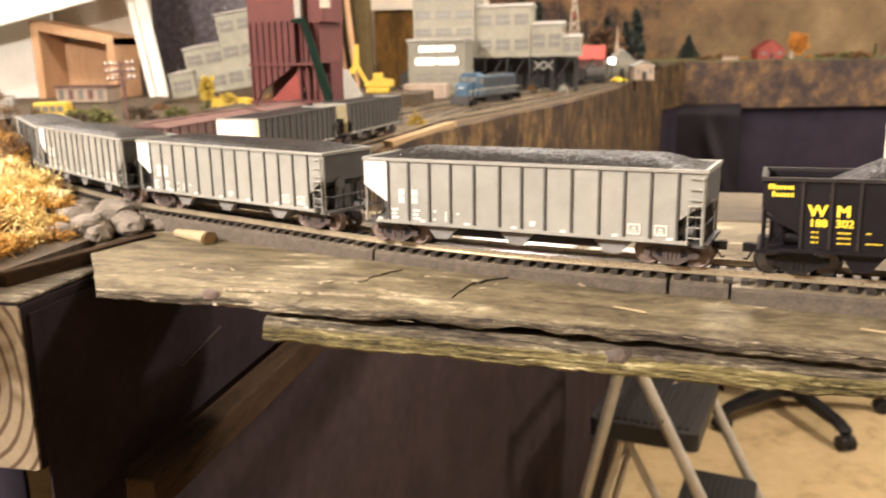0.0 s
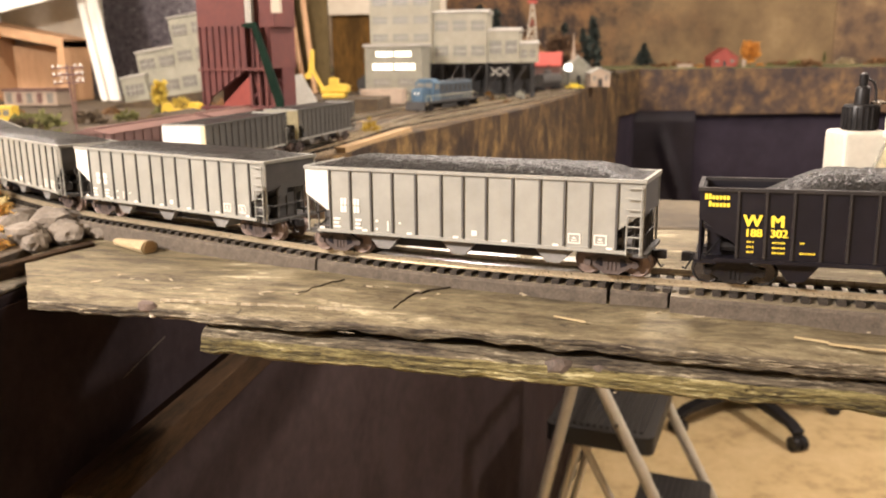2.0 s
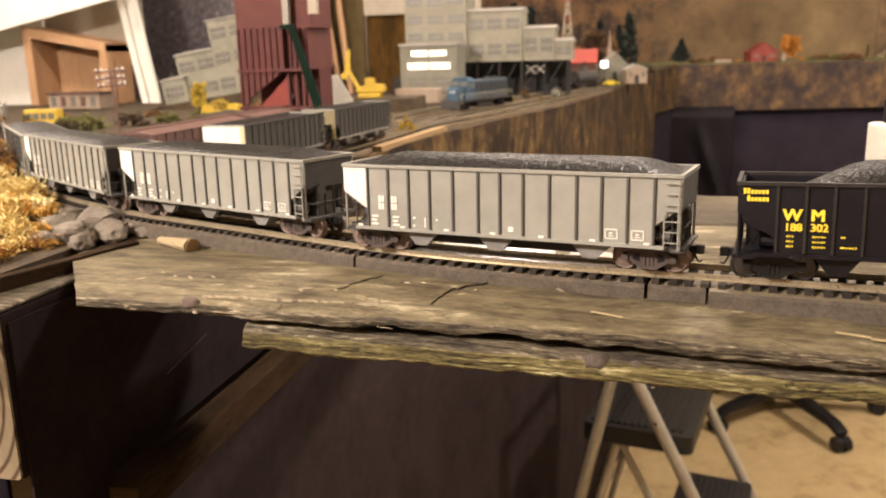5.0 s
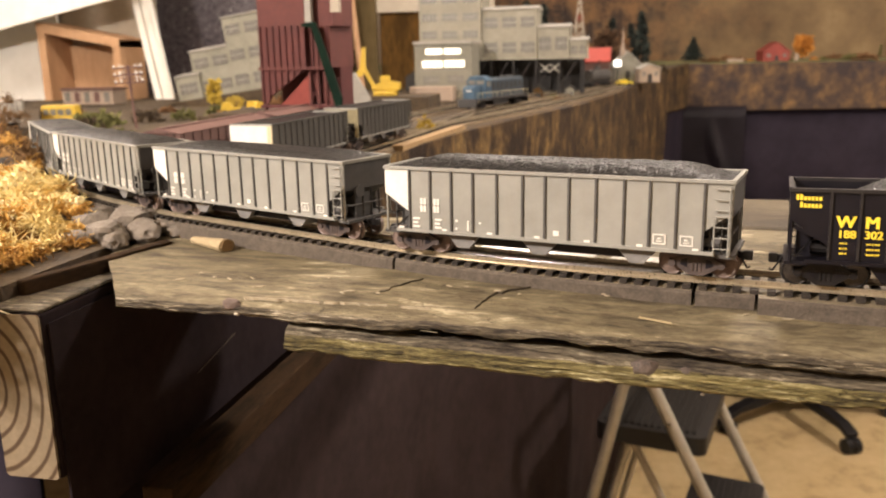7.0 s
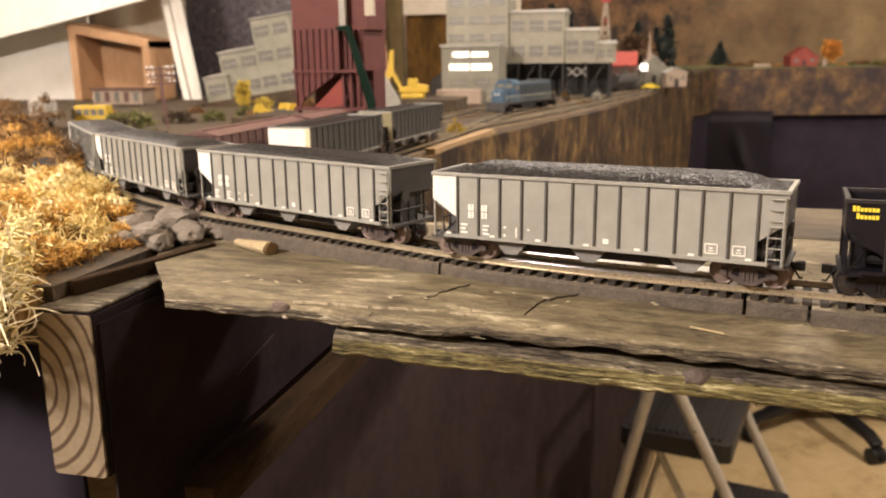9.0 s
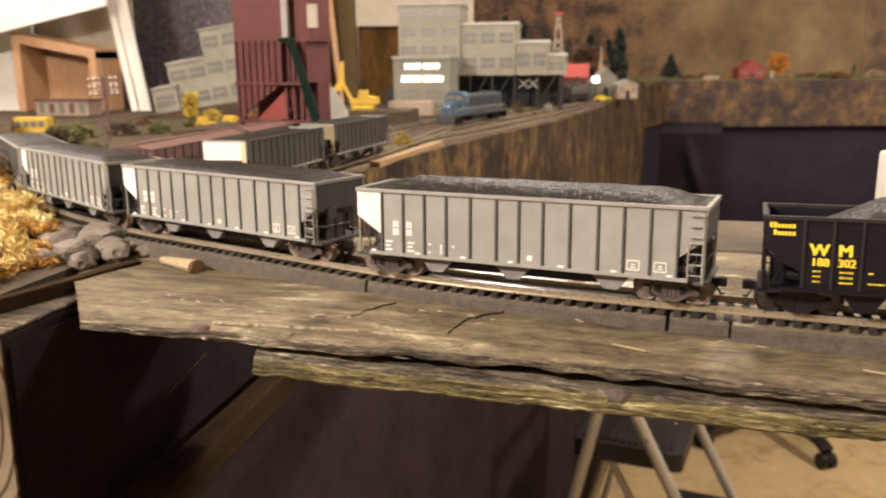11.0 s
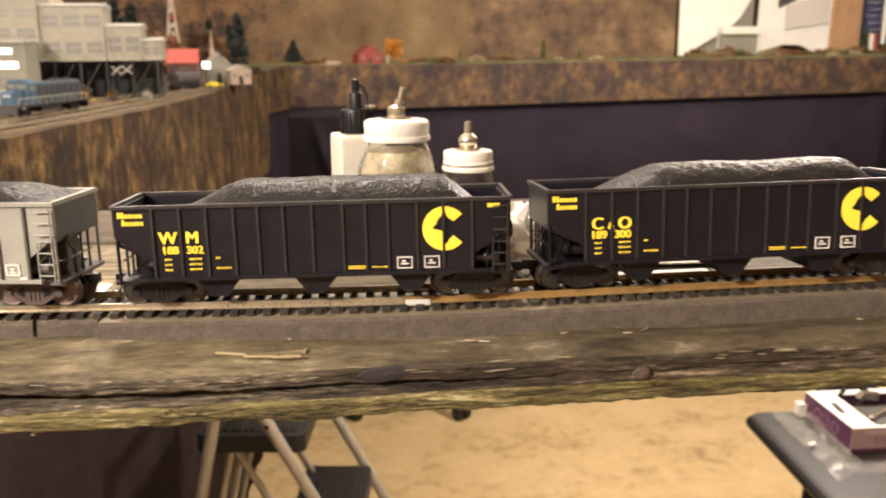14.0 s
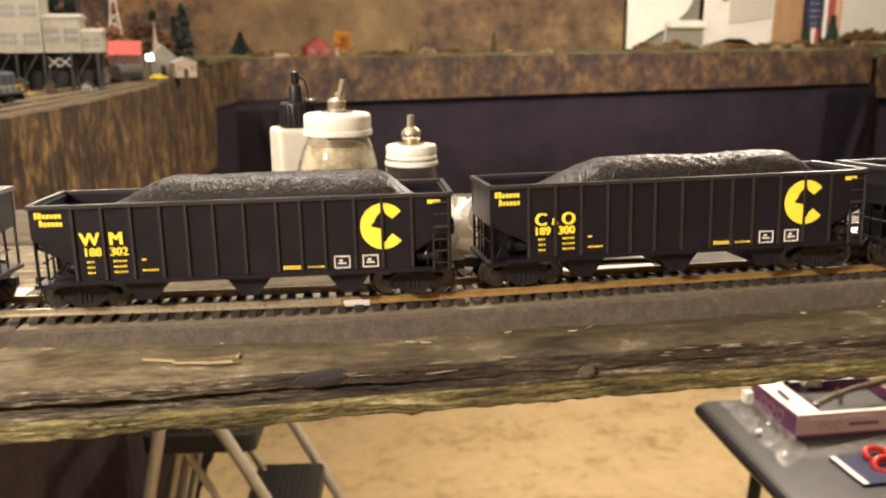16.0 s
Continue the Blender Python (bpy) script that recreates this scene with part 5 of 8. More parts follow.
lay_track("weathered model track curving along the bench front", FRONT, RAIL - 0.0002, pitch=0.0140, cork_mat=M_BALLAST)

dark = hopper_car("dark grey ribbed hopper car with a white end", "grey", 0.152, 0.0435, 0.0145, 13, "parked hopper cars")
for o in dark.children:
    if o.name.split(".")[0] in ("side_panel", "top_chord", "ladder"):
        o.data.materials[0] = M_GREYOLD
    if o.name.split(".")[0] in ("white_stencil", "white_end_mark"):
        bpy.data.objects.remove(o)
dark.matrix_basis = pose(-0.2655, 0.640, RAIL, 0, 0, 86.5)
for o in dark.children:
    if o.name.startswith("coal_load"):
        o.matrix_basis = Matrix.Translation((0, 0, 0.0435 * 0.75 - 0.0012)) @ Matrix.Diagonal((0.97, 0.97, 0.25, 1))
bm = bmesh.new()
box(bm, -0.0782, -0.0772, -0.0150, 0.0172, 0.0290, 0.0425)
part("white_end", bm, M_WHITE, dark, "white painted car end")
bm = bmesh.new()
box(bm, -0.0783, -0.0765, -0.0186, -0.0152, 0.0150, 0.0425)
part("cream_post", bm, M_CREAM, dark, "cream painted corner post")
dark2 = copy_thing(dark, pose(-0.2545, 0.826, RAIL, 0, 0, 84.5))
tagged(dark2, "dark grey ribbed hopper car with a cream end")
for o in dark2.children:
    if o.name.split(".")[0] in ("white_end", "cream_post"):
        o.data = o.data.copy()
        o.data.materials[0] = M_OLDCREAM
        tagged(o, "dirty cream painted car end")


def box_car(label, body, roof, length, height, m, group):
    """A plain closed car: ribbed sides, low roof, end ladder and trucks."""
    car = thing("box_car", label, "model train car", m, group)
    L, W = length / 2, 0.0175
    bm = bmesh.new()
    box(bm, -L, L, -W, W, 0.011, height - 0.003)
    part("body", bm, body, car)
    bm = bmesh.new()
    slab(bm, [(-W - 0.0008, height - 0.003), (W + 0.0008, height - 0.003), (0.004, height), (-0.004, height)], -L - 0.001, L + 0.001, "x")
    part("roof", bm, roof, car)
    bm = bmesh.new()
    box(bm, -L, L, -0.003, 0.003, height, height + 0.0012)
    part("running_board", bm, roof, car)
    for s in (-1, 1):
        bm = bmesh.new()
        box(bm, -0.0004, 0.0004, -0.0005, 0.0005, 0.012, height - 0.003)
        f = part("rib", bm, body, car)
        f.matrix_basis = pose(-L + 0.006, s * (W + 0.0003), 0)
        for k in range(1, 12):
            again(f, pose(-L + 0.006 + (2 * L - 0.012) * k / 11, s * (W + 0.0003), 0))
        bm = bmesh.new()
        for dy in (-0.003, 0.003):
            rod(bm, (s * (L + 0.0008), -0.010 + dy, 0.010), (s * (L + 0.0008), -0.010 + dy, height - 0.003), 0.0004, 5)
        for k in range(6):
            rod(bm, (s * (L + 0.0008), -0.013, 0.013 + 0.0042 * k), (s * (L + 0.0008), -0.007, 0.013 + 0.0042 * k), 0.0003, 5)
        part("ladder", bm, M_DARK, car)
        truck(car, s * (L - 0.018), M_TRUCKBK)
    return car


bc = box_car("faded brown-red box car on the bench track", M_BOXRED, M_BOXRED, 0.165, 0.0415, pose(-0.3365, 0.625, RAIL, 0, 0, 90), "parked box cars")
copy_thing(bc, pose(-0.3355, 0.808, RAIL, 0, 0, 89.4))
gc = copy_thing(bc, pose(-0.90, 1.06, RAIL, 0, 0, 128))
tagged(gc, "pale silver box car behind the coal train", group="parked box cars")
for o in gc.children:
    if o.name.split(".")[0] in ("body", "roof", "rib", "running_board"):
        o.data = o.data.copy()
        o.data.materials[0] = M_ROOF


def diesel(m):
    """A road switcher: nose, cab, long hood, walkway, rails and trucks."""
    lo = thing("diesel_locomotive", "worn blue diesel locomotive on the bench track", "model locomotive", m)
    bm = bmesh.new()
    box(bm, -0.096, 0.096, -0.0172, 0.0172, 0.0125, 0.0165)
    soften(bm, 0.0006, 1)
    part("walkway", bm, M_DARK, lo)
    bm = bmesh.new()
    slab(bm, [(-0.092, 0.0165), (-0.092, 0.032), (-0.088, 0.0355), (-0.066, 0.0355), (-0.066, 0.0165)], -0.0095, 0.0095, "y")
    part("nose", bm, M_BLUE, lo)
    bm = bmesh.new()
    slab(bm, [(-0.0165, 0.0165), (-0.0165, 0.044), (-0.010, 0.0505), (0.010, 0.0505), (0.0165, 0.044), (0.0165, 0.0165)], -0.066, -0.044, "x")
    part("cab", bm, M_BLUE, lo)
    bm = bmesh.new()
    for y0, y1 in ((-0.0135, -0.0015), (0.0015, 0.0135)):
        box(bm, -0.0665, -0.0659, y0, y1, 0.0375, 0.0440)
    part("windscreen", bm, M_PANE, lo, "dark cab windows")
    for s in (-1, 1):
        bm = bmesh.new()
        box(bm, -0.062, -0.048, *sorted((s * 0.0164, s * 0.0169)), 0.0345, 0.0420)
        part("side_window", bm, M_PANE, lo)
        bm = bmesh.new()
        rod(bm, (-0.092, s * 0.0165, 0.0250), (0.094, s * 0.0165, 0.0250), 0.0004, 5)
        for k in range(12):
            rod(bm, (-0.092 + 0.0169 * k, s * 0.0165, 0.0165), (-0.092 + 0.0169 * k, s * 0.0165, 0.0250), 0.0003, 5)
        part("handrail", bm, M_CREAM, lo)
    bm = bmesh.new()
    slab(bm, [(-0.0098, 0.0165), (-0.0098, 0.0420), (-0.007, 0.0460), (0.007, 0.0460), (0.0098, 0.0420), (0.0098, 0.0165)], -0.044, 0.090, "x")
    part("hood", bm, M_BLUEDK, lo, "sooty dark blue hood")
    bm = bmesh.new()
    for k in range(7):
        box(bm, -0.030 + 0.017 * k, -0.020 + 0.017 * k, -0.0103, 0.0103, 0.028, 0.040)
    part("louvres", bm, M_DARK, lo)
    for x in (0.03, 0.062):
        bm = bmesh.new()
        turned(bm, [(0.0075, 0), (0.0075, 0.0018), (0.0055, 0.0026)], 14, (x, 0, 0.0460))
        part("roof_fan", bm, M_DARK, lo)
    bm = bmesh.new()
    box(bm, -0.030, 0.026, -0.0125, 0.0125, 0.0035, 0.0122)
    soften(bm, 0.002, 2)
    part("fuel_tank", bm, M_DARK, lo)
    for e in (-1, 1):
        bm = bmesh.new()
        slab(bm, [(e * 0.096, 0.017), (e * 0.0975, 0.012), (e * 0.0995, 0.004), (e * 0.0975, 0.003), (e * 0.095, 0.010)], -0.0165, 0.0165, "y")
        part("pilot", bm, M_DARK, lo)
        truck(lo, e * 0.0661, M_TRUCKBK)
    bm = bmesh.new()
    for y in (-0.003, 0.003):
        rod(bm, (-0.0925, y, 0.029), (-0.0915, y, 0.029), 0.0016, 8)
    part("headlight", bm, M_WHITE, lo)
    return lo


diesel(pose(-0.2215, 1.462, RAIL, 0, 0, 73) @ Matrix.Scale(1.1, 4))


# ---------------------------------------------------------------- buildings of the mine
def window_rows(parent, face, cells, w, h, material=M_PANE, name="window"):
    """Framed windows set proud of a wall; face maps (along, up) to a pose."""
    bm = bmesh.new()
    box(bm, -w / 2, w / 2, -0.0008, 0.0004, -h / 2, h / 2)
    bars_bm = bmesh.new()
    for k in range(1, 4):
        box(bars_bm, w * (k / 4 - 0.5) - w * 0.014, w * (k / 4 - 0.5) + w * 0.014, -0.0013, -0.0006, -h / 2, h / 2)
    box(bars_bm, -w / 2, w / 2, -0.0012, -0.0007, -h * 0.04, h * 0.04)
    base = grid = None
    for a, b in cells:
        m = face(a, b)
        if base is None:
            base = part(name, bm, material, parent)
            base.matrix_basis = m
            grid = part("glazing_bar", bars_bm, M_ROOF, base)
        else:
            again(grid, Matrix.Identity(4), again(base, m))


def mill(name, label, m, blocks, wall, legs=0.0):
    """Stepped mill blocks with sheet roofs and rows of windows."""
    b = thing(name, label, "model building", m)
    for x0, x1, y0, y1, z0, z1, rows, ncol in blocks:
        bm = bmesh.new()
        box(bm, x0, x1, y0, y1, z0, z1)
        part("wall_block", bm, wall, b)
        bm = bmesh.new()
        slab(bm, [(y0 - 0.003, z1), (y1 + 0.003, z1), (y1 + 0.003, z1 + 0.003), ((y0 + y1) / 2, z1 + 0.010), (y0 - 0.003, z1 + 0.003)], x0 - 0.003, x1 + 0.003, "x")
        part("roof", bm, M_ROOF, b)
        if rows:
            step = (x1 - x0) / ncol
            cells = [(x0 + step * (i + 0.5), z0 + (z1 - z0) * (r + 0.5) / rows) for r in range(rows) for i in range(ncol)]
            window_rows(b, lambda a, z, y=y0: pose(a, y - 0.0003, z), cells, step * 0.72, (z1 - z0) / rows * 0.42)
    if legs:
        for i in range(8):
            for y in (0.012, 0.085):
                bm = bmesh.new()
                x = blocks[0][0] + 0.01 + (blocks[-1][1] - blocks[0][0] - 0.02) * i / 7
                rod(bm, (x, y, -legs), (x, y, 0.001), 0.0028, 6)
                part("leg", bm, M_DARK, b)
            bm = bmesh.new()
            rod(bm, (x - 0.004, 0.012, -legs * 0.9), (x + 0.040, 0.012, -0.004), 0.0018, 5)
            part("brace", bm, M_DARK, b)
    return b


mill("coal_breaker", "large chalky white stepped coal breaker on dark trestle legs", pose(-0.468, 1.90, 1.345), [(0, 0.145, 0, 0.12, 0, 0.158, 4, 3), (0.146, 0.272, 0.012, 0.12, 0, 0.112, 2, 3), (0.273, 0.345, 0.018, 0.11, 0, 0.070, 1, 2), (0.346, 0.385, 0.022, 0.10, 0, 0.040, 1, 2)], M_MILL, 0.083)
# dark sheet added for the shade beneath the breaker
bm = bmesh.new()
box(bm, -0.46, -0.10, 2.06, 2.07, 1.262, 1.345)
solid("trestle_backing", bm, M_DARK, "dark sheet standing for the shade under the coal breaker", "wall", "structure")
mill("washery", "grey-white stepped washery building beside the tipple", pose(-0.984, 1.70, 1.266, 0, -8, 0), [(0, 0.060, 0, 0.10, 0, 0.054, 1, 1), (0.042, 0.138, 0.012, 0.11, 0, 0.104, 2, 2), (0.139, 0.230, 0.004, 0.12, 0, 0.164, 3, 2)], M_MILLSOFT)
bm = bmesh.new()
slab(bm, [(-1.02, 1.255), (-0.70, 1.255), (-0.70, 1.306), (-0.985, 1.267)], 1.67, 1.83, "y")
solid("washery_bank", bm, M_GROUND, "sloping brown earth under the washery", "ground", "structure")

# lit powerhouse
ph = thing("powerhouse", "grey powerhouse with two rows of brightly lit windows", "model building", pose(-0.452, 1.785, 1.257))
bm = bmesh.new()
box(bm, 0, 0.128, 0, 0.10, 0, 0.126)
part("wall_block", bm, M_MILL2, ph)
bm = bmesh.new()
box(bm, -0.003, 0.131, -0.003, 0.103, 0.126, 0.132)
part("roof", bm, M_ROOF, ph)
window_rows(ph, lambda a, z: pose(a, -0.0004, z), [(a, 0.110) for a in (0.044, 0.086)], 0.036, 0.011, M_LIT, "lit_window")
window_rows(ph, lambda a, z: pose(a, -0.0004, z), [(a, 0.083) for a in (0.040, 0.090)], 0.044, 0.013, M_LIT, "lit_window")
window_rows(ph, lambda a, z: pose(a, -0.0004, z), [(a, 0.050) for a in (0.037, 0.093)], 0.036, 0.014, M_PANE, "window")
bm = bmesh.new()
box(bm, -0.002, 0.094, -0.045, -0.002, 0.004, 0.036)
soften(bm, 0.002, 1)
part("loading_dock", bm, M_PINK, ph, "pinkish loading dock")

# red tipple
tp = thing("coal_tipple", "tall faded red wooden coal tipple with battened walls", "model building", pose(-0.331, 0.842, 1.302, 0, 0, -6))
bm = bmesh.new()
slab(bm, [(-0.058, 0.008), (-0.058, 0.185), (0.0, 0.185), (0.0, 0.048), (-0.046, 0.018), (-0.052, 0.008)], 0.0, 0.003, "y")
part("front_wall", bm, M_RED, tp)
bm = bmesh.new()
box(bm, -0.057, 0.0, 0.0032, 0.060, 0.050, 0.185)
part("tower_core", bm, M_REDDK, tp)
bm = bmesh.new()
box(bm, 0.0, 0.026, 0.006, 0.066, 0.048, 0.092)
part("side_bay", bm, M_RED, tp)
bm = bmesh.new()
box(bm, 0.0, 0.030, 0.008, 0.060, 0.0922, 0.185)
part("upper_tower", bm, M_RED, tp)
bm = bmesh.new()
slab(bm, [(-0.040, 0.006), (-0.002, 0.040), (-0.002, 0.006)], 0.006, 0.008, "y")
part("chute_panel", bm, M_CHUTE, tp, "red slanting chute panel")
for k in range(8):
    x = -0.056 + 0.0078 * k
    bm = bmesh.new()
    box(bm, x - 0.0012, x + 0.0012, -0.0022, 0.0002, 0.010 if k == 0 else 0.018 + (x + 0.046) * 0.652, 0.093)
    part("batten", bm, M_REDDK, tp)
for k in range(4):
    bm = bmesh.new()
    box(bm, 0.0045 + 0.006 * k, 0.0062 + 0.006 * k, 0.0038, 0.0062, 0.048, 0.092)
    part("batten", bm, M_REDDK, tp)
for x in (-0.0565, 0.0005, 0.010, 0.019, 0.026):
    bm = bmesh.new()
    box(bm, x - 0.0014, x + 0.0014, 0.0032, 0.007, 0.0, 0.050)
    part("post", bm, M_RED, tp)
for x in (0.012, 0.025):
    bm = bmesh.new()
    rod(bm, (x, 0.0075, 0.001), (x - 0.010, 0.0075, 0.046), 0.0011, 5)
    part("brace", bm, M_RED, tp)
bm = bmesh.new()
box(bm, -0.059, 0.028, -0.0034, -0.0023, 0.046, 0.0490)
part("girt", bm, M_RED, tp)
bm = bmesh.new()
box(bm, -0.060, 0.028, -0.0028, 0.010, 0.0045, 0.0078)
part("sole_plate", bm, M_REDDK, tp)
bm = bmesh.new()
box(bm, -0.050, 0.026, 0.030, 0.062, 0.001, 0.049)
part("inner_wall", bm, M_REDDK, tp)
bm = bmesh.new()
slab(bm, [(0.000, 0.0945), (0.016, 0.0965), (0.044, 0.014), (0.042, 0.004), (0.037, 0.004), (0.012, 0.090), (0.000, 0.0915)], -0.009, -0.004, "y")
part("conveyor", bm, M_GREEN, tp, "dark green inclined conveyor")
bm = bmesh.new()
box(bm, 0.002, 0.009, -0.003, 0.004, 0.096, 0.150)
part("elevator_leg", bm, M_ROOF, tp)
bm = bmesh.new()
box(bm, 0.030, 0.040, 0.003, 0.009, 0.106, 0.130)
part("white_notice", bm, M_TANCARD, tp)
bm = bmesh.new()
slab(bm, [(-0.44, 0.815), (-0.275, 0.805), (-0.282, 0.95), (-0.45, 0.96)], 1.255, 1.3018)
solid("loading_bank", bm, M_GROUND, "dark earth bank under the coal tipple", "ground", "structure")
bm = bmesh.new()
slab(bm, [(-0.396, 1.292), (-0.402, 1.336), (-0.380, 1.338), (-0.358, 1.300), (-0.358, 1.292)], 1.150, 1.156, "y")
solid("grey_sheet", bm, M_ROOF, "small grey sheet propped beside the tipple", "sheet")
bm = bmesh.new()
slab(bm, [(-0.43, 1.13), (-0.362, 1.13), (-0.366, 1.21), (-0.43, 1.21)], 1.255, 1.2918)
solid("sheet_bank", bm, M_GROUND, "dark earth bank behind the tipple", "ground", "structure")


def digger(m):
    """A tracked digger with its arm raised."""
    c = thing("excavator", "yellow model excavator with its arm raised", "model excavator", m)
    for y in (-0.016, 0.016):
        bm = bmesh.new()
        box(bm, -0.026, 0.026, y - 0.006, y + 0.006, 0, 0.011)
        soften(bm, 0.003, 2)
        part("crawler", bm, M_CRANE, c)
    bm = bmesh.new()
    slab(bm, [(-0.030, 0.012), (0.034, 0.012), (0.034, 0.028), (0.010, 0.032), (-0.014, 0.028), (-0.030, 0.020)], -0.016, 0.016, "y")
    soften(bm, 0.002, 1)
    part("engine_house", bm, M_CRANE, c)
    bm = bmesh.new()
    box(bm, -0.010, 0.012, -0.017, -0.003, 0.026, 0.044)
    soften(bm, 0.0015, 1)
    part("cab", bm, M_CRANE, c)
    bm = bmesh.new()
    slab(bm, [(-0.022, 0.020), (-0.030, 0.020), (-0.052, 0.060), (-0.048, 0.102), (-0.043, 0.102), (-0.044, 0.062)], -0.004, 0.004, "y")
    part("boom", bm, M_CRANE, c)
    bm = bmesh.new()
    slab(bm, [(-0.051, 0.106), (-0.042, 0.108), (-0.052, 0.058), (-0.058, 0.056)], -0.003, 0.003, "y")
    part("stick", bm, M_CRANE, c)
    bm = bmesh.new()
    slab(bm, [(-0.060, 0.058), (-0.048, 0.056), (-0.050, 0.044), (-0.062, 0.042), (-0.066, 0.050)], -0.006, 0.006, "y")
    part("bucket", bm, M_CRANE, c)
    return c


digger(pose(-0.450, 1.545, 1.285, 0, 0, 8) @ Matrix.Scale(0.86, 4))
bm = bmesh.new()
slab(bm, [(-0.53, 1.49), (-0.35, 1.49), (-0.36, 1.63), (-0.54, 1.63)], 1.255, 1.2846)
solid("crane_pad", bm, M_GROUND, "raised dark earth pad under the crane", "ground", "structure")

# timber props standing behind the tipple, and the brown boards behind the mine
for x, lean in ((-0.795, -3), (-0.765, -7), (-0.735, -5)):
    bm = bmesh.new()
    rod(bm, (0, 0, 0), (0, 0, 0.5), 0.008, 7)
    solid("prop", bm, M_PLY, "thin orange-brown wooden prop behind the mine", "prop", m=pose(x, 2.28, 1.262, 0, lean, 0), group="props")
bm = bmesh.new()
box(bm, -0.695, -0.36, 2.34, 2.352, 1.255, 1.48)
solid("mine_board", bm, M_BOARD, "varnished brown board standing behind the mine", "board", "structure")
bm = bmesh.new()
box(bm, -0.705, -0.36, 2.325, 2.335, 1.48, 1.60)
solid("white_strip_board", bm, M_TANCARD, "pale card strip above the brown board", "board", "structure")
bm = bmesh.new()
slab(bm, [(-0.60, 1.262), (-0.43, 1.262), (-0.43, 1.345), (-0.50, 1.352), (-0.545, 1.335), (-0.60, 1.30)], 2.25, 2.30, "y")
solid("coal_pile", bm, M_DARK, "dark coal pile against the brown board", "pile")
bm = bmesh.new()
box(bm, -1.45, -0.80, 2.22, 2.23, 1.262, 1.75)
solid("night_sheet", bm, M_NIGHT, "dark sparkling sheet hung behind the washery", "sheet", "structure")
bm = bmesh.new()
box(bm, -0.83, -0.70, 2.32, 2.33, 1.262, 1.80)
solid("upper_brown_board", bm, M_OLIVEBOARD, "dull olive board standing behind the tipple", "board", "structure")

# plywood alcove, white boards and wall to the far side
alc = thing("plywood_alcove", "open orange-brown plywood box standing on the bench", "box", pose(-1.49, 1.90, 1.262), kind="structure")
for nm, d in (("side_panel", (0, 0.022, 0, 0.11, 0, 0.185)), ("side_panel", (0.215, 0.235, 0, 0.11, 0, 0.150)), ("back_panel", (0.023, 0.214, 0.098, 0.108, 0, 0.14))):
    bm = bmesh.new()
    box(bm, *d)
    part(nm, bm, M_PLY, alc)
bm = bmesh.new()
slab(bm, [(0.0, 0.20), (0.235, 0.155), (0.235, 0.132), (0.0, 0.176)], -0.001, 0.112, "y")
part("top_panel", bm, M_PLY, alc)
bm = bmesh.new()
slab(bm, [(-1.70, 1.36), (-1.21, 1.36), (-1.21, 1.75), (-1.70, 1.75)], 2.012, 2.018, "y")
solid("grey_card", bm, M_TANCARD, "grey card leaning above the plywood box", "card", "structure")
bm = bmesh.new()
box(bm, -2.6, -1.495, 1.99, 2.00, 1.255, 1.75)
solid("white_screen", bm, M_CARD, "white card screen closing the bench", "screen", "structure")
bm = bmesh.new()
slab(bm, [(-2.4, 1.29), (-1.53, 1.452), (-1.19, 1.518), (-1.19, 1.80), (-2.4, 1.80)], 1.86, 1.87, "y")
solid("white_canopy", bm, M_CARD, "white sheet slanting above the bench", "sheet", "structure")
for x0, x1, y in ((-1.230, -1.213, 1.93), (-1.209, -1.190, 1.935), (-1.186, -1.179, 1.93)):
    bm = bmesh.new()
    slab(bm, [(x0 + 0.045, 1.262), (x1 + 0.045, 1.262), (x1 - 0.03, 1.72), (x0 - 0.03, 1.72)], y, y + 0.01, "y")
    solid("white_lath", bm, M_CARD, "white painted lath leaning behind the bench", "lath", group="laths")


# ---------------------------------------------------------------- plants and stones
def leaf_cloud(places, size, seed, curl=0.5):
    """Many small bent leaves as one mesh."""
    rnd = random.Random(seed)
    verts, faces = [], []
    for p, n in places:
        for _ in range(3):
            d = Vector((rnd.uniform(-1, 1), rnd.uniform(-1, 1), rnd.uniform(-0.6, 1))) + n * 0.6
            d.normalize()
            s = Vector((rnd.uniform(-1, 1), rnd.uniform(-1, 1), rnd.uniform(-1, 1))).cross(d).normalized()
            w = size * rnd.uniform(0.5, 1.1)
            k = len(verts)
            verts += [p + s * w * 0.4, p - s * w * 0.4, p + d * w * 1.1 - s * w * 0.3 + n * w * curl, p + d * w * 1.1 + s * w * 0.3 + n * w * curl]
            faces.append((k, k + 1, k + 2, k + 3))
    return verts, faces


def mesh_of(name, verts, faces, material):
    me = bpy.data.meshes.new(name)
    me.from_pydata([tuple(v) for v in verts], [], faces)
    me.materials.append(material)
    return me


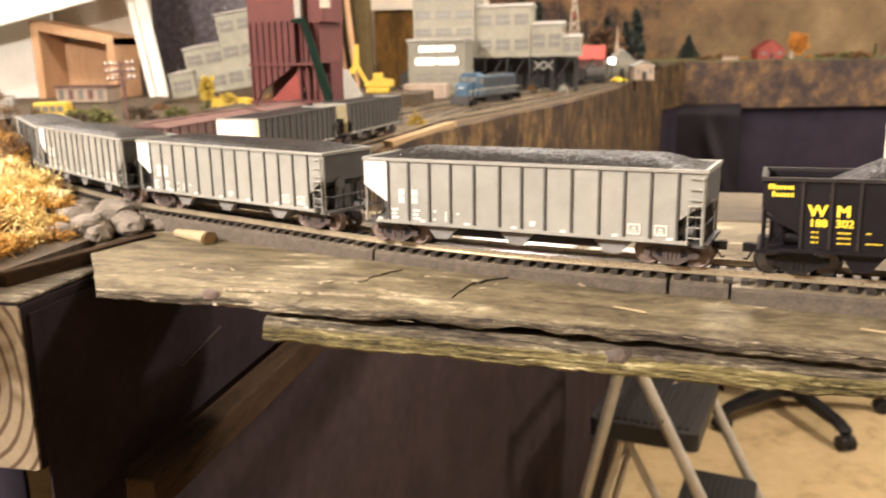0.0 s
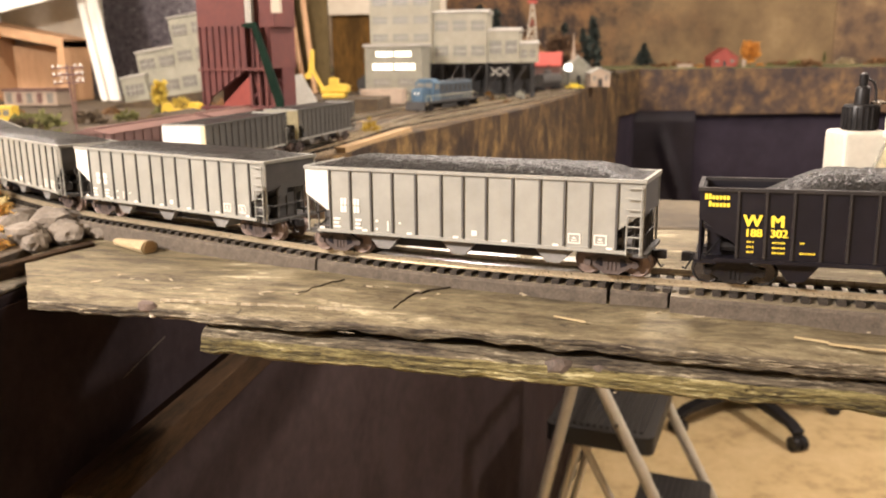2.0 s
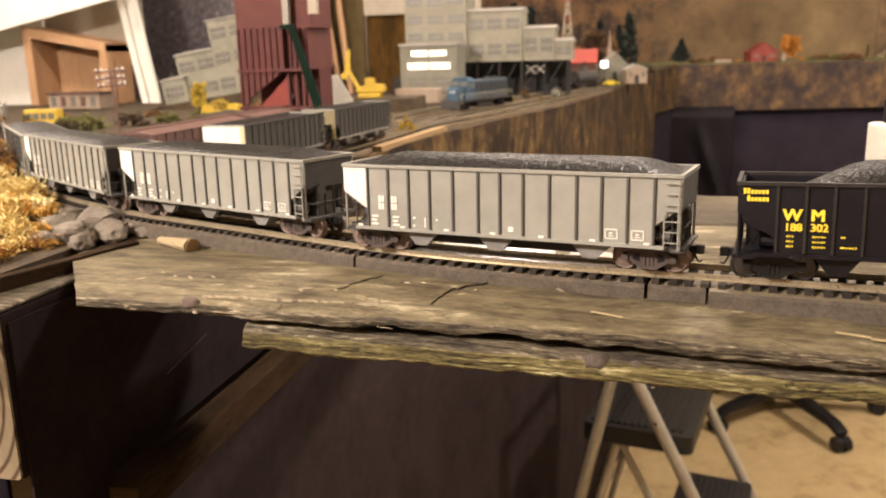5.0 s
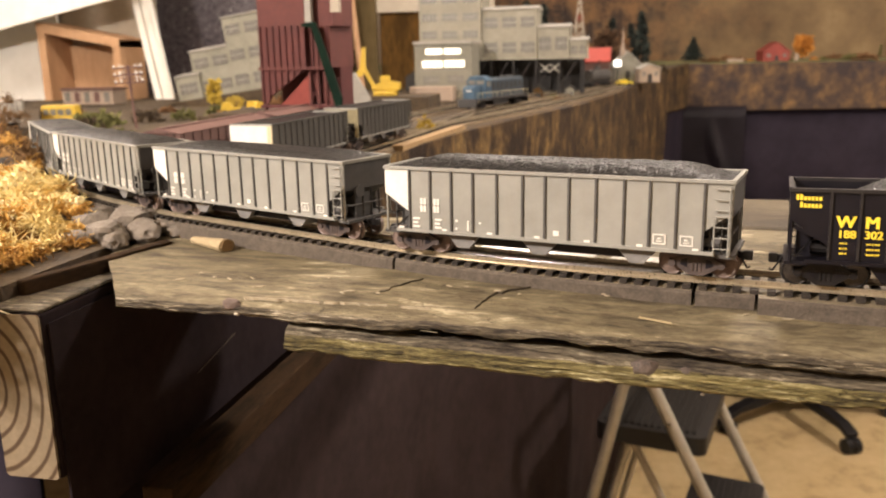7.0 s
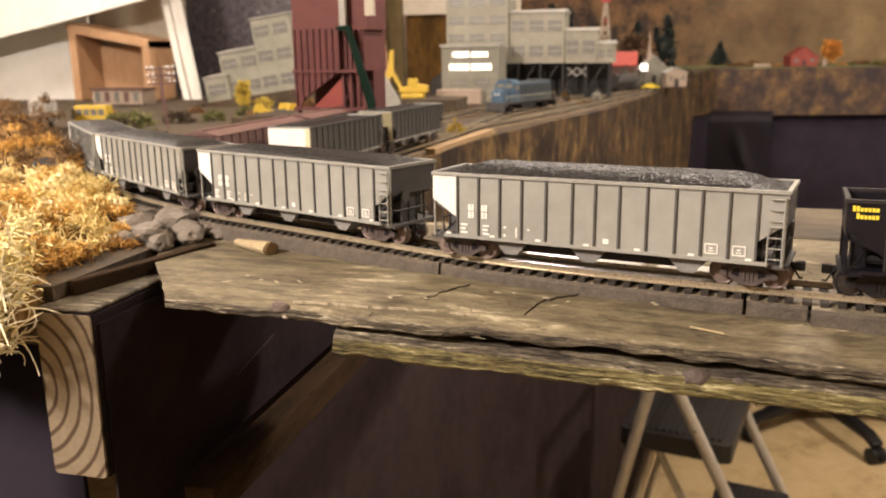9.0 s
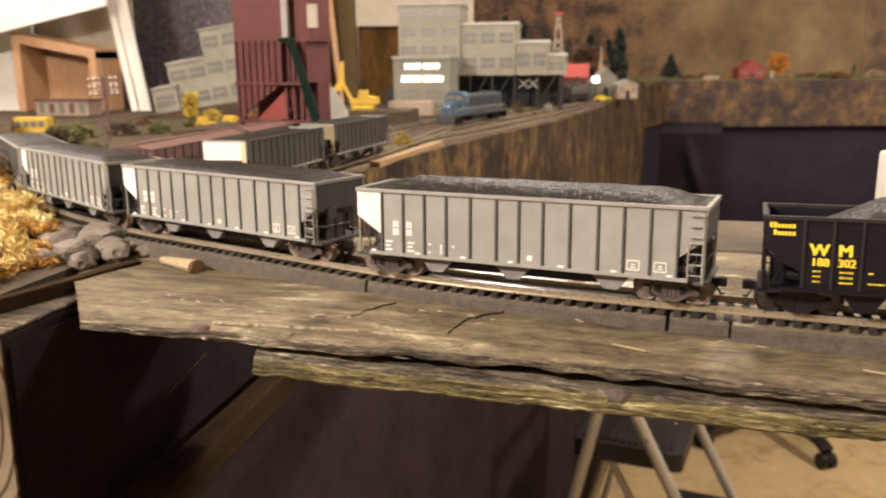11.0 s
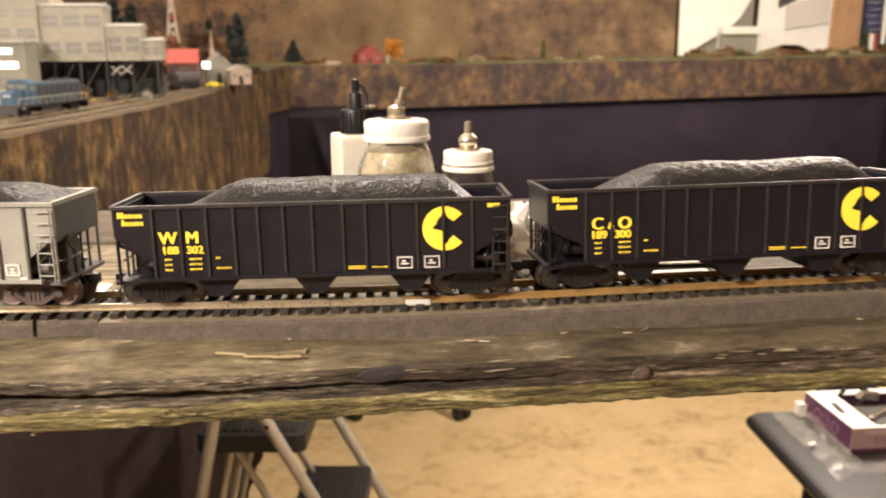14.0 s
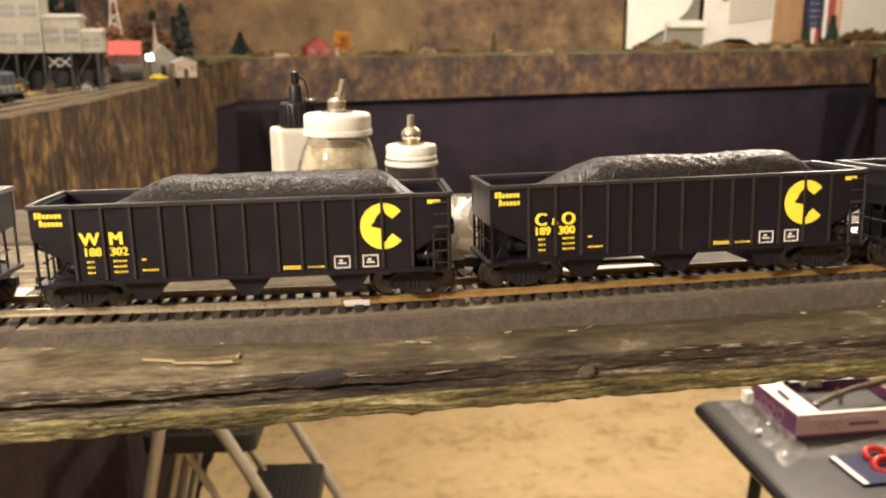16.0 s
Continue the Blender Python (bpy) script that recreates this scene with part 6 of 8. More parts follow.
def broad_tree(label, m, height, spread, material, seed, group=""):
    rnd = random.Random(seed)
    t = thing("tree", label, "model tree", m, group)
    bm = bmesh.new()
    rod(bm, (0, 0, 0), (0, 0, height * 0.55), height * 0.035, 7, height * 0.02)
    for k in range(5):
        a = k * 1.26
        rod(bm, (0, 0, height * (0.3 + 0.05 * k)), (spread * 0.6 * math.cos(a), spread * 0.6 * math.sin(a), height * (0.6 + 0.05 * k)), height * 0.016, 5, height * 0.006)
    part("trunk", bm, M_BARK, t)
    places = []
    for _ in range(170):
        v = Vector((rnd.gauss(0, 1), rnd.gauss(0, 1), rnd.gauss(0, 1))).normalized()
        r = rnd.uniform(0.55, 1.08) * (1 + 0.25 * noise.noise(v * 2.5 + Vector((seed, 0, 0))))
        places.append((Vector((v.x * spread * r, v.y * spread * r, height * 0.64 + v.z * height * 0.36 * r)), v))
    c = new("crown", mesh_of("crown", *leaf_cloud(places, height * 0.11, seed), material))
    c.parent = t
    return t


def conifer(label, m, height, spread, material, seed, group="", count=240):
    rnd = random.Random(seed)
    t = thing("conifer", label, "model tree", m, group)
    bm = bmesh.new()
    rod(bm, (0, 0, 0), (0, 0, height * 0.95), height * 0.03, 6, height * 0.006)
    part("trunk", bm, M_BARK, t)
    places = []
    for i in range(count):
        h = rnd.random() ** 0.8
        a = rnd.uniform(0, 6.283)
        r = spread * (1 - h) * rnd.uniform(0.35, 1.05)
        v = Vector((math.cos(a), math.sin(a), -0.35))
        places.append((Vector((r * v.x, r * v.y, height * (0.08 + 0.9 * h))), v))
    c = new("crown", mesh_of("crown", *leaf_cloud(places, height * 0.085, seed, -0.2), material))
    c.parent = t
    return t


def bush(label, place, size, material, seed, flat=0.6, group="bushes", n=90):
    rnd = random.Random(seed)
    places = []
    for _ in range(n):
        v = Vector((rnd.gauss(0, 1), rnd.gauss(0, 1), abs(rnd.gauss(0, 1)))).normalized()
        r = rnd.uniform(0.5, 1.05)
        places.append((Vector((v.x * size * r, v.y * size * r, v.z * size * flat * r - size * 0.05)), v))
    ob = new("bush", mesh_of("bush", *leaf_cloud(places, size * 0.26, seed), material))
    ob.location = place
    return tagged(ob, label, "model bush", group)


def stone(label, place, size, seed, squash=0.6, material=None, group="stones"):
    bm = bmesh.new()
    bmesh.ops.create_icosphere(bm, subdivisions=3, radius=1.0)
    for v in bm.verts:
        n = v.co.normalized()
        k = 1 + 0.35 * noise.noise(n * 1.7 + Vector((seed, 0, 0))) + 0.12 * noise.noise(n * 5 + Vector((0, seed, 0)))
        for cut in (Vector((0.6, -0.5, 0.6)), Vector((-0.7, -0.4, 0.5)), Vector((0.1, 0.2, 1))):
            k = min(k, 0.78 / max(0.2, n @ cut.normalized())) if n @ cut > 0 else k
        v.co = Vector((n.x * k * size, n.y * k * size * 0.8, n.z * k * size * squash))
    ob = solid("stone", bm, material or M_ROCK, label, "stone", group=group)
    ob.matrix_basis = pose(place[0], place[1], place[2] + size * squash * 0.55, 0, 0, seed * 77 % 360)
    return ob


# ---------------------------------------------------------------- scenery beside the curve
def moss_height(x, y):
    u = min(1, max(0, (-0.268 - x) / 0.10))
    front = min(1, max(0, (y - 0.262) / 0.03))
    return 1.256 + (0.026 + 0.022 * noise.noise(Vector((x * 13, y * 13, 3))) + 0.010 * noise.noise(Vector((x * 45, y * 45, 1)))) * (0.25 + 0.75 * u) * (0.45 + 0.55 * front) + 0.030 * max(0, min(1, (-0.42 - x) / 0.25))


def line_y(x):
    pts = sorted(LINE)
    for a, b in zip(pts, pts[1:]):
        if a[0] <= x <= b[0]:
            return a[1] + (b[1] - a[1]) * (x - a[0]) / (b[0] - a[0])
    return pts[0][1]


bm = bmesh.new()
grid = []
for i in range(61):
    x = -0.86 + 0.585 * i / 60
    row = []
    for j in range(41):
        y0, y1 = 0.262, max(0.30, line_y(x) - 0.034 - 0.03 * max(0, min(1, (x + 0.36) / 0.09)))
        y = y0 + (y1 - y0) * j / 40
        fade = min(1, (40 - j) / 9)
        row.append(bm.verts.new((x, y, 1.252 + (moss_height(x, y) - 1.258) * fade)))
    grid.append(row)
for a, b in zip(grid, grid[1:]):
    for j in range(40):
        bm.faces.new((a[j], b[j], b[j + 1], a[j + 1]))
ext = bmesh.ops.extrude_face_region(bm, geom=list(bm.faces))
for v in ext["geom"]:
    if isinstance(v, bmesh.types.BMVert):
        v.co.z = 1.245
M_MOSSBASE = surface("ochre_turf_mat", (0.16, 0.085, 0.02), (0.38, 0.21, 0.05), 60, 0.95, bump=1.0, depth=0.006, third=(0.5, 0.3, 0.09))
solid("scenery_mound", bm, M_MOSSBASE, "ochre turf mound beside the curved track", "mound", "structure")


def tangle(name, label, count, pick, material, length, radius, seed):
    """A tangle of thin curling strands as one mesh."""
    rnd = random.Random(seed)
    verts, faces = [], []
    for _ in range(count):
        x, y, z = pick(rnd)
        p = Vector((x, y, z))
        d = Vector((rnd.uniform(-1, 1), rnd.uniform(-1, 1), rnd.uniform(-0.1, 0.9))).normalized()
        n = 5
        r = radius * rnd.uniform(0.6, 1.4)
        ln = length * rnd.uniform(0.5, 1.4) / n
        ring0 = None
        spin = Vector((rnd.uniform(-1, 1), rnd.uniform(-1, 1), rnd.uniform(-1, 1))) * 0.75
        for k in range(n + 1):
            s = d.orthogonal().normalized()
            u = d.cross(s)
            rr = r * (1 - 0.6 * k / n)
            ring = [len(verts) + i for i in range(3)]
            verts += [p + (s * math.cos(a) + u * math.sin(a)) * rr for a in (0, 2.094, 4.189)]
            if ring0:
                for i in range(3):
                    j = (i + 1) % 3
                    faces.append((ring0[i], ring0[j], ring[j], ring[i]))
            ring0 = ring
            p = p + d * ln
            d = (d + spin * 0.6 + Vector((0, 0, -0.12))).normalized()
    ob = new(name, mesh_of(name, verts, faces, material))
    return tagged(ob, label, "dried moss", kind="stuff")


def on_mound(x0, x1, front=0.262, lift=0.0):
    def pick(rnd):
        while True:
            x = rnd.uniform(x0, x1)
            top = line_y(x) - 0.036 - 0.03 * max(0, min(1, (x + 0.36) / 0.09))
            if top > front:
                y = rnd.uniform(front, top)
                return x, y, moss_height(x, y) - 0.004 + lift
    return pick


M_MOSS1 = surface("orange_lichen", (0.22, 0.11, 0.025), (0.60, 0.34, 0.07), 30, 0.9, bump=0, third=(0.80, 0.58, 0.20), spread=(0.40, 0.54))
M_MOSS2 = surface("yellow_lichen", (0.52, 0.36, 0.10), (0.76, 0.62, 0.28), 35, 0.9, bump=0, third=(0.88, 0.80, 0.52), spread=(0.40, 0.55))
M_MOSS3 = surface("pale_dried_moss", (0.62, 0.52, 0.30), (0.85, 0.79, 0.60), 60, 0.9, bump=0)
# pale lichen made creamier: the strong light on it is in the colour
M_MOSS5 = surface("cream_lichen", (0.62, 0.50, 0.20), (0.84, 0.74, 0.42), 40, 0.9, bump=0, third=(0.90, 0.86, 0.64), spread=(0.40, 0.55))
M_MOSS4 = surface("brown_lichen", (0.07, 0.04, 0.018), (0.22, 0.12, 0.04), 30, 0.9, bump=0, third=(0.34, 0.20, 0.07))


def clumps(x0, x1, count, seed, size=0.009):
    """Strand roots gathered in small tufts over the mound."""
    rnd = random.Random(seed)
    root = on_mound(x0, x1)
    spots = [root(rnd) for _ in range(count)]

    def pick(r):
        x, y, z = spots[r.randrange(count)]
        v = Vector((r.gauss(0, 1), r.gauss(0, 1), abs(r.gauss(0, 1)))).normalized() * size * r.uniform(0.3, 1.0)
        return x + v.x, max(0.255, y + v.y), z + v.z * 0.9
    return pick


tangle("orange_moss", "tangled orange lichen beside the curved track", 9500, clumps(-0.60, -0.285, 170, 1), M_MOSS1, 0.0065, 0.00055, 3)
tangle("yellow_moss", "tangled yellow lichen on the scenery mound", 6500, clumps(-0.46, -0.287, 85, 2), M_MOSS2, 0.0075, 0.0006, 4)
tangle("brown_moss", "brown dried lichen along the far curve", 6500, clumps(-0.84, -0.40, 170, 3, 0.012), M_MOSS4, 0.009, 0.0007, 5)
tangle("pale_moss", "pale straw moss hanging over the bench edge", 700, lambda r: (r.uniform(-0.36, -0.272), r.uniform(0.248, 0.268), r.uniform(1.232, 1.276)), M_MOSS3, 0.022, 0.0006, 6)

# cream clumps added where strong light falls on the front lichen
tangle("lichen_clump", "pale lichen clumps with strong light painted in cream", 5200, clumps(-0.42, -0.287, 60, 9, 0.010), M_MOSS5, 0.0055, 0.0009, 12)
tangle("front_lichen", "pale lichen over the bench front, strong light painted in", 2600, lambda r: (r.uniform(-0.42, -0.276), r.uniform(0.250, 0.282), r.uniform(1.252, 1.290) - 0.010 * r.random()), M_MOSS5, 0.010, 0.0009, 14)

for i, (x, y, s) in enumerate(((-0.300, 0.405, 0.013), (-0.283, 0.392, 0.011), (-0.286, 0.418, 0.014), (-0.268, 0.405, 0.010), (-0.312, 0.424, 0.012), (-0.272, 0.382, 0.007), (-0.296, 0.380, 0.008), (-0.262, 0.424, 0.008), (-0.322, 0.440, 0.010), (-0.250, 0.415, 0.006), (-0.305, 0.393, 0.008))):
    stone("rough grey scenery stone beside the curved track", (x + 0.004, y - 0.008, 1.258), s * 1.2, i + 1.3, 0.72)
for i, (x, y, s) in enumerate(((-0.455, 0.545, 0.014), (-0.475, 0.560, 0.016), (-0.440, 0.525, 0.011), (-0.500, 0.585, 0.015), (-0.425, 0.512, 0.009), (-0.528, 0.610, 0.014))):
    stone("dark slate stone by the far curve", (x, y - 0.012, 1.266), s, i + 21.7, 0.7, M_GREYDK, "slate stones")

wedge = thing("wood_wedge", "dull tan split wood peg lying by the rail", "peg", pose(-0.211, 0.3795, PLANK + 0.0003, 0, 0, -33))
bm = bmesh.new()
rings = []
for k in range(9):
    x = -0.0195 + 0.0046 * k
    r = 0.0021 + 0.0019 * k / 8
    rings.append([bm.verts.new((x + 0.0006 * noise.noise(Vector((a, k, 3))), r * 1.25 * math.cos(a) * (1 + 0.12 * noise.noise(Vector((a * 2, k * 0.6, 1)))), max(0.0, r + r * math.sin(a) * (1 + 0.12 * noise.noise(Vector((a * 2, k * 0.6, 8))))))) for a in (0.524 * q for q in range(12))])
for a, b in zip(rings, rings[1:]):
    for q in range(12):
        bm.faces.new((a[q], a[(q + 1) % 12], b[(q + 1) % 12], b[q]))
bm.faces.new(rings[0][::-1])
bm.faces.new(rings[-1])
part("peg", bm, M_PEGWOOD, wedge)
bm = bmesh.new()
rod(bm, (0.0174, 0, 0.0040), (0.0179, 0, 0.0040), 0.0036, 12)
part("cut_end", bm, M_TIECARD, wedge, "darker tan cut end")
for x, y, l, a, g in ((0.1175, 0.2720, 0.012, -24, 0.3), (0.137, 0.2645, 0.010, -4, 0.3), (0.1440, 0.2690, 0.003, 70, 0.3), (0.03, 0.284, 0.014, -26, 0.3), (0.128, 0.2668, 0.012, -14, 0.5)):
    bm = bmesh.new()
    slab(bm, [(-l / 2, -0.0012 * g), (l / 2, -0.0004), (l / 2 * 0.9, 0.0006), (-l / 2, 0.0010 * g)], 0, 0.0006)
    solid("splinter", bm, M_SPLINT, "pale wood splinter on the old plank", "splinter", m=pose(x, y, PLANK + 0.0004 + crown_at(x, y - 0.2735 + 0.093 * x - 0.008, CROWN), 0, 0, a), group="splinters")


def knot(place, r, material, label, wide=1.5, deep=0.6):
    bm = bmesh.new()
    bmesh.ops.create_icosphere(bm, subdivisions=2, radius=1.0)
    for v in bm.verts:
        n = v.co.normalized()
        v.co = Vector((n.x * r * wide, n.y * r * deep, n.z * r)) * (1 + 0.3 * noise.noise(n * 2.2 + Vector(place) * 50))
    solid("knot", bm, material, label, "knot", m=pose(*place), kind="structure")


M_INK = surface("blue_black_stain", (0.012, 0.010, 0.013), (0.040, 0.033, 0.036), 200, 0.8, bump=0.2, depth=0.0005)
M_PINKKNOT = surface("dull_pink_knot", (0.075, 0.052, 0.042), (0.16, 0.12, 0.10), 200, 0.8, bump=0.3, depth=0.0005)
M_PITCH = surface("dark_resin_knot", (0.035, 0.025, 0.02), (0.12, 0.09, 0.07), 200, 0.75, bump=0.3, depth=0.0005)
for p, r in (((0.0428, 0.2720, 1.2405), 0.0040), ((0.0270, 0.2728, 1.2418), 0.0044), ((0.2671, 0.2480, 1.2463), 0.0024)):
    knot(p, r, M_PITCH, "dark resin knot in the plank's edge")
knot((0.172, 0.2575, 1.2510), 0.0030, M_INK, "blue-black ink stain on the plank's edge", 3.6, 0.35)
knot((-0.1535, 0.2890, 1.2548), 0.0030, M_PINKKNOT, "dull pinkish knot in the plank's edge")
knot((-0.1511, 0.2882, 1.2508), 0.0010, M_TANCARD, "spot of white paint on the plank's edge")
knot((0.0481, 0.2716, 1.2338), 0.0006, M_TANCARD, "small white drip under the plank's edge")


def slivers(name, label, count, material, seed):
    """Thin raised flakes lying along the grain of the old planks."""
    rnd = random.Random(seed)
    verts, faces = [], []
    for _ in range(count):
        x = rnd.uniform(-0.20, 0.55)
        front = rnd.random() < 0.6
        l, w = (rnd.uniform(0.002, 0.012), rnd.uniform(0.00008, 0.00022)) if front else (rnd.uniform(0.0012, 0.005), rnd.uniform(0.00008, 0.00018))
        k = len(verts)
        a = rnd.uniform(-0.10, 0.10) * (1 if front else 4)
        z = rnd.uniform(1.2505, 1.2548) if front else 0.0
        y = -0.0006 + max(0.0, z - 1.2515) ** 1.5 * 28 if front else rnd.uniform(0.009, 0.034)
        if not front:
            z = PLANK + 0.0007 + crown_at(x, y - 0.008, CROWN)
        for u, v in ((-0.5, -0.3), (0.1, -1), (0.5, 0.2), (0.0, 1), (-0.4, 0.5)):
            dx, dv = u * l, v * w + u * l * a
            verts.append(Vector((x + dx, y - 0.0006 - (0 if front else 0), z + dv)) if front else Vector((x + dx, y + dv * 2, z + 0.0004 * (v > 0))))
        faces.append((k, k + 1, k + 2, k + 3, k + 4))
    me = mesh_of(name, verts, faces, material)
    ob = new(name, me)
    ob.matrix_basis = pose(*ORIGIN, 0, 0, TURN_P)
    mod = ob.modifiers.new("thickness", "SOLIDIFY")
    mod.thickness = 0.00025
    tagged(ob, label, "wood flakes", kind="stuff")


slivers("pale_flake", "pale wood flakes lifting along the old plank", 130, M_FLAKE, 41)

M_CRACK = surface("dark_open_crack", (0.034, 0.026, 0.016), (0.075, 0.058, 0.037), 200, 0.9, bump=0.2, depth=0.0004)


def along_plank(name, label, way, width, material, seed):
    """A thin uneven sliver lying on the crowned top of the old plank."""
    pts = spline(way, 0.0012)
    bm = bmesh.new()
    rows = []
    for i, p in enumerate(pts):
        a, b = pts[max(0, i - 1)], pts[min(len(pts) - 1, i + 1)]
        d = (b - a).normalized()
        u = i / (len(pts) - 1)
        w = width * 0.36 * (0.15 + 0.85 * math.sin(3.14159 * u)) * (1 + 0.7 * noise.noise(Vector((i * 0.4, seed, 0))))
        off = 0.0014 * noise.noise(Vector((i * 0.35, seed, 5))) + 0.0006 * noise.noise(Vector((i * 0.9, seed, 8)))
        row = []
        for s in (-1, 1):
            q = Vector((p.x - d.y * (off + s * w / 2), p.y + d.x * (off + s * w / 2), 0))
            # depth of this place behind the plank's front edge
            back = q.y - ORIGIN[1] - q.x * math.tan(radians(TURN_P))
            z = PLANK + 0.0007 + crown_at(q.x, back - 0.008, CROWN)
            row += [bm.verts.new((q.x, q.y, z)), bm.verts.new((q.x, q.y, z - 0.0012))]
        rows.append(row)
    for a, b in zip(rows, rows[1:]):
        for k, j in ((0, 2), (2, 3), (3, 1), (1, 0)):
            bm.faces.new((a[k], b[k], b[j], a[j]))
    bm.faces.new([rows[0][k] for k in (0, 2, 3, 1)])
    bm.faces.new([rows[-1][k] for k in (1, 3, 2, 0)])
    solid(name, bm, material, label, name, kind="structure")


for i, (way, w) in enumerate((
        (((-0.043, 0.290), (-0.038, 0.302), (-0.026, 0.311), (-0.017, 0.316)), 0.0011),
        (((-0.089, 0.301), (-0.080, 0.311), (-0.072, 0.320)), 0.0008))):
    along_plank("crack", "dark open crack in the old plank", way, w, M_CRACK, i * 3.1)
# pale slivers paint in the highlight along the plank's flaking front edge
for i, way in enumerate((((-0.148, 0.2905), (-0.128, 0.2905), (-0.112, 0.2895)), ((-0.110, 0.2900), (-0.092, 0.2895), (-0.081, 0.2890)), ((-0.076, 0.2885), (-0.068, 0.2885), (-0.061, 0.2875)))):
    along_plank("flake", "pale flake edge with its highlight painted in", way, 0.0009, M_FLAKE, 20 + i * 2.3)

# white strips and paper on the plank behind the track; long strips imitate glare
for x0, x1 in ((-0.062, 0.002), (0.004, 0.064)):
    bm = bmesh.new()
    pts = [p for p in spline(LINE, 0.004) if x0 <= p.x <= x1]
    sweep(bm, pts, [(-0.0305, 0), (-0.0195, 0), (-0.0195, 0.0016), (-0.0305, 0.0016)], RAIL - 0.0046, rise)
    solid("white_strip", bm, M_STRIP, "white strip imitating the glare along the roadbed", "strip", group="white strips")
bm = bmesh.new()
sweep(bm, [p for p in spline(LINE, 0.004) if -0.066 <= p.x <= 0.036], [(-0.0074, 0), (0.0074, 0), (0.0074, 0.0005), (-0.0074, 0.0005)], RAIL - 0.0026, rise)
solid("white_strip", bm, M_STRIP, "white strip imitating the glare between the rails", "strip", group="white strips")
bm = bmesh.new()
slab(bm, [(0.292, 0.338), (0.342, 0.331), (0.362, 0.376), (0.300, 0.391)], PLANK + 0.0060, PLANK + 0.0068)
solid("paper_sheet", bm, M_WHITE, "white paper sheet lying on the plank", "paper")
bm = bmesh.new()
slab(bm, [(0.284, 0.3200), (0.332, 0.3165), (0.332, 0.3205), (0.285, 0.3245)], PLANK + 0.0060, PLANK + 0.0068)
solid("white_strip", bm, M_WHITE, "short white plastic strip behind the rails", "strip", group="white strips")
bm = bmesh.new()
bmesh.ops.create_icosphere(bm, subdivisions=3, radius=1.0)
for v in bm.verts:
    n = v.co.normalized()
    k = 1 + 0.55 * noise.noise(n * 2.1) + 0.3 * noise.noise(n * 5)
    v.co = Vector((n.x * 0.016 * k, n.y * 0.011 * k, n.z * 0.018 * k))
solid("crumpled_paper", bm, M_WHITE, "crumpled white paper lying behind the track", "paper", m=pose(0.240, 0.343, PLANK + 0.0215))

# ---------------------------------------------------------------- jars
def tube_path(bm, pts, r, n=8):
    """One round tube through points, capped at its ends."""
    pts = [Vector(p) for p in pts]
    rings, side = [], None
    for i, p in enumerate(pts):
        d = (pts[min(len(pts) - 1, i + 1)] - pts[max(0, i - 1)]).normalized()
        side = d.orthogonal() if side is None else side - d * side.dot(d)
        side.normalize()
        up = d.cross(side)
        rings.append([bm.verts.new(p + r * (math.cos(6.2832 * k / n) * side + math.sin(6.2832 * k / n) * up)) for k in range(n)])
    for a, b in zip(rings, rings[1:]):
        for k in range(n):
            bm.faces.new((a[k], a[(k + 1) % n], b[(k + 1) % n], b[k]))
    bm.faces.new(rings[0][::-1])
    bm.faces.new(rings[-1])


jar = thing("airbrush_jar", "clear glass jar with white lid and brass nozzle", "jar", pose(0.2035, 0.4267, PLANK + 0.0045))
bm = bmesh.new()
turned(bm, [(0.0215, 0), (0.0235, 0.001), (0.0240, 0.004), (0.0238, 0.026), (0.0215, 0.040), (0.0178, 0.0505), (0.0166, 0.0530), (0.0160, 0.0545), (0.0160, 0.0620), (0.0150, 0.0620), (0.0150, 0.0540), (0.0156, 0.0525), (0.0168, 0.0500), (0.0204, 0.0395), (0.0227, 0.026), (0.0229, 0.004), (0.020, 0.0025)], 44)
part("glass", bm, M_GLASS, jar, "clear flared glass body", smooth=True)
bm = bmesh.new()
turned(bm, [(0.0195, 0.003), (0.0225, 0.0045), (0.0224, 0.026), (0.0202, 0.0385), (0.0165, 0.0495), (0.001, 0.0502)], 36)
part("liquid", bm, M_LIQUID, jar, smooth=True)
bm = bmesh.new()
turned(bm, [(0.0172, 0.0550), (0.0181, 0.0553), (0.0183, 0.0566), (0.0181, 0.0578), (0.0174, 0.0582), (0.0176, 0.0588), (0.0177, 0.0640), (0.0173, 0.0655), (0.0160, 0.0664), (0.010, 0.0668), (0.001, 0.0667)], 40)
part("lid", bm, M_LID, jar, "white screw lid", smooth=True)
bm = bmesh.new()
turned(bm, [(0.0085, 0.0666), (0.0085, 0.0672), (0.0050, 0.0676), (0.0052, 0.0700), (0.0050, 0.0725), (0.0030, 0.0742)], 20)
tube_path(bm, [(0.0005, 0, 0.070), (0.0022, -0.0006, 0.0765)], 0.0030, 12)
tube_path(bm, [(0.0022, -0.0006, 0.0765), (0.0038, -0.001, 0.0835)], 0.0019, 10)
part("nozzle", bm, M_BRASS, jar, "brass siphon nozzle", smooth=True)

jar2 = thing("airbrush_jar", "small glass jar with white lid and brass nozzle", "jar", pose(0.2405, 0.4147, PLANK + 0.0045))
bm = bmesh.new()
turned(bm, [(0.013, 0), (0.0148, 0.001), (0.0150, 0.004), (0.0150, 0.034), (0.0135, 0.040), (0.0130, 0.044), (0.0120, 0.044), (0.0122, 0.040), (0.0140, 0.034), (0.0140, 0.004), (0.012, 0.002)], 32)
part("glass", bm, M_GLASS, jar2, "clear glass body", smooth=True)
bm = bmesh.new()
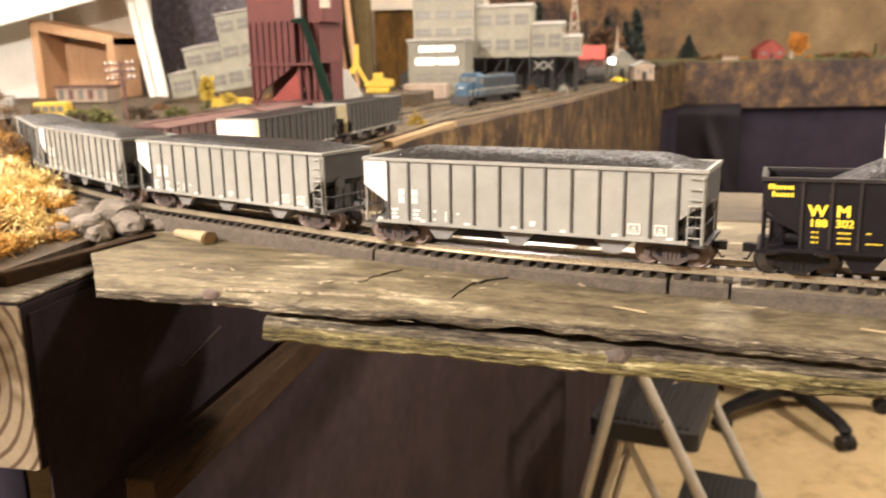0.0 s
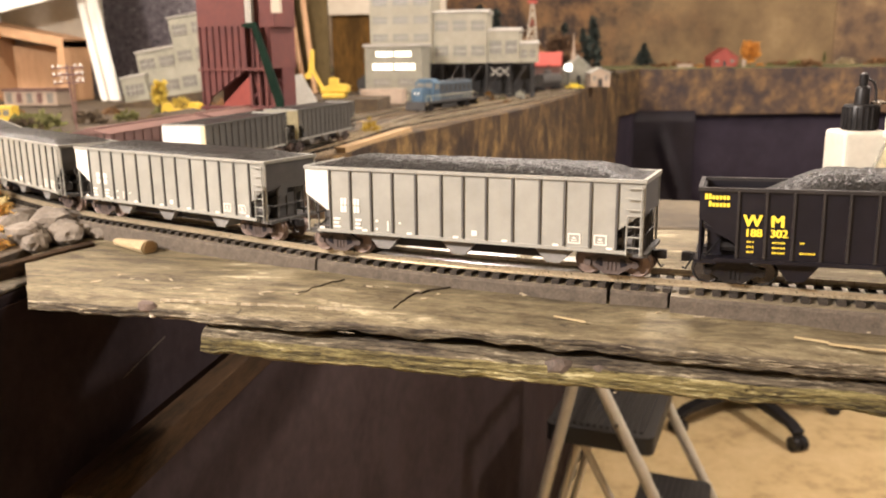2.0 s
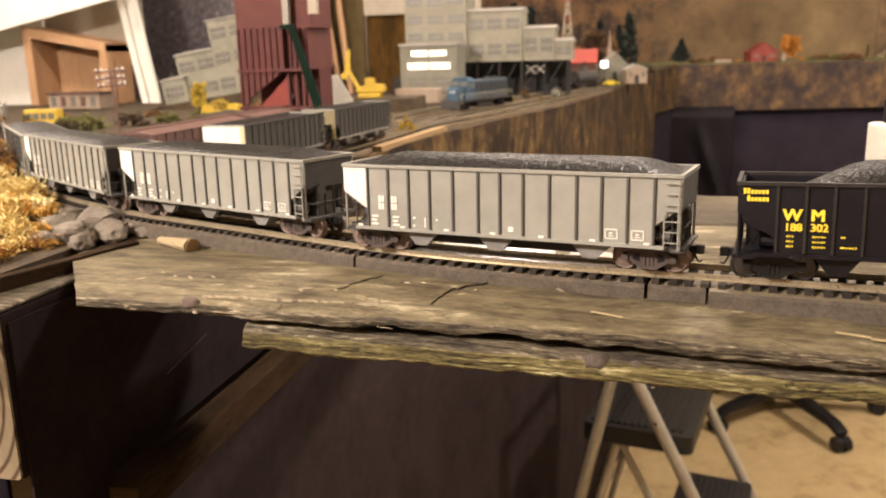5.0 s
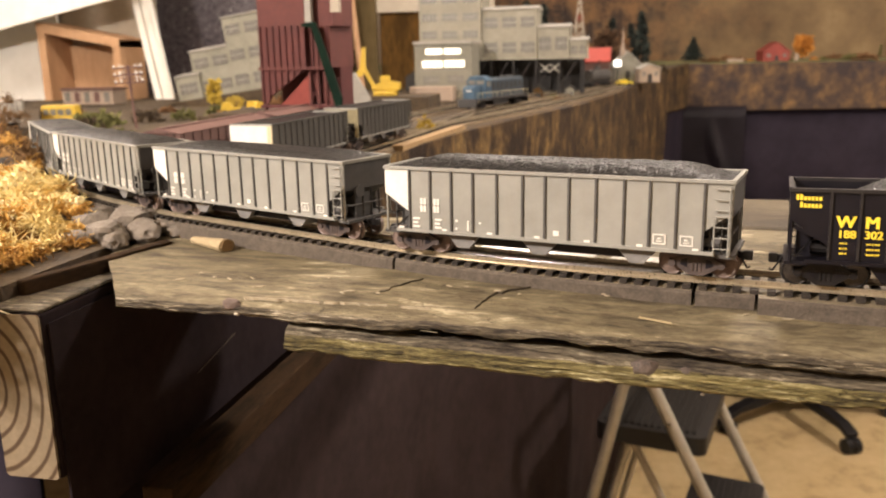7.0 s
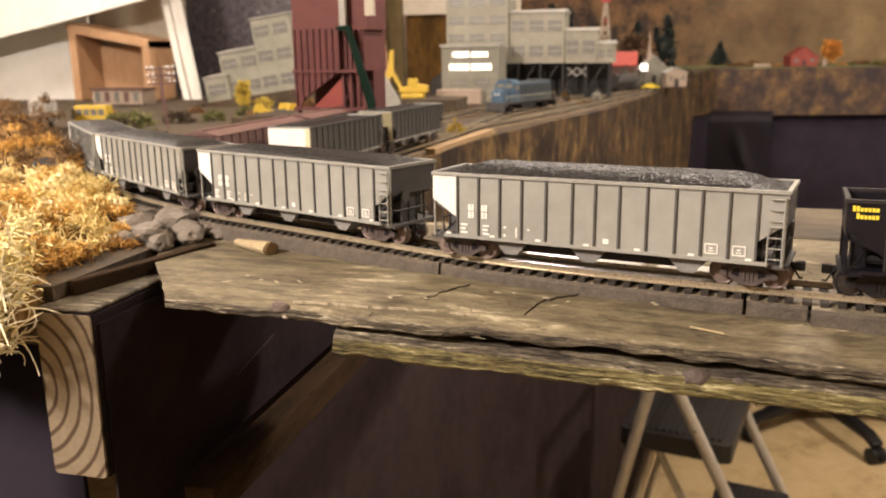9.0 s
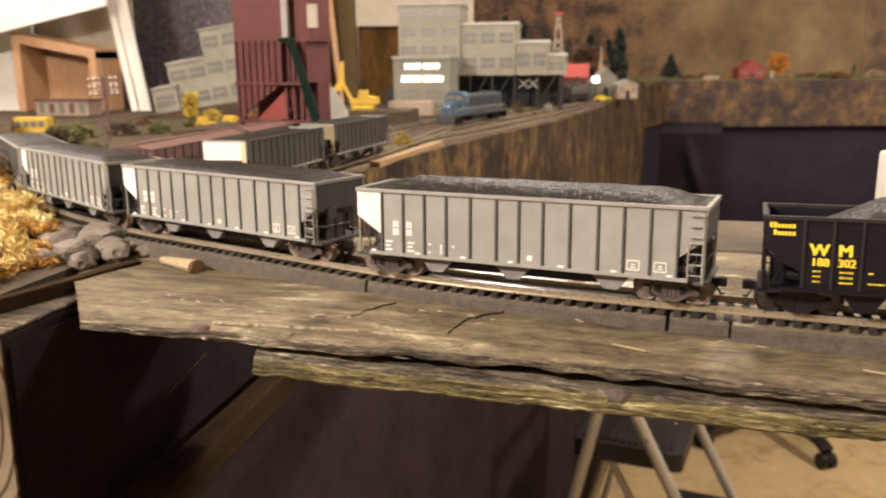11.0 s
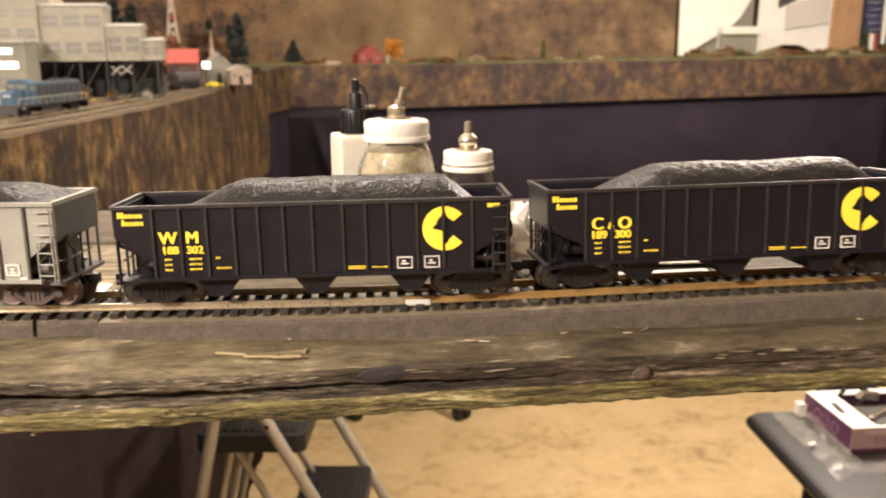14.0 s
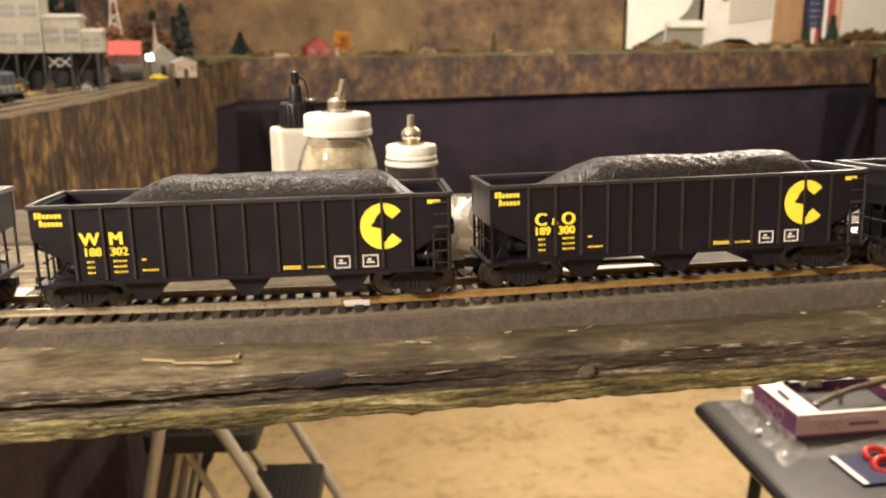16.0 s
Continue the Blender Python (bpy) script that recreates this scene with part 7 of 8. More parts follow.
turned(bm, [(0.0126, 0.0388), (0.0140, 0.0394), (0.0142, 0.0405), (0.0139, 0.0414), (0.0131, 0.0418), (0.0130, 0.0426), (0.0136, 0.0431), (0.0136, 0.0440), (0.0131, 0.0446), (0.0132, 0.0452), (0.0134, 0.0486), (0.0128, 0.0497), (0.001, 0.0502)], 36)
part("lid", bm, M_LID, jar2, "white screw lid", smooth=True)
bm = bmesh.new()
turned(bm, [(0.0070, 0.0502), (0.0070, 0.0508), (0.0034, 0.0513), (0.0048, 0.0528), (0.0054, 0.0548), (0.0050, 0.0568), (0.0034, 0.0584), (0.0022, 0.0592), (0.0021, 0.0650), (0.0005, 0.0654)], 20)
part("nozzle", bm, M_BRASS, jar2, "brass siphon nozzle", smooth=True)

bot = thing("dropper_bottle", "milky white square bottle with black dropper cap", "bottle", pose(0.1865, 0.4727, PLANK + 0.0045, 0, 0, 8))
bm = bmesh.new()
box(bm, -0.0135, 0.0135, -0.0135, 0.0135, 0, 0.0552)
soften(bm, 0.003, 3)
part("body", bm, M_MILK, bot)
bm = bmesh.new()
turned(bm, [(0.0090, 0.0550), (0.0092, 0.0554), (0.0092, 0.0682), (0.0086, 0.0692), (0.0040, 0.0694), (0.0037, 0.0780), (0.0033, 0.0790), (0.0021, 0.0796), (0.0024, 0.0830), (0.0022, 0.0860), (0.0010, 0.0868)], 26)
part("cap", bm, M_PLASTIC, bot, "black ribbed dropper cap", smooth=True)
for k in range(20):
    a = k * 0.314
    bm = bmesh.new()
    rod(bm, (0.0092 * math.cos(a), 0.0092 * math.sin(a), 0.0557), (0.0092 * math.cos(a), 0.0092 * math.sin(a), 0.0680), 0.0007, 5)
    part("cap_rib", bm, M_PLASTIC, bot)
bm = bmesh.new()
turned(bm, [(0.0042, 0.0668), (0.0042, 0.0680), (0.0020, 0.0690)], 12, (0.008, -0.003, 0.0028))
part("cap_tip", bm, M_STEEL, bot, "small chrome tip", smooth=True)
bm = bmesh.new()
tube_path(bm, [(0.0020, -0.001, 0.0835), (0.0050, -0.002, 0.0815), (0.0062, -0.0025, 0.0770), (0.0064, -0.003, 0.0705)], 0.0007, 8)
part("cap_strap", bm, M_PLASTIC, bot)


# ---------------------------------------------------------------- village at the far corner
def gabled(name, label, m, w, d, h, rise, wall, roof, category="model building"):
    b = thing(name, label, category, m)
    bm = bmesh.new()
    slab(bm, [(-w / 2, 0), (w / 2, 0), (w / 2, h), (0, h + rise), (-w / 2, h)], -d / 2, d / 2, "y")
    part("wall_block", bm, wall, b)
    for s in (-1, 1):
        bm = bmesh.new()
        slab(bm, [(s * (w / 2 + 0.003), h - 0.002), (0, h + rise + 0.001), (0, h + rise + 0.004), (s * (w / 2 + 0.004), h + 0.001)], -d / 2 - 0.003, d / 2 + 0.003, "y")
        part("roof_slope", bm, roof, b)
    bm = bmesh.new()
    box(bm, -0.006, 0.006, -d / 2 - 0.0008, -d / 2 + 0.0004, 0, h * 0.62)
    part("door", bm, M_DARK, b)
    for x in (-w * 0.3, w * 0.3):
        bm = bmesh.new()
        box(bm, x - w * 0.08, x + w * 0.08, -d / 2 - 0.0007, -d / 2 + 0.0004, h * 0.45, h * 0.8)
        part("window", bm, M_PANE, b)
    return b


def left_z(y):
    return GROUND - 0.002 + max(0.0, y - 2.2) * 0.045


gabled("engine_shed", "small engine shed with bright red sheet roof", pose(-0.083, 2.42, left_z(2.42), 0, 0, 90), 0.085, 0.078, 0.062, 0.034, M_BOXRED, M_ROOFRED)
tank = thing("tank_car", "dark grey tank car in front of the shed", "model train car", pose(-0.072, 2.27, RAIL, 0, 0, 62))
bm = bmesh.new()
rod(bm, (-0.05, 0, 0.028), (0.05, 0, 0.028), 0.0165, 18)
part("tank", bm, M_GREYDK, tank, smooth=False)
bm = bmesh.new()
turned(bm, [(0.008, 0.043), (0.008, 0.052), (0.002, 0.054)], 12)
part("dome", bm, M_GREYDK, tank)
bm = bmesh.new()
box(bm, -0.06, 0.06, -0.008, 0.008, 0.009, 0.013)
part("frame", bm, M_DARK, tank)
for e in (-1, 1):
    truck(tank, e * 0.042, M_TRUCKBK)
sgn = thing("lit_sign", "small brightly lit white sign on a post", "sign", pose(-0.022, 2.40, left_z(2.4)))
bm = bmesh.new()
rod(bm, (0, 0.002, 0), (0, 0.002, 0.05), 0.0016, 6)
part("post", bm, M_DARK, sgn)
bm = bmesh.new()
box(bm, -0.010, 0.010, -0.002, 0.001, 0.048, 0.066)
part("panel", bm, glowing("sign_glow", (1.0, 0.97, 0.88), 2.5), sgn, "glowing white panel")
auto = thing("toy_car", "bright yellow toy car by the track", "toy car", pose(-0.002, 2.36, left_z(2.36), 0, 0, 8))
bm = bmesh.new()
slab(bm, [(-0.023, 0.004), (0.023, 0.004), (0.023, 0.009), (0.012, 0.010), (0.007, 0.0155), (-0.010, 0.0155), (-0.016, 0.010), (-0.023, 0.009)], -0.009, 0.009, "y")
part("body", bm, M_YELLOW, auto)
for x in (-0.014, 0.014):
    for y in (-0.0085, 0.0085):
        bm = bmesh.new()
        rod(bm, (x, y - 0.001, 0.0038), (x, y + 0.001, 0.0038), 0.0038, 10)
        part("wheel", bm, M_DARK, auto)
ch = gabled("chapel", "grey chapel with a steep roof and thin spire", pose(0.000, 2.52, left_z(2.52), 0, 0, 12), 0.075, 0.06, 0.045, 0.036, M_MILL2, M_ROOF)
bm = bmesh.new()
turned(bm, [(0.0075, 0.060), (0.0075, 0.092), (0.0045, 0.094), (0.0006, 0.150)], 8, (-0.014, -0.018, 0))
part("spire", bm, M_PINK, ch, "thin tan spire")
gabled("cottage", "pale pinkish cottage by the bench corner", pose(0.062, 2.45, left_z(2.45), 0, 0, 15), 0.058, 0.05, 0.038, 0.012, M_PINK, M_ROOF)


def lattice_tower(m, height, foot):
    t = thing("radio_tower", "white and red lattice radio tower", "model tower", m)
    n = 9
    cor = ((-1, -1), (1, -1), (1, 1), (-1, 1))
    for c in cor:
        bm = bmesh.new()
        rod(bm, (c[0] * foot, c[1] * foot, 0), (c[0] * foot * 0.15, c[1] * foot * 0.15, height), 0.0018, 5)
        part("leg", bm, M_TANCARD, t)
    for k in range(n):
        z0, z1 = height * k / n, height * (k + 1) / n
        f0, f1 = foot * (1 - 0.85 * k / n), foot * (1 - 0.85 * (k + 1) / n)
        bm = bmesh.new()
        for a, b in zip(cor, cor[1:] + cor[:1]):
            rod(bm, (a[0] * f0, a[1] * f0, z0), (b[0] * f1, b[1] * f1, z1), 0.0014, 4)
            rod(bm, (b[0] * f0, b[1] * f0, z0), (a[0] * f1, a[1] * f1, z1), 0.0014, 4)
        part("bracing", bm, M_TANCARD if k % 3 else M_CHUTE, t)
    bm = bmesh.new()
    box(bm, -foot * 0.6, foot * 0.6, -foot * 0.6, foot * 0.6, height, height + 0.008)
    part("lamp_deck", bm, M_ROOFRED, t)
    return t


lattice_tower(pose(-0.172, 3.10, left_z(3.1)), 0.245, 0.028)
for x, y, h, s in ((0.048, 3.12, 0.185, 1), (0.010, 3.35, 0.15, 2), (-0.06, 3.30, 0.17, 3), (-0.30, 3.05, 0.22, 4), (-0.37, 3.15, 0.24, 5)):
    conifer("dark green model pine by the bench corner", pose(x, y, left_z(min(y, 3.25))), h, h * 0.20, M_LEAFDK, 40 + s, "corner pines")
for i in range(16):
    rnd = random.Random(900 + i)
    x, y = rnd.uniform(-0.55, -0.02), rnd.uniform(2.75, 3.25)
    broad_tree("russet autumn model tree on the hillside", pose(x, y, left_z(y)), rnd.uniform(0.07, 0.15), rnd.uniform(0.03, 0.055), M_LEAFBR if i % 3 else M_LEAFRUST, 300 + i, "hillside trees")
for i in range(14):
    rnd = random.Random(70 + i)
    bush("low brown scrub behind the village", (rnd.uniform(-0.45, 0.16), rnd.uniform(2.5, 3.2), left_z(2.9)), rnd.uniform(0.018, 0.035), M_LEAFBR if i % 2 else M_GROUND, 80 + i, 0.7, "village scrub")

# clutter under the breaker: crossing sign, small lit huts and timber
cs = thing("lattice_fence", "small white crossed lattice panel on dark posts under the breaker", "fence", pose(-0.163, 1.885, GROUND - 0.002))
for x in (-0.021, 0.0, 0.021):
    bm = bmesh.new()
    rod(bm, (x, 0, 0), (x, 0, 0.076), 0.0009, 6)
    part("post", bm, M_DARK, cs)
for x in (-0.0105, 0.0105):
    for a in (-42, 42):
        bm = bmesh.new()
        box(bm, -0.0135, 0.0135, -0.0018, -0.0008, -0.0013, 0.0013)
        part("lath", bm, M_ROOF, cs).matrix_basis = pose(x, -0.0005, 0.066, 0, a, 0)
for x, y, s, mt, lb in ((-0.34, 1.86, 0.013, M_REDDK, "small red hut under the breaker"), (-0.29, 1.87, 0.012, M_REDDK, "small dark red hut under the breaker"), (-0.24, 1.86, 0.014, M_BOARD, "small brown hut under the breaker"), (-0.118, 1.90, 0.010, M_MILL, "small white hut beside the track"), (-0.19, 1.90, 0.010, M_BOARD, "small brown hut under the breaker")):
    gabled("hut", lb, pose(x, y, GROUND - 0.003), s * 2, s * 2, s * 1.8, s * 0.7, mt, M_DARK)
for i in range(12):
    rnd = random.Random(i + 11)
    bush("dry trackside weed by the bench track", (rnd.uniform(-0.42, -0.12), rnd.uniform(1.72, 1.86), GROUND - 0.002), rnd.uniform(0.008, 0.016), (M_LEAFGR, M_LEAFBR, M_LEAFYE)[i % 3], 500 + i, 0.7, "trackside weeds", 40)
bm = bmesh.new()
slab(bm, [(-0.238, 0.845), (-0.224, 0.84), (-0.205, 1.10), (-0.219, 1.10)], GROUND - 0.006, GROUND + 0.003)
solid("trackside_timber", bm, M_TIECARD, "tan timber edging beside the bench track", "timber", "structure")
cs2 = bush("yellow flowering bush by the rear hopper", (-0.245, 1.03, GROUND), 0.012, M_LEAFYE, 8, 1.6)

# yellow machines and poles behind the curve
for i, (x, y, a) in enumerate(((-0.470, 0.93, 20), (-0.445, 0.95, -15), (-0.425, 0.93, 40))):
    t = thing("toy_loader", "tiny yellow toy loader behind the box cars", "toy vehicle", pose(x, y, 1.2935, 0, 0, a), "toy loaders")
    bm = bmesh.new()
    slab(bm, [(-0.012, 0.003), (0.012, 0.003), (0.012, 0.008), (0.002, 0.009), (0.0, 0.015), (-0.010, 0.015), (-0.012, 0.008)], -0.005, 0.005, "y")
    part("body", bm, M_CRANE, t)
    bm = bmesh.new()
    for wx in (-0.008, 0.008):
        rod(bm, (wx, -0.006, 0.003), (wx, 0.006, 0.003), 0.003, 10)
    part("wheels", bm, M_DARK, t)
bm = bmesh.new()
slab(bm, [(-0.50, 0.90), (-0.405, 0.90), (-0.405, 0.98), (-0.50, 0.98)], 1.255, 1.2932)
solid("loader_bank", bm, M_GROUND, "dark earth bank behind the box cars", "ground", "structure")
bus = thing("toy_bus", "yellow toy bus beyond the coal train", "toy vehicle", pose(-0.872, 1.14, GROUND - 0.002, 0, 0, 8) @ Matrix.Scale(0.86, 4))
bm = bmesh.new()
box(bm, -0.032, 0.032, -0.013, 0.013, 0.006, 0.040)
soften(bm, 0.003, 2)
part("body", bm, M_CRANE, bus)
for k in range(4):
    bm = bmesh.new()
    box(bm, -0.028 + 0.0145 * k, -0.017 + 0.0145 * k, -0.0137, -0.0128, 0.022, 0.033)
    part("window", bm, M_PANE, bus)
for x in (-0.020, 0.020):
    bm = bmesh.new()
    rod(bm, (x, -0.0135, 0.007), (x, 0.0135, 0.007), 0.007, 12)
    part("wheel_pair", bm, M_DARK, bus)

row = thing("row_house", "low pinkish brick row house with a red roof edge", "model building", pose(-1.256, 1.75, GROUND - 0.002, 0, 0, -4))
bm = bmesh.new()
box(bm, -0.072, 0.072, 0, 0.05, 0, 0.034)
part("wall_block", bm, M_PINK, row)
bm = bmesh.new()
box(bm, -0.075, 0.075, -0.003, 0.053, 0.034, 0.039)
part("roof", bm, M_BOXRED, row)
for k in range(5):
    bm = bmesh.new()
    box(bm, -0.064 + 0.028 * k, -0.050 + 0.028 * k, -0.0008, 0.0006, 0.006, 0.029)
    part("shop_window", bm, M_BOXRED if k % 2 else M_PANE, row)


def pole(m, h):
    p = thing("telegraph_pole", "brown telegraph pole with pale glass insulators", "model pole", m, "telegraph poles")
    bm = bmesh.new()
    rod(bm, (0, 0, 0), (0, 0, h), 0.0018, 6)
    part("mast", bm, M_BOXRED, p)
    for k in range(3):
        bm = bmesh.new()
        box(bm, -0.022, 0.022, -0.0012, 0.0012, h - 0.006 - 0.011 * k, h - 0.0035 - 0.011 * k)
        part("crossarm", bm, M_BOXRED, p)
        for x in (-0.020, -0.012, 0.012, 0.020):
            bm = bmesh.new()
            turned(bm, [(0.0012, 0), (0.0018, 0.002), (0.0006, 0.0038)], 8, (x, 0, h - 0.0035 - 0.011 * k))
            part("insulator", bm, M_WHITE, p)
    return p


pole(pose(-0.718, 1.106, GROUND - 0.002, 0, -3, 15), 0.096)
pole(pose(-0.975, 1.50, GROUND - 0.002, 0, 0, 15), 0.092)
for i in range(26):
    rnd = random.Random(i + 130)
    x, y = rnd.uniform(-1.05, -0.50), rnd.uniform(0.85, 1.65)
    if y > 1.25 - (x + 0.5) * 0.9 or i < 14:
        y = max(y, 0.25 - x * 1.05)
        bush("olive and russet scrub behind the curve", (x, y, GROUND - 0.002), rnd.uniform(0.014, 0.03), (M_LEAFGR, M_LEAFBR, M_LEAFGR, M_GROUND)[i % 4], 700 + i, 0.7, "curve scrub", 70)
broad_tree("slim yellow model tree by the washery", pose(-0.765, 1.45, GROUND), 0.058, 0.009, M_LEAFYE, 61)
broad_tree("low yellow model tree by the washery", pose(-0.735, 1.47, GROUND), 0.026, 0.018, M_LEAFYE, 62)

# ---------------------------------------------------------------- far bench
FARZ = 1.309
conifer("dark conical model tree on the far bench", pose(0.250, 3.43, FARZ), 0.092, 0.046, M_LEAFDK, 21, "", 700)
gabled("barn", "small red model barn on the green far bench", pose(0.548, 3.45, FARZ, 0, 0, 10), 0.10, 0.085, 0.034, 0.034, M_CHUTE, M_CHUTE)
broad_tree("orange autumn model tree beside the barn", pose(0.655, 3.45, FARZ), 0.092, 0.030, M_LEAFOR, 22)
for i, (x, s, mt) in enumerate(((0.33, 0.020, M_LEAFBR), (0.38, 0.028, M_LEAFBR), (0.43, 0.022, M_LEAFBR), (0.70, 0.014, M_LEAFOR), (0.735, 0.015, M_LEAFGR), (0.30, 0.016, M_LEAFBR), (0.47, 0.012, M_LEAFOR))):
    bush("small autumn bush on the far bench", (x, 3.47, FARZ), s, mt, 230 + i, 0.8, "far bushes", 60)
bm = bmesh.new()
box(bm, 0.375, 0.435, 3.40, 3.404, FARZ, FARZ + 0.012)
solid("fence", bm, M_PINK, "short pale fence on the far bench", "fence")
bm = bmesh.new()
box(bm, 0.618, 0.630, 3.39, 3.40, FARZ - 0.001, FARZ + 0.028)
solid("milestone", bm, M_PINK, "pale post beside the orange tree", "post")
for i in range(40):
    rnd = random.Random(i + 1000)
    x = rnd.uniform(0.75, 4.4)
    bush("tan dry grass tuft along the far bench", (x, rnd.uniform(3.36, 3.75), FARZ + 0.006 * (x - 0.8)), rnd.uniform(0.018, 0.045), (M_LEAFDRY, M_SPLINT, M_LEAFGR, M_LEAFBR)[i % 4], 1000 + i, 0.5, "grass tufts", 60)
for x, h in ((1.02, 0.05), (1.42, 0.09), (1.60, 0.04)):
    conifer("small green model pine on the far bench", pose(x, 3.80, FARZ + 0.003), h, h * 0.16, M_LEAFGR, int(x * 100), "far pines")

# torn white cards, shed, flag and posts at the far end
def card(label, outline, y, material, name="white_card_hill"):
    bm = bmesh.new()
    slab(bm, outline, y, y + 0.008, "y")
    return solid(name, bm, material, label, "card", "structure")


card("white torn card with a curved edge behind the far bench", [(2.168, 1.322), (2.160, 1.95), (2.66, 1.95), (2.565, 1.62), (2.50, 1.51), (2.42, 1.435), (2.34, 1.40), (2.26, 1.355), (2.20, 1.322)], 3.915, M_CARD)
card("grey card sheet behind the white one", [(2.20, 1.315), (2.20, 1.95), (2.60, 1.95), (2.59, 1.315)], 3.955, M_GREYCARD, "grey_card_hill")
card("bright white torn card sheet behind the far bench", [(2.586, 1.335), (2.60, 1.95), (3.005, 1.95), (3.000, 1.36), (2.955, 1.325), (2.90, 1.340), (2.84, 1.368), (2.74, 1.372), (2.66, 1.350)], 3.900, M_CARD)
card("grey newsprint sheet pinned on the white card", [(2.735, 1.445), (2.735, 1.565), (2.985, 1.625), (2.985, 1.475)], 3.890, M_NEWSPRINT, "newsprint_sheet")
card("dark grey printed patch on the white card", [(2.690, 1.555), (2.695, 1.95), (2.785, 1.95), (2.782, 1.590)], 3.885, M_GREYDK, "printed_patch")

shed = thing("grey_shed", "low grey shed with a white roof before the cards", "model building", pose(2.46, 3.86, 1.318))
bm = bmesh.new()
slab(bm, [(-0.165, 0.0), (0.102, 0.0), (0.102, 0.105), (-0.085, 0.105)], -0.02, 0.02, "y")
part("wall_block", bm, M_GREYCARD, shed)
bm = bmesh.new()
box(bm, -0.100, 0.112, -0.030, 0.026, 0.1052, 0.142)
soften(bm, 0.004, 1)
part("roof", bm, M_CARD, shed, "white flat roof")
bm = bmesh.new()
box(bm, -0.090, 0.104, -0.024, -0.0205, 0.092, 0.104)
part("eaves_board", bm, M_LEAFGR, shed)
for x in (-0.125, 0.095):
    bm = bmesh.new()
    rod(bm, (x, -0.026, 0.0), (x, -0.026, 0.104), 0.003, 6)
    part("post", bm, M_CARD, shed)

for x0, x1, y, mt, lb in ((3.006, 3.034, 3.918, M_PINEPOST, "pale orange wooden strip behind the far bench"), (3.036, 3.205, 3.926, M_PLY, "orange-brown wooden post behind the far bench")):
    bm = bmesh.new()
    box(bm, x0, x1, y, y + 0.018, 1.30, 2.1)
    soften(bm, 0.003, 1)
    solid("orange_post", bm, mt, lb, "post", "structure")

fl = thing("cloth_flag", "furled red, white and blue striped cloth flag", "flag", pose(3.205, 3.90, 1.31))


def hanging(x, w, z0, material, fold, z1=0.78):
    """A narrow upright strip of cloth with soft folds."""
    bm = bmesh.new()
    rows = [[bm.verts.new((x + w * k / 8 + 0.004 * (z - 0.4) * math.sin(k), 0.007 * math.sin(k * fold), z)) for k in range(9)] for z in (z0, z0 + (z1 - z0) * 0.35, z0 + (z1 - z0) * 0.7, z1)]
    for a, b in zip(rows, rows[1:]):
        for k in range(8):
            bm.faces.new((a[k], a[k + 1], b[k + 1], b[k]))
    ext = bmesh.ops.extrude_face_region(bm, geom=list(bm.faces))
    for v in ext["geom"]:
        if isinstance(v, bmesh.types.BMVert):
            v.co.y += 0.004
    return part("stripe", bm, material, fl)


hanging(-0.010, 0.112, 0.115, M_NAVY, 0.9)
hanging(0.008, 0.026, 0.03, M_ROOFRED, 0.7, 0.113)
hanging(0.036, 0.024, 0.03, M_WHITE, 0.7, 0.113)
hanging(0.062, 0.022, 0.03, M_ROOFRED, 0.7, 0.113)
hanging(0.108, 0.022, 0.06, M_WHITE, 0.8)
hanging(0.132, 0.040, 0.06, M_ROOFRED, 0.8)
hanging(0.174, 0.042, 0.06, M_PINEPOST, 0.8)
bm = bmesh.new()
for r in range(9):
    for c in range(4):
        x, z = 0.004 + 0.025 * c + (0.012 if r % 2 else 0.0), 0.135 + 0.034 * r
        for a in range(0, 360, 72):
            p, q = radians(a + 90), radians(a + 126)
            v = [bm.verts.new((x + 0.0052 * k * math.cos(b), -0.0105 + dy, z + 0.0052 * k * math.sin(b))) for dy in (0, 0.002) for k, b in ((0, 0), (0.45, radians(a + 54)), (1, p), (0.45, q))]
            bm.faces.new(v[:4])
            bm.faces.new(v[4:][::-1])
tagged(part("white_stars", bm, M_WHITE, fl), kind="stuff")
card("cream card screen behind the far bench", [(3.425, 1.31), (3.425, 2.1), (4.9, 2.1), (4.9, 1.31)], 3.93, M_CARD, "cream_screen")
bm = bmesh.new()
box(bm, 3.44, 4.6, 3.80, 3.83, 1.322, 1.352)
soften(bm, 0.006, 2)
solid("road_bank", bm, M_TANCARD, "pale tan road bank before the cream card", "bank", "structure")
for x, y, h in ((3.165, 3.84, 0.125), (3.325, 3.84, 0.165)):
    conifer("dark green model pine before the striped flag", pose(x, y, 1.318), h, h * 0.22, M_LEAFPINE, int(x * 100), "flag pines", 420)
for i in range(9):
    bush("russet scrub before the cream card", (3.45 + 0.062 * i, 3.86 + 0.012 * (i % 2), 1.352), 0.046 + 0.012 * (i % 3), M_LEAFBR, 3000 + i, 0.8, "far scrub", 110)
for i in range(22):
    rnd = random.Random(3100 + i)
    x = 2.18 + 0.052 * i
    bush("brown and olive weeds before the white card", (x, rnd.uniform(3.70, 3.82), 1.318), rnd.uniform(0.022, 0.050), (M_LEAFBR, M_LEAFGR, M_LEAFDRY)[i % 3], 3100 + i, 0.75, "card weeds", 80)

# ---------------------------------------------------------------- step stool
st = thing("step_stool", "folding step stool with ribbed black treads and silver tubes", "step stool", pose(0.071, 1.4175, 0, 0, 0, -12.5))


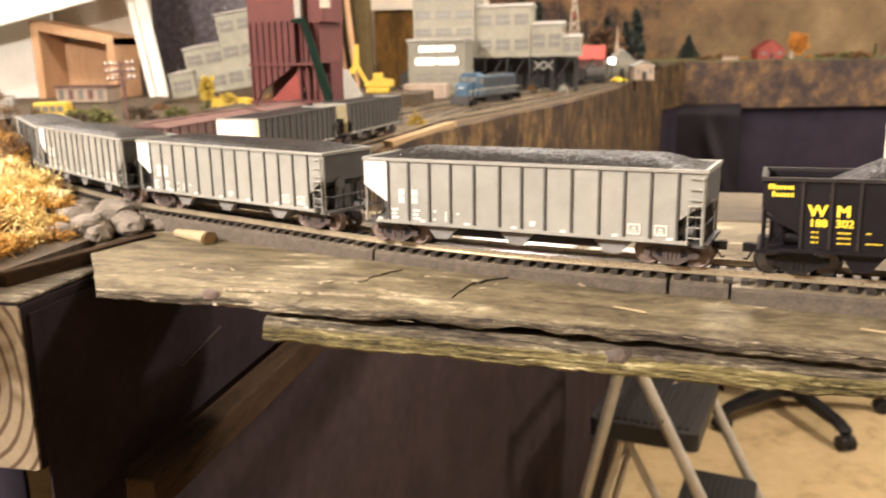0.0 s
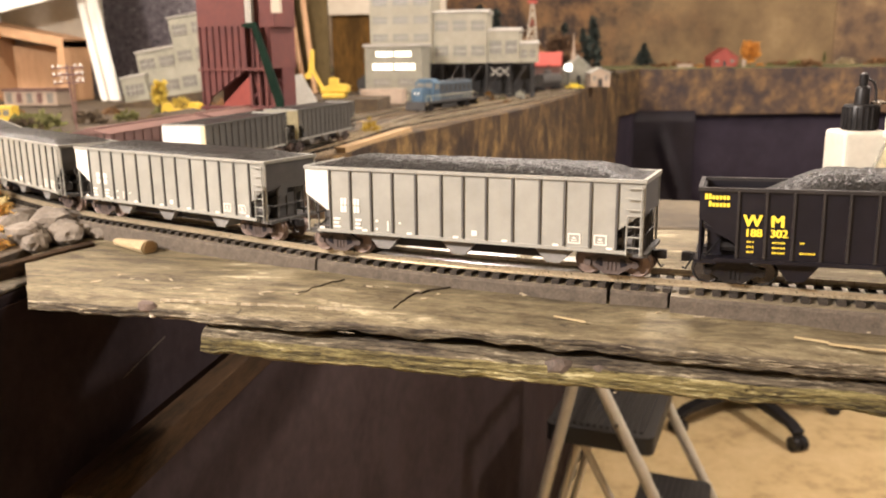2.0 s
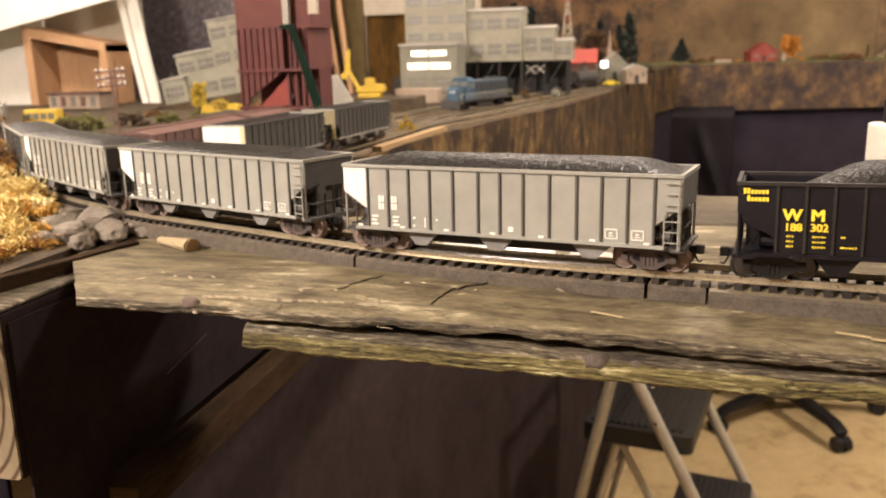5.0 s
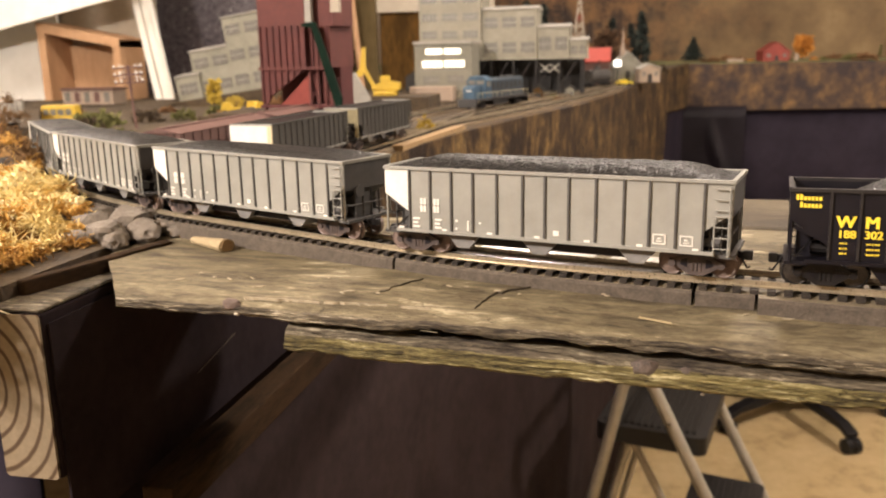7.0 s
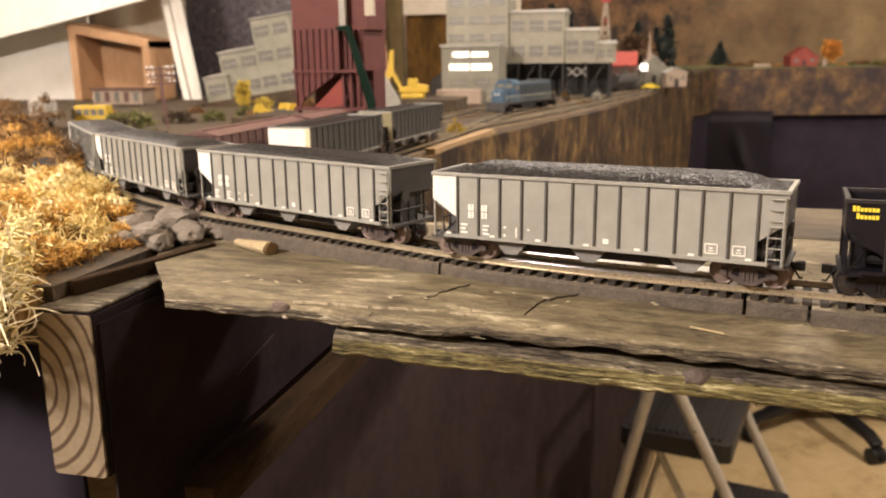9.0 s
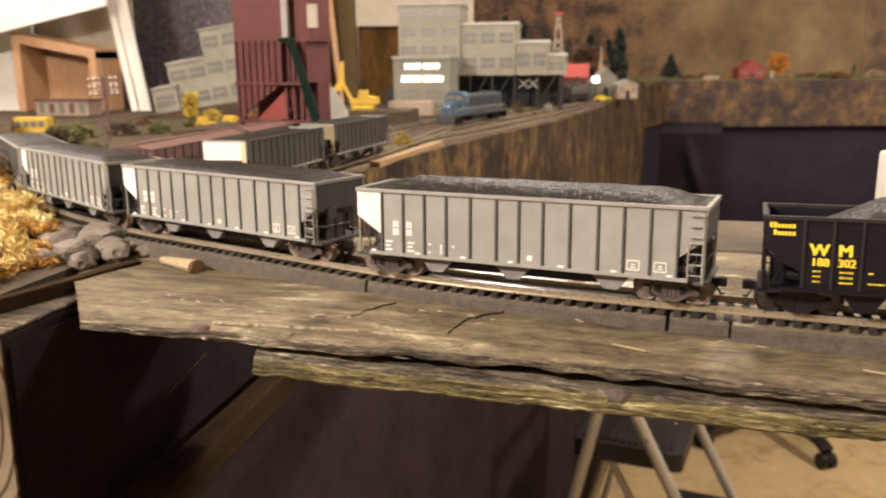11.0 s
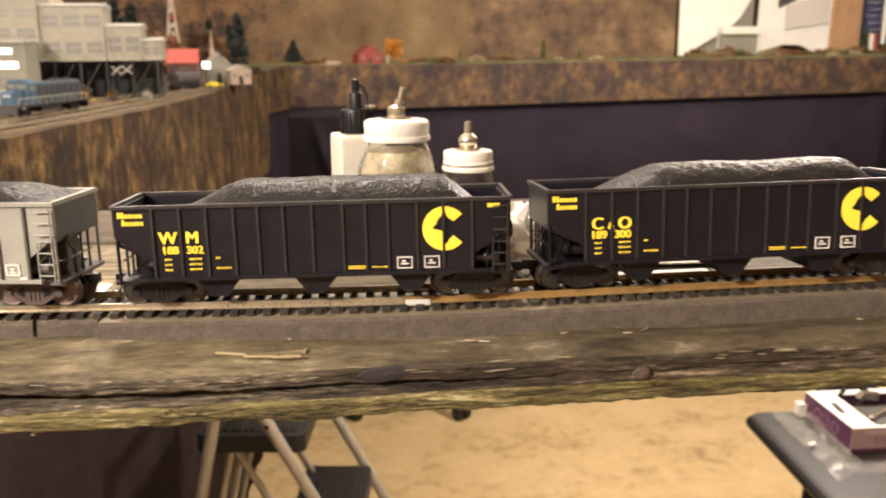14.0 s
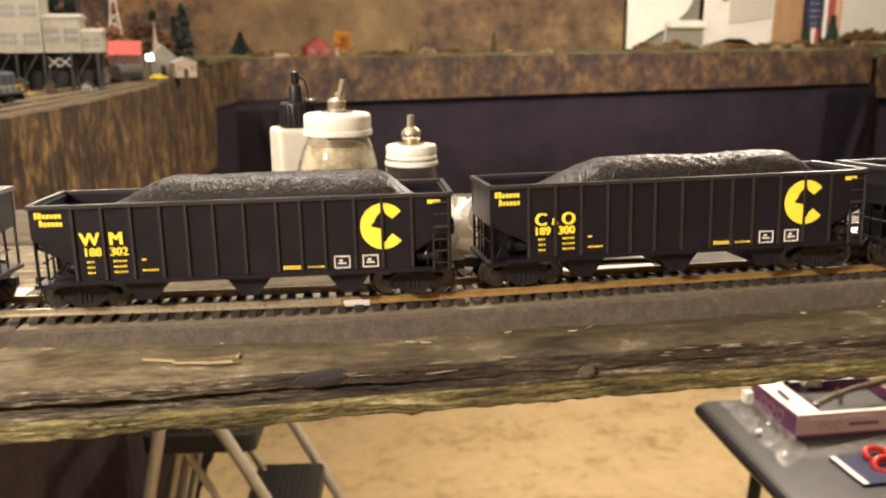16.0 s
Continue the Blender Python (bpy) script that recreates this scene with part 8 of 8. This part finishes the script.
def tread(x0, x1, y0, y1, z):
    t = new("tread")
    t.parent = st
    bm = bmesh.new()
    r = 0.016
    outline = [(cx + r * math.cos(radians(a)), cy + r * math.sin(radians(a))) for cx, cy, a0 in ((x1 - r, y1 - r, 0), (x0 + r, y1 - r, 90), (x0 + r, y0 + r, 180), (x1 - r, y0 + r, 270)) for a in range(a0, a0 + 91, 18)]
    slab(bm, outline, z - 0.036, z)
    soften(bm, 0.0025, 2)
    part("pad", bm, M_RUBBER, t)
    bm = bmesh.new()
    box(bm, -0.003, 0.003, y0 + 0.014, y1 - 0.014, z - 0.001, z + 0.0035)
    n = int((x1 - x0 - 0.02) / 0.0125)
    base = None
    for k in range(n):
        m = pose(x0 + 0.016 + 0.0125 * k, 0, 0)
        if base is None:
            base = part("rib", bm, M_RUBBER, t)
            base.matrix_basis = m
        else:
            again(base, m)


tread(-0.102, 0.100, 0.0, 0.298, 0.680)
tread(0.045, 0.190, 0.004, 0.296, 0.460)
tread(0.168, 0.318, 0.000, 0.300, 0.230)
for y in (-0.016, 0.316):
    bm = bmesh.new()
    tube_path(bm, [(-0.024, y, 0.83), (0.397, y, 0.012)], 0.0112, 14)
    part("front_leg", bm, M_TUBE, st, smooth=True)
    bm = bmesh.new()
    tube_path(bm, [(-0.034, y, 0.83), (-0.214, y, 0.012)], 0.0112, 14)
    part("rear_leg", bm, M_TUBE, st, smooth=True)
    for x in (0.397, -0.214):
        bm = bmesh.new()
        rod(bm, (x, y, 0), (x, y, 0.03), 0.015, 12)
        part("rubber_foot", bm, M_PLASTIC, st)
for y in (0.030, 0.270):
    bm = bmesh.new()
    tube_path(bm, [(-0.044, y, 0.650), (0.100, y, 0.385)], 0.0075, 10)
    part("brace", bm, M_TUBE, st, smooth=True)
    bm = bmesh.new()
    tube_path(bm, [(-0.042, y, 0.648), (-0.128, y, 0.280)], 0.0075, 10)
    part("brace", bm, M_TUBE, st, smooth=True)
    bm = bmesh.new()
    rod(bm, (-0.044, y - 0.011, 0.640), (-0.044, y + 0.011, 0.640), 0.010, 10)
    part("pivot", bm, M_TUBE, st)
for y in (-0.0285, 0.3275):
    for x, z in ((0.038, 0.709), (0.150, 0.492)):
        bm = bmesh.new()
        rod(bm, (x, y - 0.0015, z), (x, y + 0.0015, z), 0.0042, 10)
        part("rivet", bm, M_STEEL, st)
bm = bmesh.new()
tube_path(bm, [(-0.024, -0.016, 0.83), (-0.024, 0.316, 0.83)], 0.0112, 12)
part("top_bar", bm, M_TUBE, st)
bm = bmesh.new()
tube_path(bm, [(-0.146, -0.016, 0.32), (-0.146, 0.316, 0.32)], 0.008, 8)
part("cross_bar", bm, M_TUBE, st)
M_TAG = surface("blue_sticker", (0.04, 0.08, 0.32), (0.07, 0.13, 0.45), 90, 0.4, bump=0)
bm = bmesh.new()
box(bm, -0.1048, -0.1025, 0.16, 0.21, 0.655, 0.675)
part("sticker", bm, M_TAG, st, "small blue sticker")

# ---------------------------------------------------------------- office chair base
oc = thing("chair_base", "black five-armed office chair base on casters", "office chair", pose(0.653, 3.125, 0, 0, 0, 0))
for k in range(5):
    a = -66.5 + 72 * k
    arm = new("arm")
    arm.parent = oc
    arm.matrix_basis = pose(0, 0, 0, 0, 0, a)
    bm = bmesh.new()
    slab(bm, [(0.02, 0.075), (0.30, 0.070), (0.345, 0.055), (0.352, 0.075), (0.30, 0.095), (0.02, 0.125)], -0.022, 0.022, "y")
    soften(bm, 0.006, 2)
    part("spoke", bm, M_PLASTIC, arm)
    bm = bmesh.new()
    rod(bm, (0.335, 0, 0.045), (0.335, 0, 0.075), 0.009, 8)
    part("stem", bm, M_PLASTIC, arm)
    for y in (-0.016, 0.016):
        bm = bmesh.new()
        rod(bm, (0.345, y - 0.010, 0.027), (0.345, y + 0.010, 0.027), 0.027, 18)
        part("caster_wheel", bm, M_PLASTIC, arm)
    bm = bmesh.new()
    slab(bm, [(0.318, 0.030), (0.322, 0.052), (0.345, 0.060), (0.368, 0.050), (0.372, 0.030)], -0.006, 0.006, "y")
    part("caster_hood", bm, M_PLASTIC, arm)
bm = bmesh.new()
turned(bm, [(0.045, 0.065), (0.045, 0.12), (0.032, 0.135), (0.028, 0.30), (0.016, 0.31), (0.016, 0.42)], 20)
part("column", bm, M_PLASTIC, oc)

# ---------------------------------------------------------------- side table and what lies on it
TX = pose(0.958, 1.234, 0.72, 0, 0, -9.0)
tb = thing("side_table", "dark grey folding table with rounded edge", "table", TX)
bm = bmesh.new()
slab(bm, [(0.02, -0.004), (1.05, -0.004), (1.05, -0.60), (0.006, -0.60), (0.0, -0.03), (0.006, -0.010)], -0.030, 0.0)
soften(bm, 0.010, 3)
part("tabletop", bm, M_TABLE, tb)
bm = bmesh.new()
tube_path(bm, [(0.004, -0.02, -0.012), (0.003, -0.60, -0.012)], 0.012, 10)
part("edge_band", bm, M_PLASTIC, tb)
for x, y in ((0.10, -0.07), (0.10, -0.53), (0.95, -0.07), (0.95, -0.53)):
    bm = bmesh.new()
    tube_path(bm, [(x, y, -0.03), (x - 0.03, y, -0.715)], 0.011, 10)
    part("leg", bm, M_PLASTIC, tb)
bm = bmesh.new()
tube_path(bm, [(0.08, -0.07, -0.35), (0.08, -0.53, -0.35)], 0.008, 8)
part("stretcher", bm, M_PLASTIC, tb)

bx = thing("airbrush_box", "open purple and white card box holding an airbrush", "box", pose(1.033, 1.050, 0.7206, 0, 0, -7))
W, D, Hh = 0.215, 0.150, 0.041
for nm, d, mt, lb in (("front_side", (0, W, 0, 0.0015, 0, Hh), M_PINKCARD, "pale pink printed side"), ("back_side", (0, W, D - 0.0015, D, 0, Hh), M_PURPLE, ""), ("end_side", (0, 0.0015, 0.0016, D - 0.0016, 0, Hh), M_PURPLE, "purple printed side"), ("end_side", (W - 0.0015, W, 0.0016, D - 0.0016, 0, Hh), M_PURPLE, ""), ("bottom", (0.0016, W - 0.0016, 0.0016, D - 0.0016, 0, 0.0015), M_PURPLE, "")):
    bm = bmesh.new()
    box(bm, *d)
    part(nm, bm, mt, bx, lb)
bm = bmesh.new()
box(bm, 0.0, 0.045, 0.0, D, Hh, Hh + 0.0015)
box(bm, 0.045, W, D - 0.02, D, Hh, Hh + 0.0015)
box(bm, 0.045, W, 0, 0.008, Hh, Hh + 0.0015)
part("lid_frame", bm, M_WHITE, bx, "white card frame with a slot")
bm = bmesh.new()
slab(bm, [(0.012, 0.060), (0.016, 0.056), (0.022, 0.060), (0.026, 0.095), (0.022, 0.100), (0.016, 0.096)], Hh + 0.0015, Hh + 0.0022)
part("hang_slot", bm, M_DARK, bx)
bm = bmesh.new()
box(bm, 0.046, W - 0.002, 0.009, D - 0.022, 0.010, 0.022)
part("tray", bm, M_GREYDK, bx, "grey moulded tray")
bm = bmesh.new()
box(bm, 0.0, W, -0.0006, 0.0, 0.0, 0.006)
part("purple_band", bm, M_PURPLE, bx)
bm = bmesh.new()
rows = [(0.022 + 0.0052 * i, 0.0262 + 0.0052 * i, 0.0325, 0.0358) for i in range(22)]
bars(bm, rows, -0.0002, 0.0004)
part("pale_caption", bm, M_WHITE, bx)
bm = bmesh.new()
for cx in (0.046, 0.060, 0.074):
    for a in range(0, 300, 20):
        p, q = radians(a), radians(a + 20)
        rod(bm, (cx + 0.0055 * math.cos(p), -0.0004, 0.0205 + 0.0055 * math.sin(p)), (cx + 0.0055 * math.cos(q), -0.0004, 0.0205 + 0.0055 * math.sin(q)), 0.0006, 4)
part("logo_rings", bm, M_PURPLE, bx, "thin purple rings")
bm = bmesh.new()
bars(bm, [(0.094 + 0.006 * i, 0.099 + 0.006 * i, 0.0175, 0.0235) for i in range(9)], -0.0002, 0.0004)
part("dark_caption", bm, M_PURPLE, bx)
bm = bmesh.new()
for cx in (0.05, 0.08, 0.105):
    for a in range(0, 360, 30):
        p, q = radians(a), radians(a + 30)
        rod(bm, (-0.0004, cx + 0.010 * math.cos(p), 0.020 + 0.010 * math.sin(p)), (-0.0004, cx + 0.010 * math.cos(q), 0.020 + 0.010 * math.sin(q)), 0.0006, 4)
part("side_rings", bm, M_PINKCARD, bx)
ab = thing("airbrush", "chrome airbrush lying in its open box", "airbrush", pose(1.033, 1.050, 0.7206, 0, 0, -7))
bm = bmesh.new()
tube_path(bm, [(0.050, 0.030, 0.044), (0.085, 0.046, 0.048), (0.135, 0.062, 0.053), (0.210, 0.078, 0.058)], 0.0062, 12)
part("barrel", bm, M_STEEL, ab, smooth=True)
bm = bmesh.new()
tube_path(bm, [(0.112, 0.054, 0.046), (0.112, 0.054, 0.030)], 0.004, 10)
part("valve", bm, M_STEEL, ab)
bm = bmesh.new()
tube_path(bm, [(0.060, 0.090, 0.048), (0.075, 0.100, 0.055), (0.100, 0.098, 0.052)], 0.008, 12)
part("colour_cup", bm, M_STEEL, ab)
bm = bmesh.new()
tube_path(bm, [(0.10, 0.054, 0.054), (0.103, 0.054, 0.062)], 0.0025, 8)
part("trigger", bm, M_STEEL, ab)
bm = bmesh.new()
tube_path(bm, [(0.045, 0.118, 0.047), (0.060, 0.128, 0.058), (0.080, 0.128, 0.060), (0.095, 0.118, 0.052)], 0.004, 8)
part("hose", bm, M_PLASTIC, ab)

# crumpled clear bag beside the box, with a flap in front of it
bm = bmesh.new()


def film_sheet(a, b, c, d, nu, nv, seed, rise, edge):
    """A creased sheet between four corners."""
    a, b, c, d = (Vector(p) for p in (a, b, c, d))
    g = []
    for i in range(nu):
        u = i / (nu - 1)
        row = []
        for j in range(nv):
            v = j / (nv - 1)
            p = a.lerp(b, u).lerp(d.lerp(c, u), v)
            crease = abs(noise.noise(Vector((u * 5, v * 2.2, seed)))) + 0.5 * abs(noise.noise(Vector((u * 13, v * 6, seed + 2))))
            p.z += rise * max(0.0, 0.7 - crease) + edge * v * v
            p.x += 0.002 * noise.noise(Vector((u * 9, v * 3, seed + 9)))
            row.append(bm.verts.new(p))
        g.append(row)
    for p, q in zip(g, g[1:]):
        for j in range(nv - 1):
            bm.faces.new((p[j], p[j + 1], q[j + 1], q[j]))


film_sheet((0.992, 1.216, 0.7212), (0.951, 0.963, 0.7212), (0.999, 0.980, 0.7225), (1.040, 1.190, 0.7225), 60, 22, 4.0, 0.008, 0.016)
film_sheet((0.999, 0.980, 0.7212), (0.999, 0.998, 0.7212), (1.190, 1.018, 0.7212), (1.190, 0.985, 0.7212), 14, 40, 7.0, 0.006, 0.0)
bag = solid("plastic_bag", bm, M_BAG, "crumpled clear plastic bag on the table", "bag", smooth=True)
bag.visible_shadow = False
bm = bmesh.new()
slab(bm, [(0.976, 1.082), (0.992, 1.086), (0.990, 1.078), (0.978, 1.074)], 0.7275, 0.7285)
solid("paper_slip", bm, M_WHITE, "white paper slip inside the bag", "paper")
bm = bmesh.new()
slab(bm, [(1.038, 1.208), (1.052, 1.205), (1.049, 1.188), (1.036, 1.190)], 0.7204, 0.7420)
solid("white_card", bm, M_WHITE, "small white card standing behind the bag", "card")
for k, (x, y, r) in enumerate(((1.115, 1.216, 10), (1.175, 1.210, -6))):
    bm = bmesh.new()
    box(bm, -0.028, 0.028, -0.009, 0.009, 0, 0.044)
    soften(bm, 0.004, 2)
    solid("paint_bottle", bm, M_NAVY, "dark blue paint bottle behind the airbrush box", "bottle", m=pose(x, y, 0.7200, 0, 0, r), group="paint bottles")
bk = thing("card_packet", "blue and white printed card packet on the table", "packet", pose(1.030, 0.893, 0.7206, 0, 0, -6))
bm = bmesh.new()
box(bm, 0, 0.16, 0, 0.085, 0, 0.004)
part("card", bm, M_NAVY, bk)
bm = bmesh.new()
box(bm, 0, 0.010, 0, 0.085, 0.004, 0.0046)
part("white_border", bm, M_WHITE, bk)
bm = bmesh.new()
for k in range(4):
    box(bm, 0.060 + 0.022 * k, 0.076 + 0.022 * k, 0.052, 0.060, 0.004, 0.0046)
part("white_caption", bm, M_WHITE, bk)
rh = thing("red_handle", "red plastic spring clamp lying on the table", "clamp", pose(1.100, 0.926, 0.7206, 0, 0, 0))
for cx, cy, tilt in ((0.0, 0.0, 18), (0.010, 0.030, -14)):
    bm = bmesh.new()
    ring = [(cx + 0.020 * math.cos(radians(a)), cy + 0.013 * math.sin(radians(a)), 0.008 + 0.006 * math.sin(radians(a + tilt))) for a in range(0, 361, 24)]
    tube_path(bm, ring, 0.0052, 10)
    part("loop", bm, M_REDPL, rh, smooth=True)
bm = bmesh.new()
tube_path(bm, [(0.010, 0.012, 0.008), (0.050, 0.024, 0.010), (0.095, 0.022, 0.012)], 0.0065, 10)
part("arm", bm, M_REDPL, rh, smooth=True)
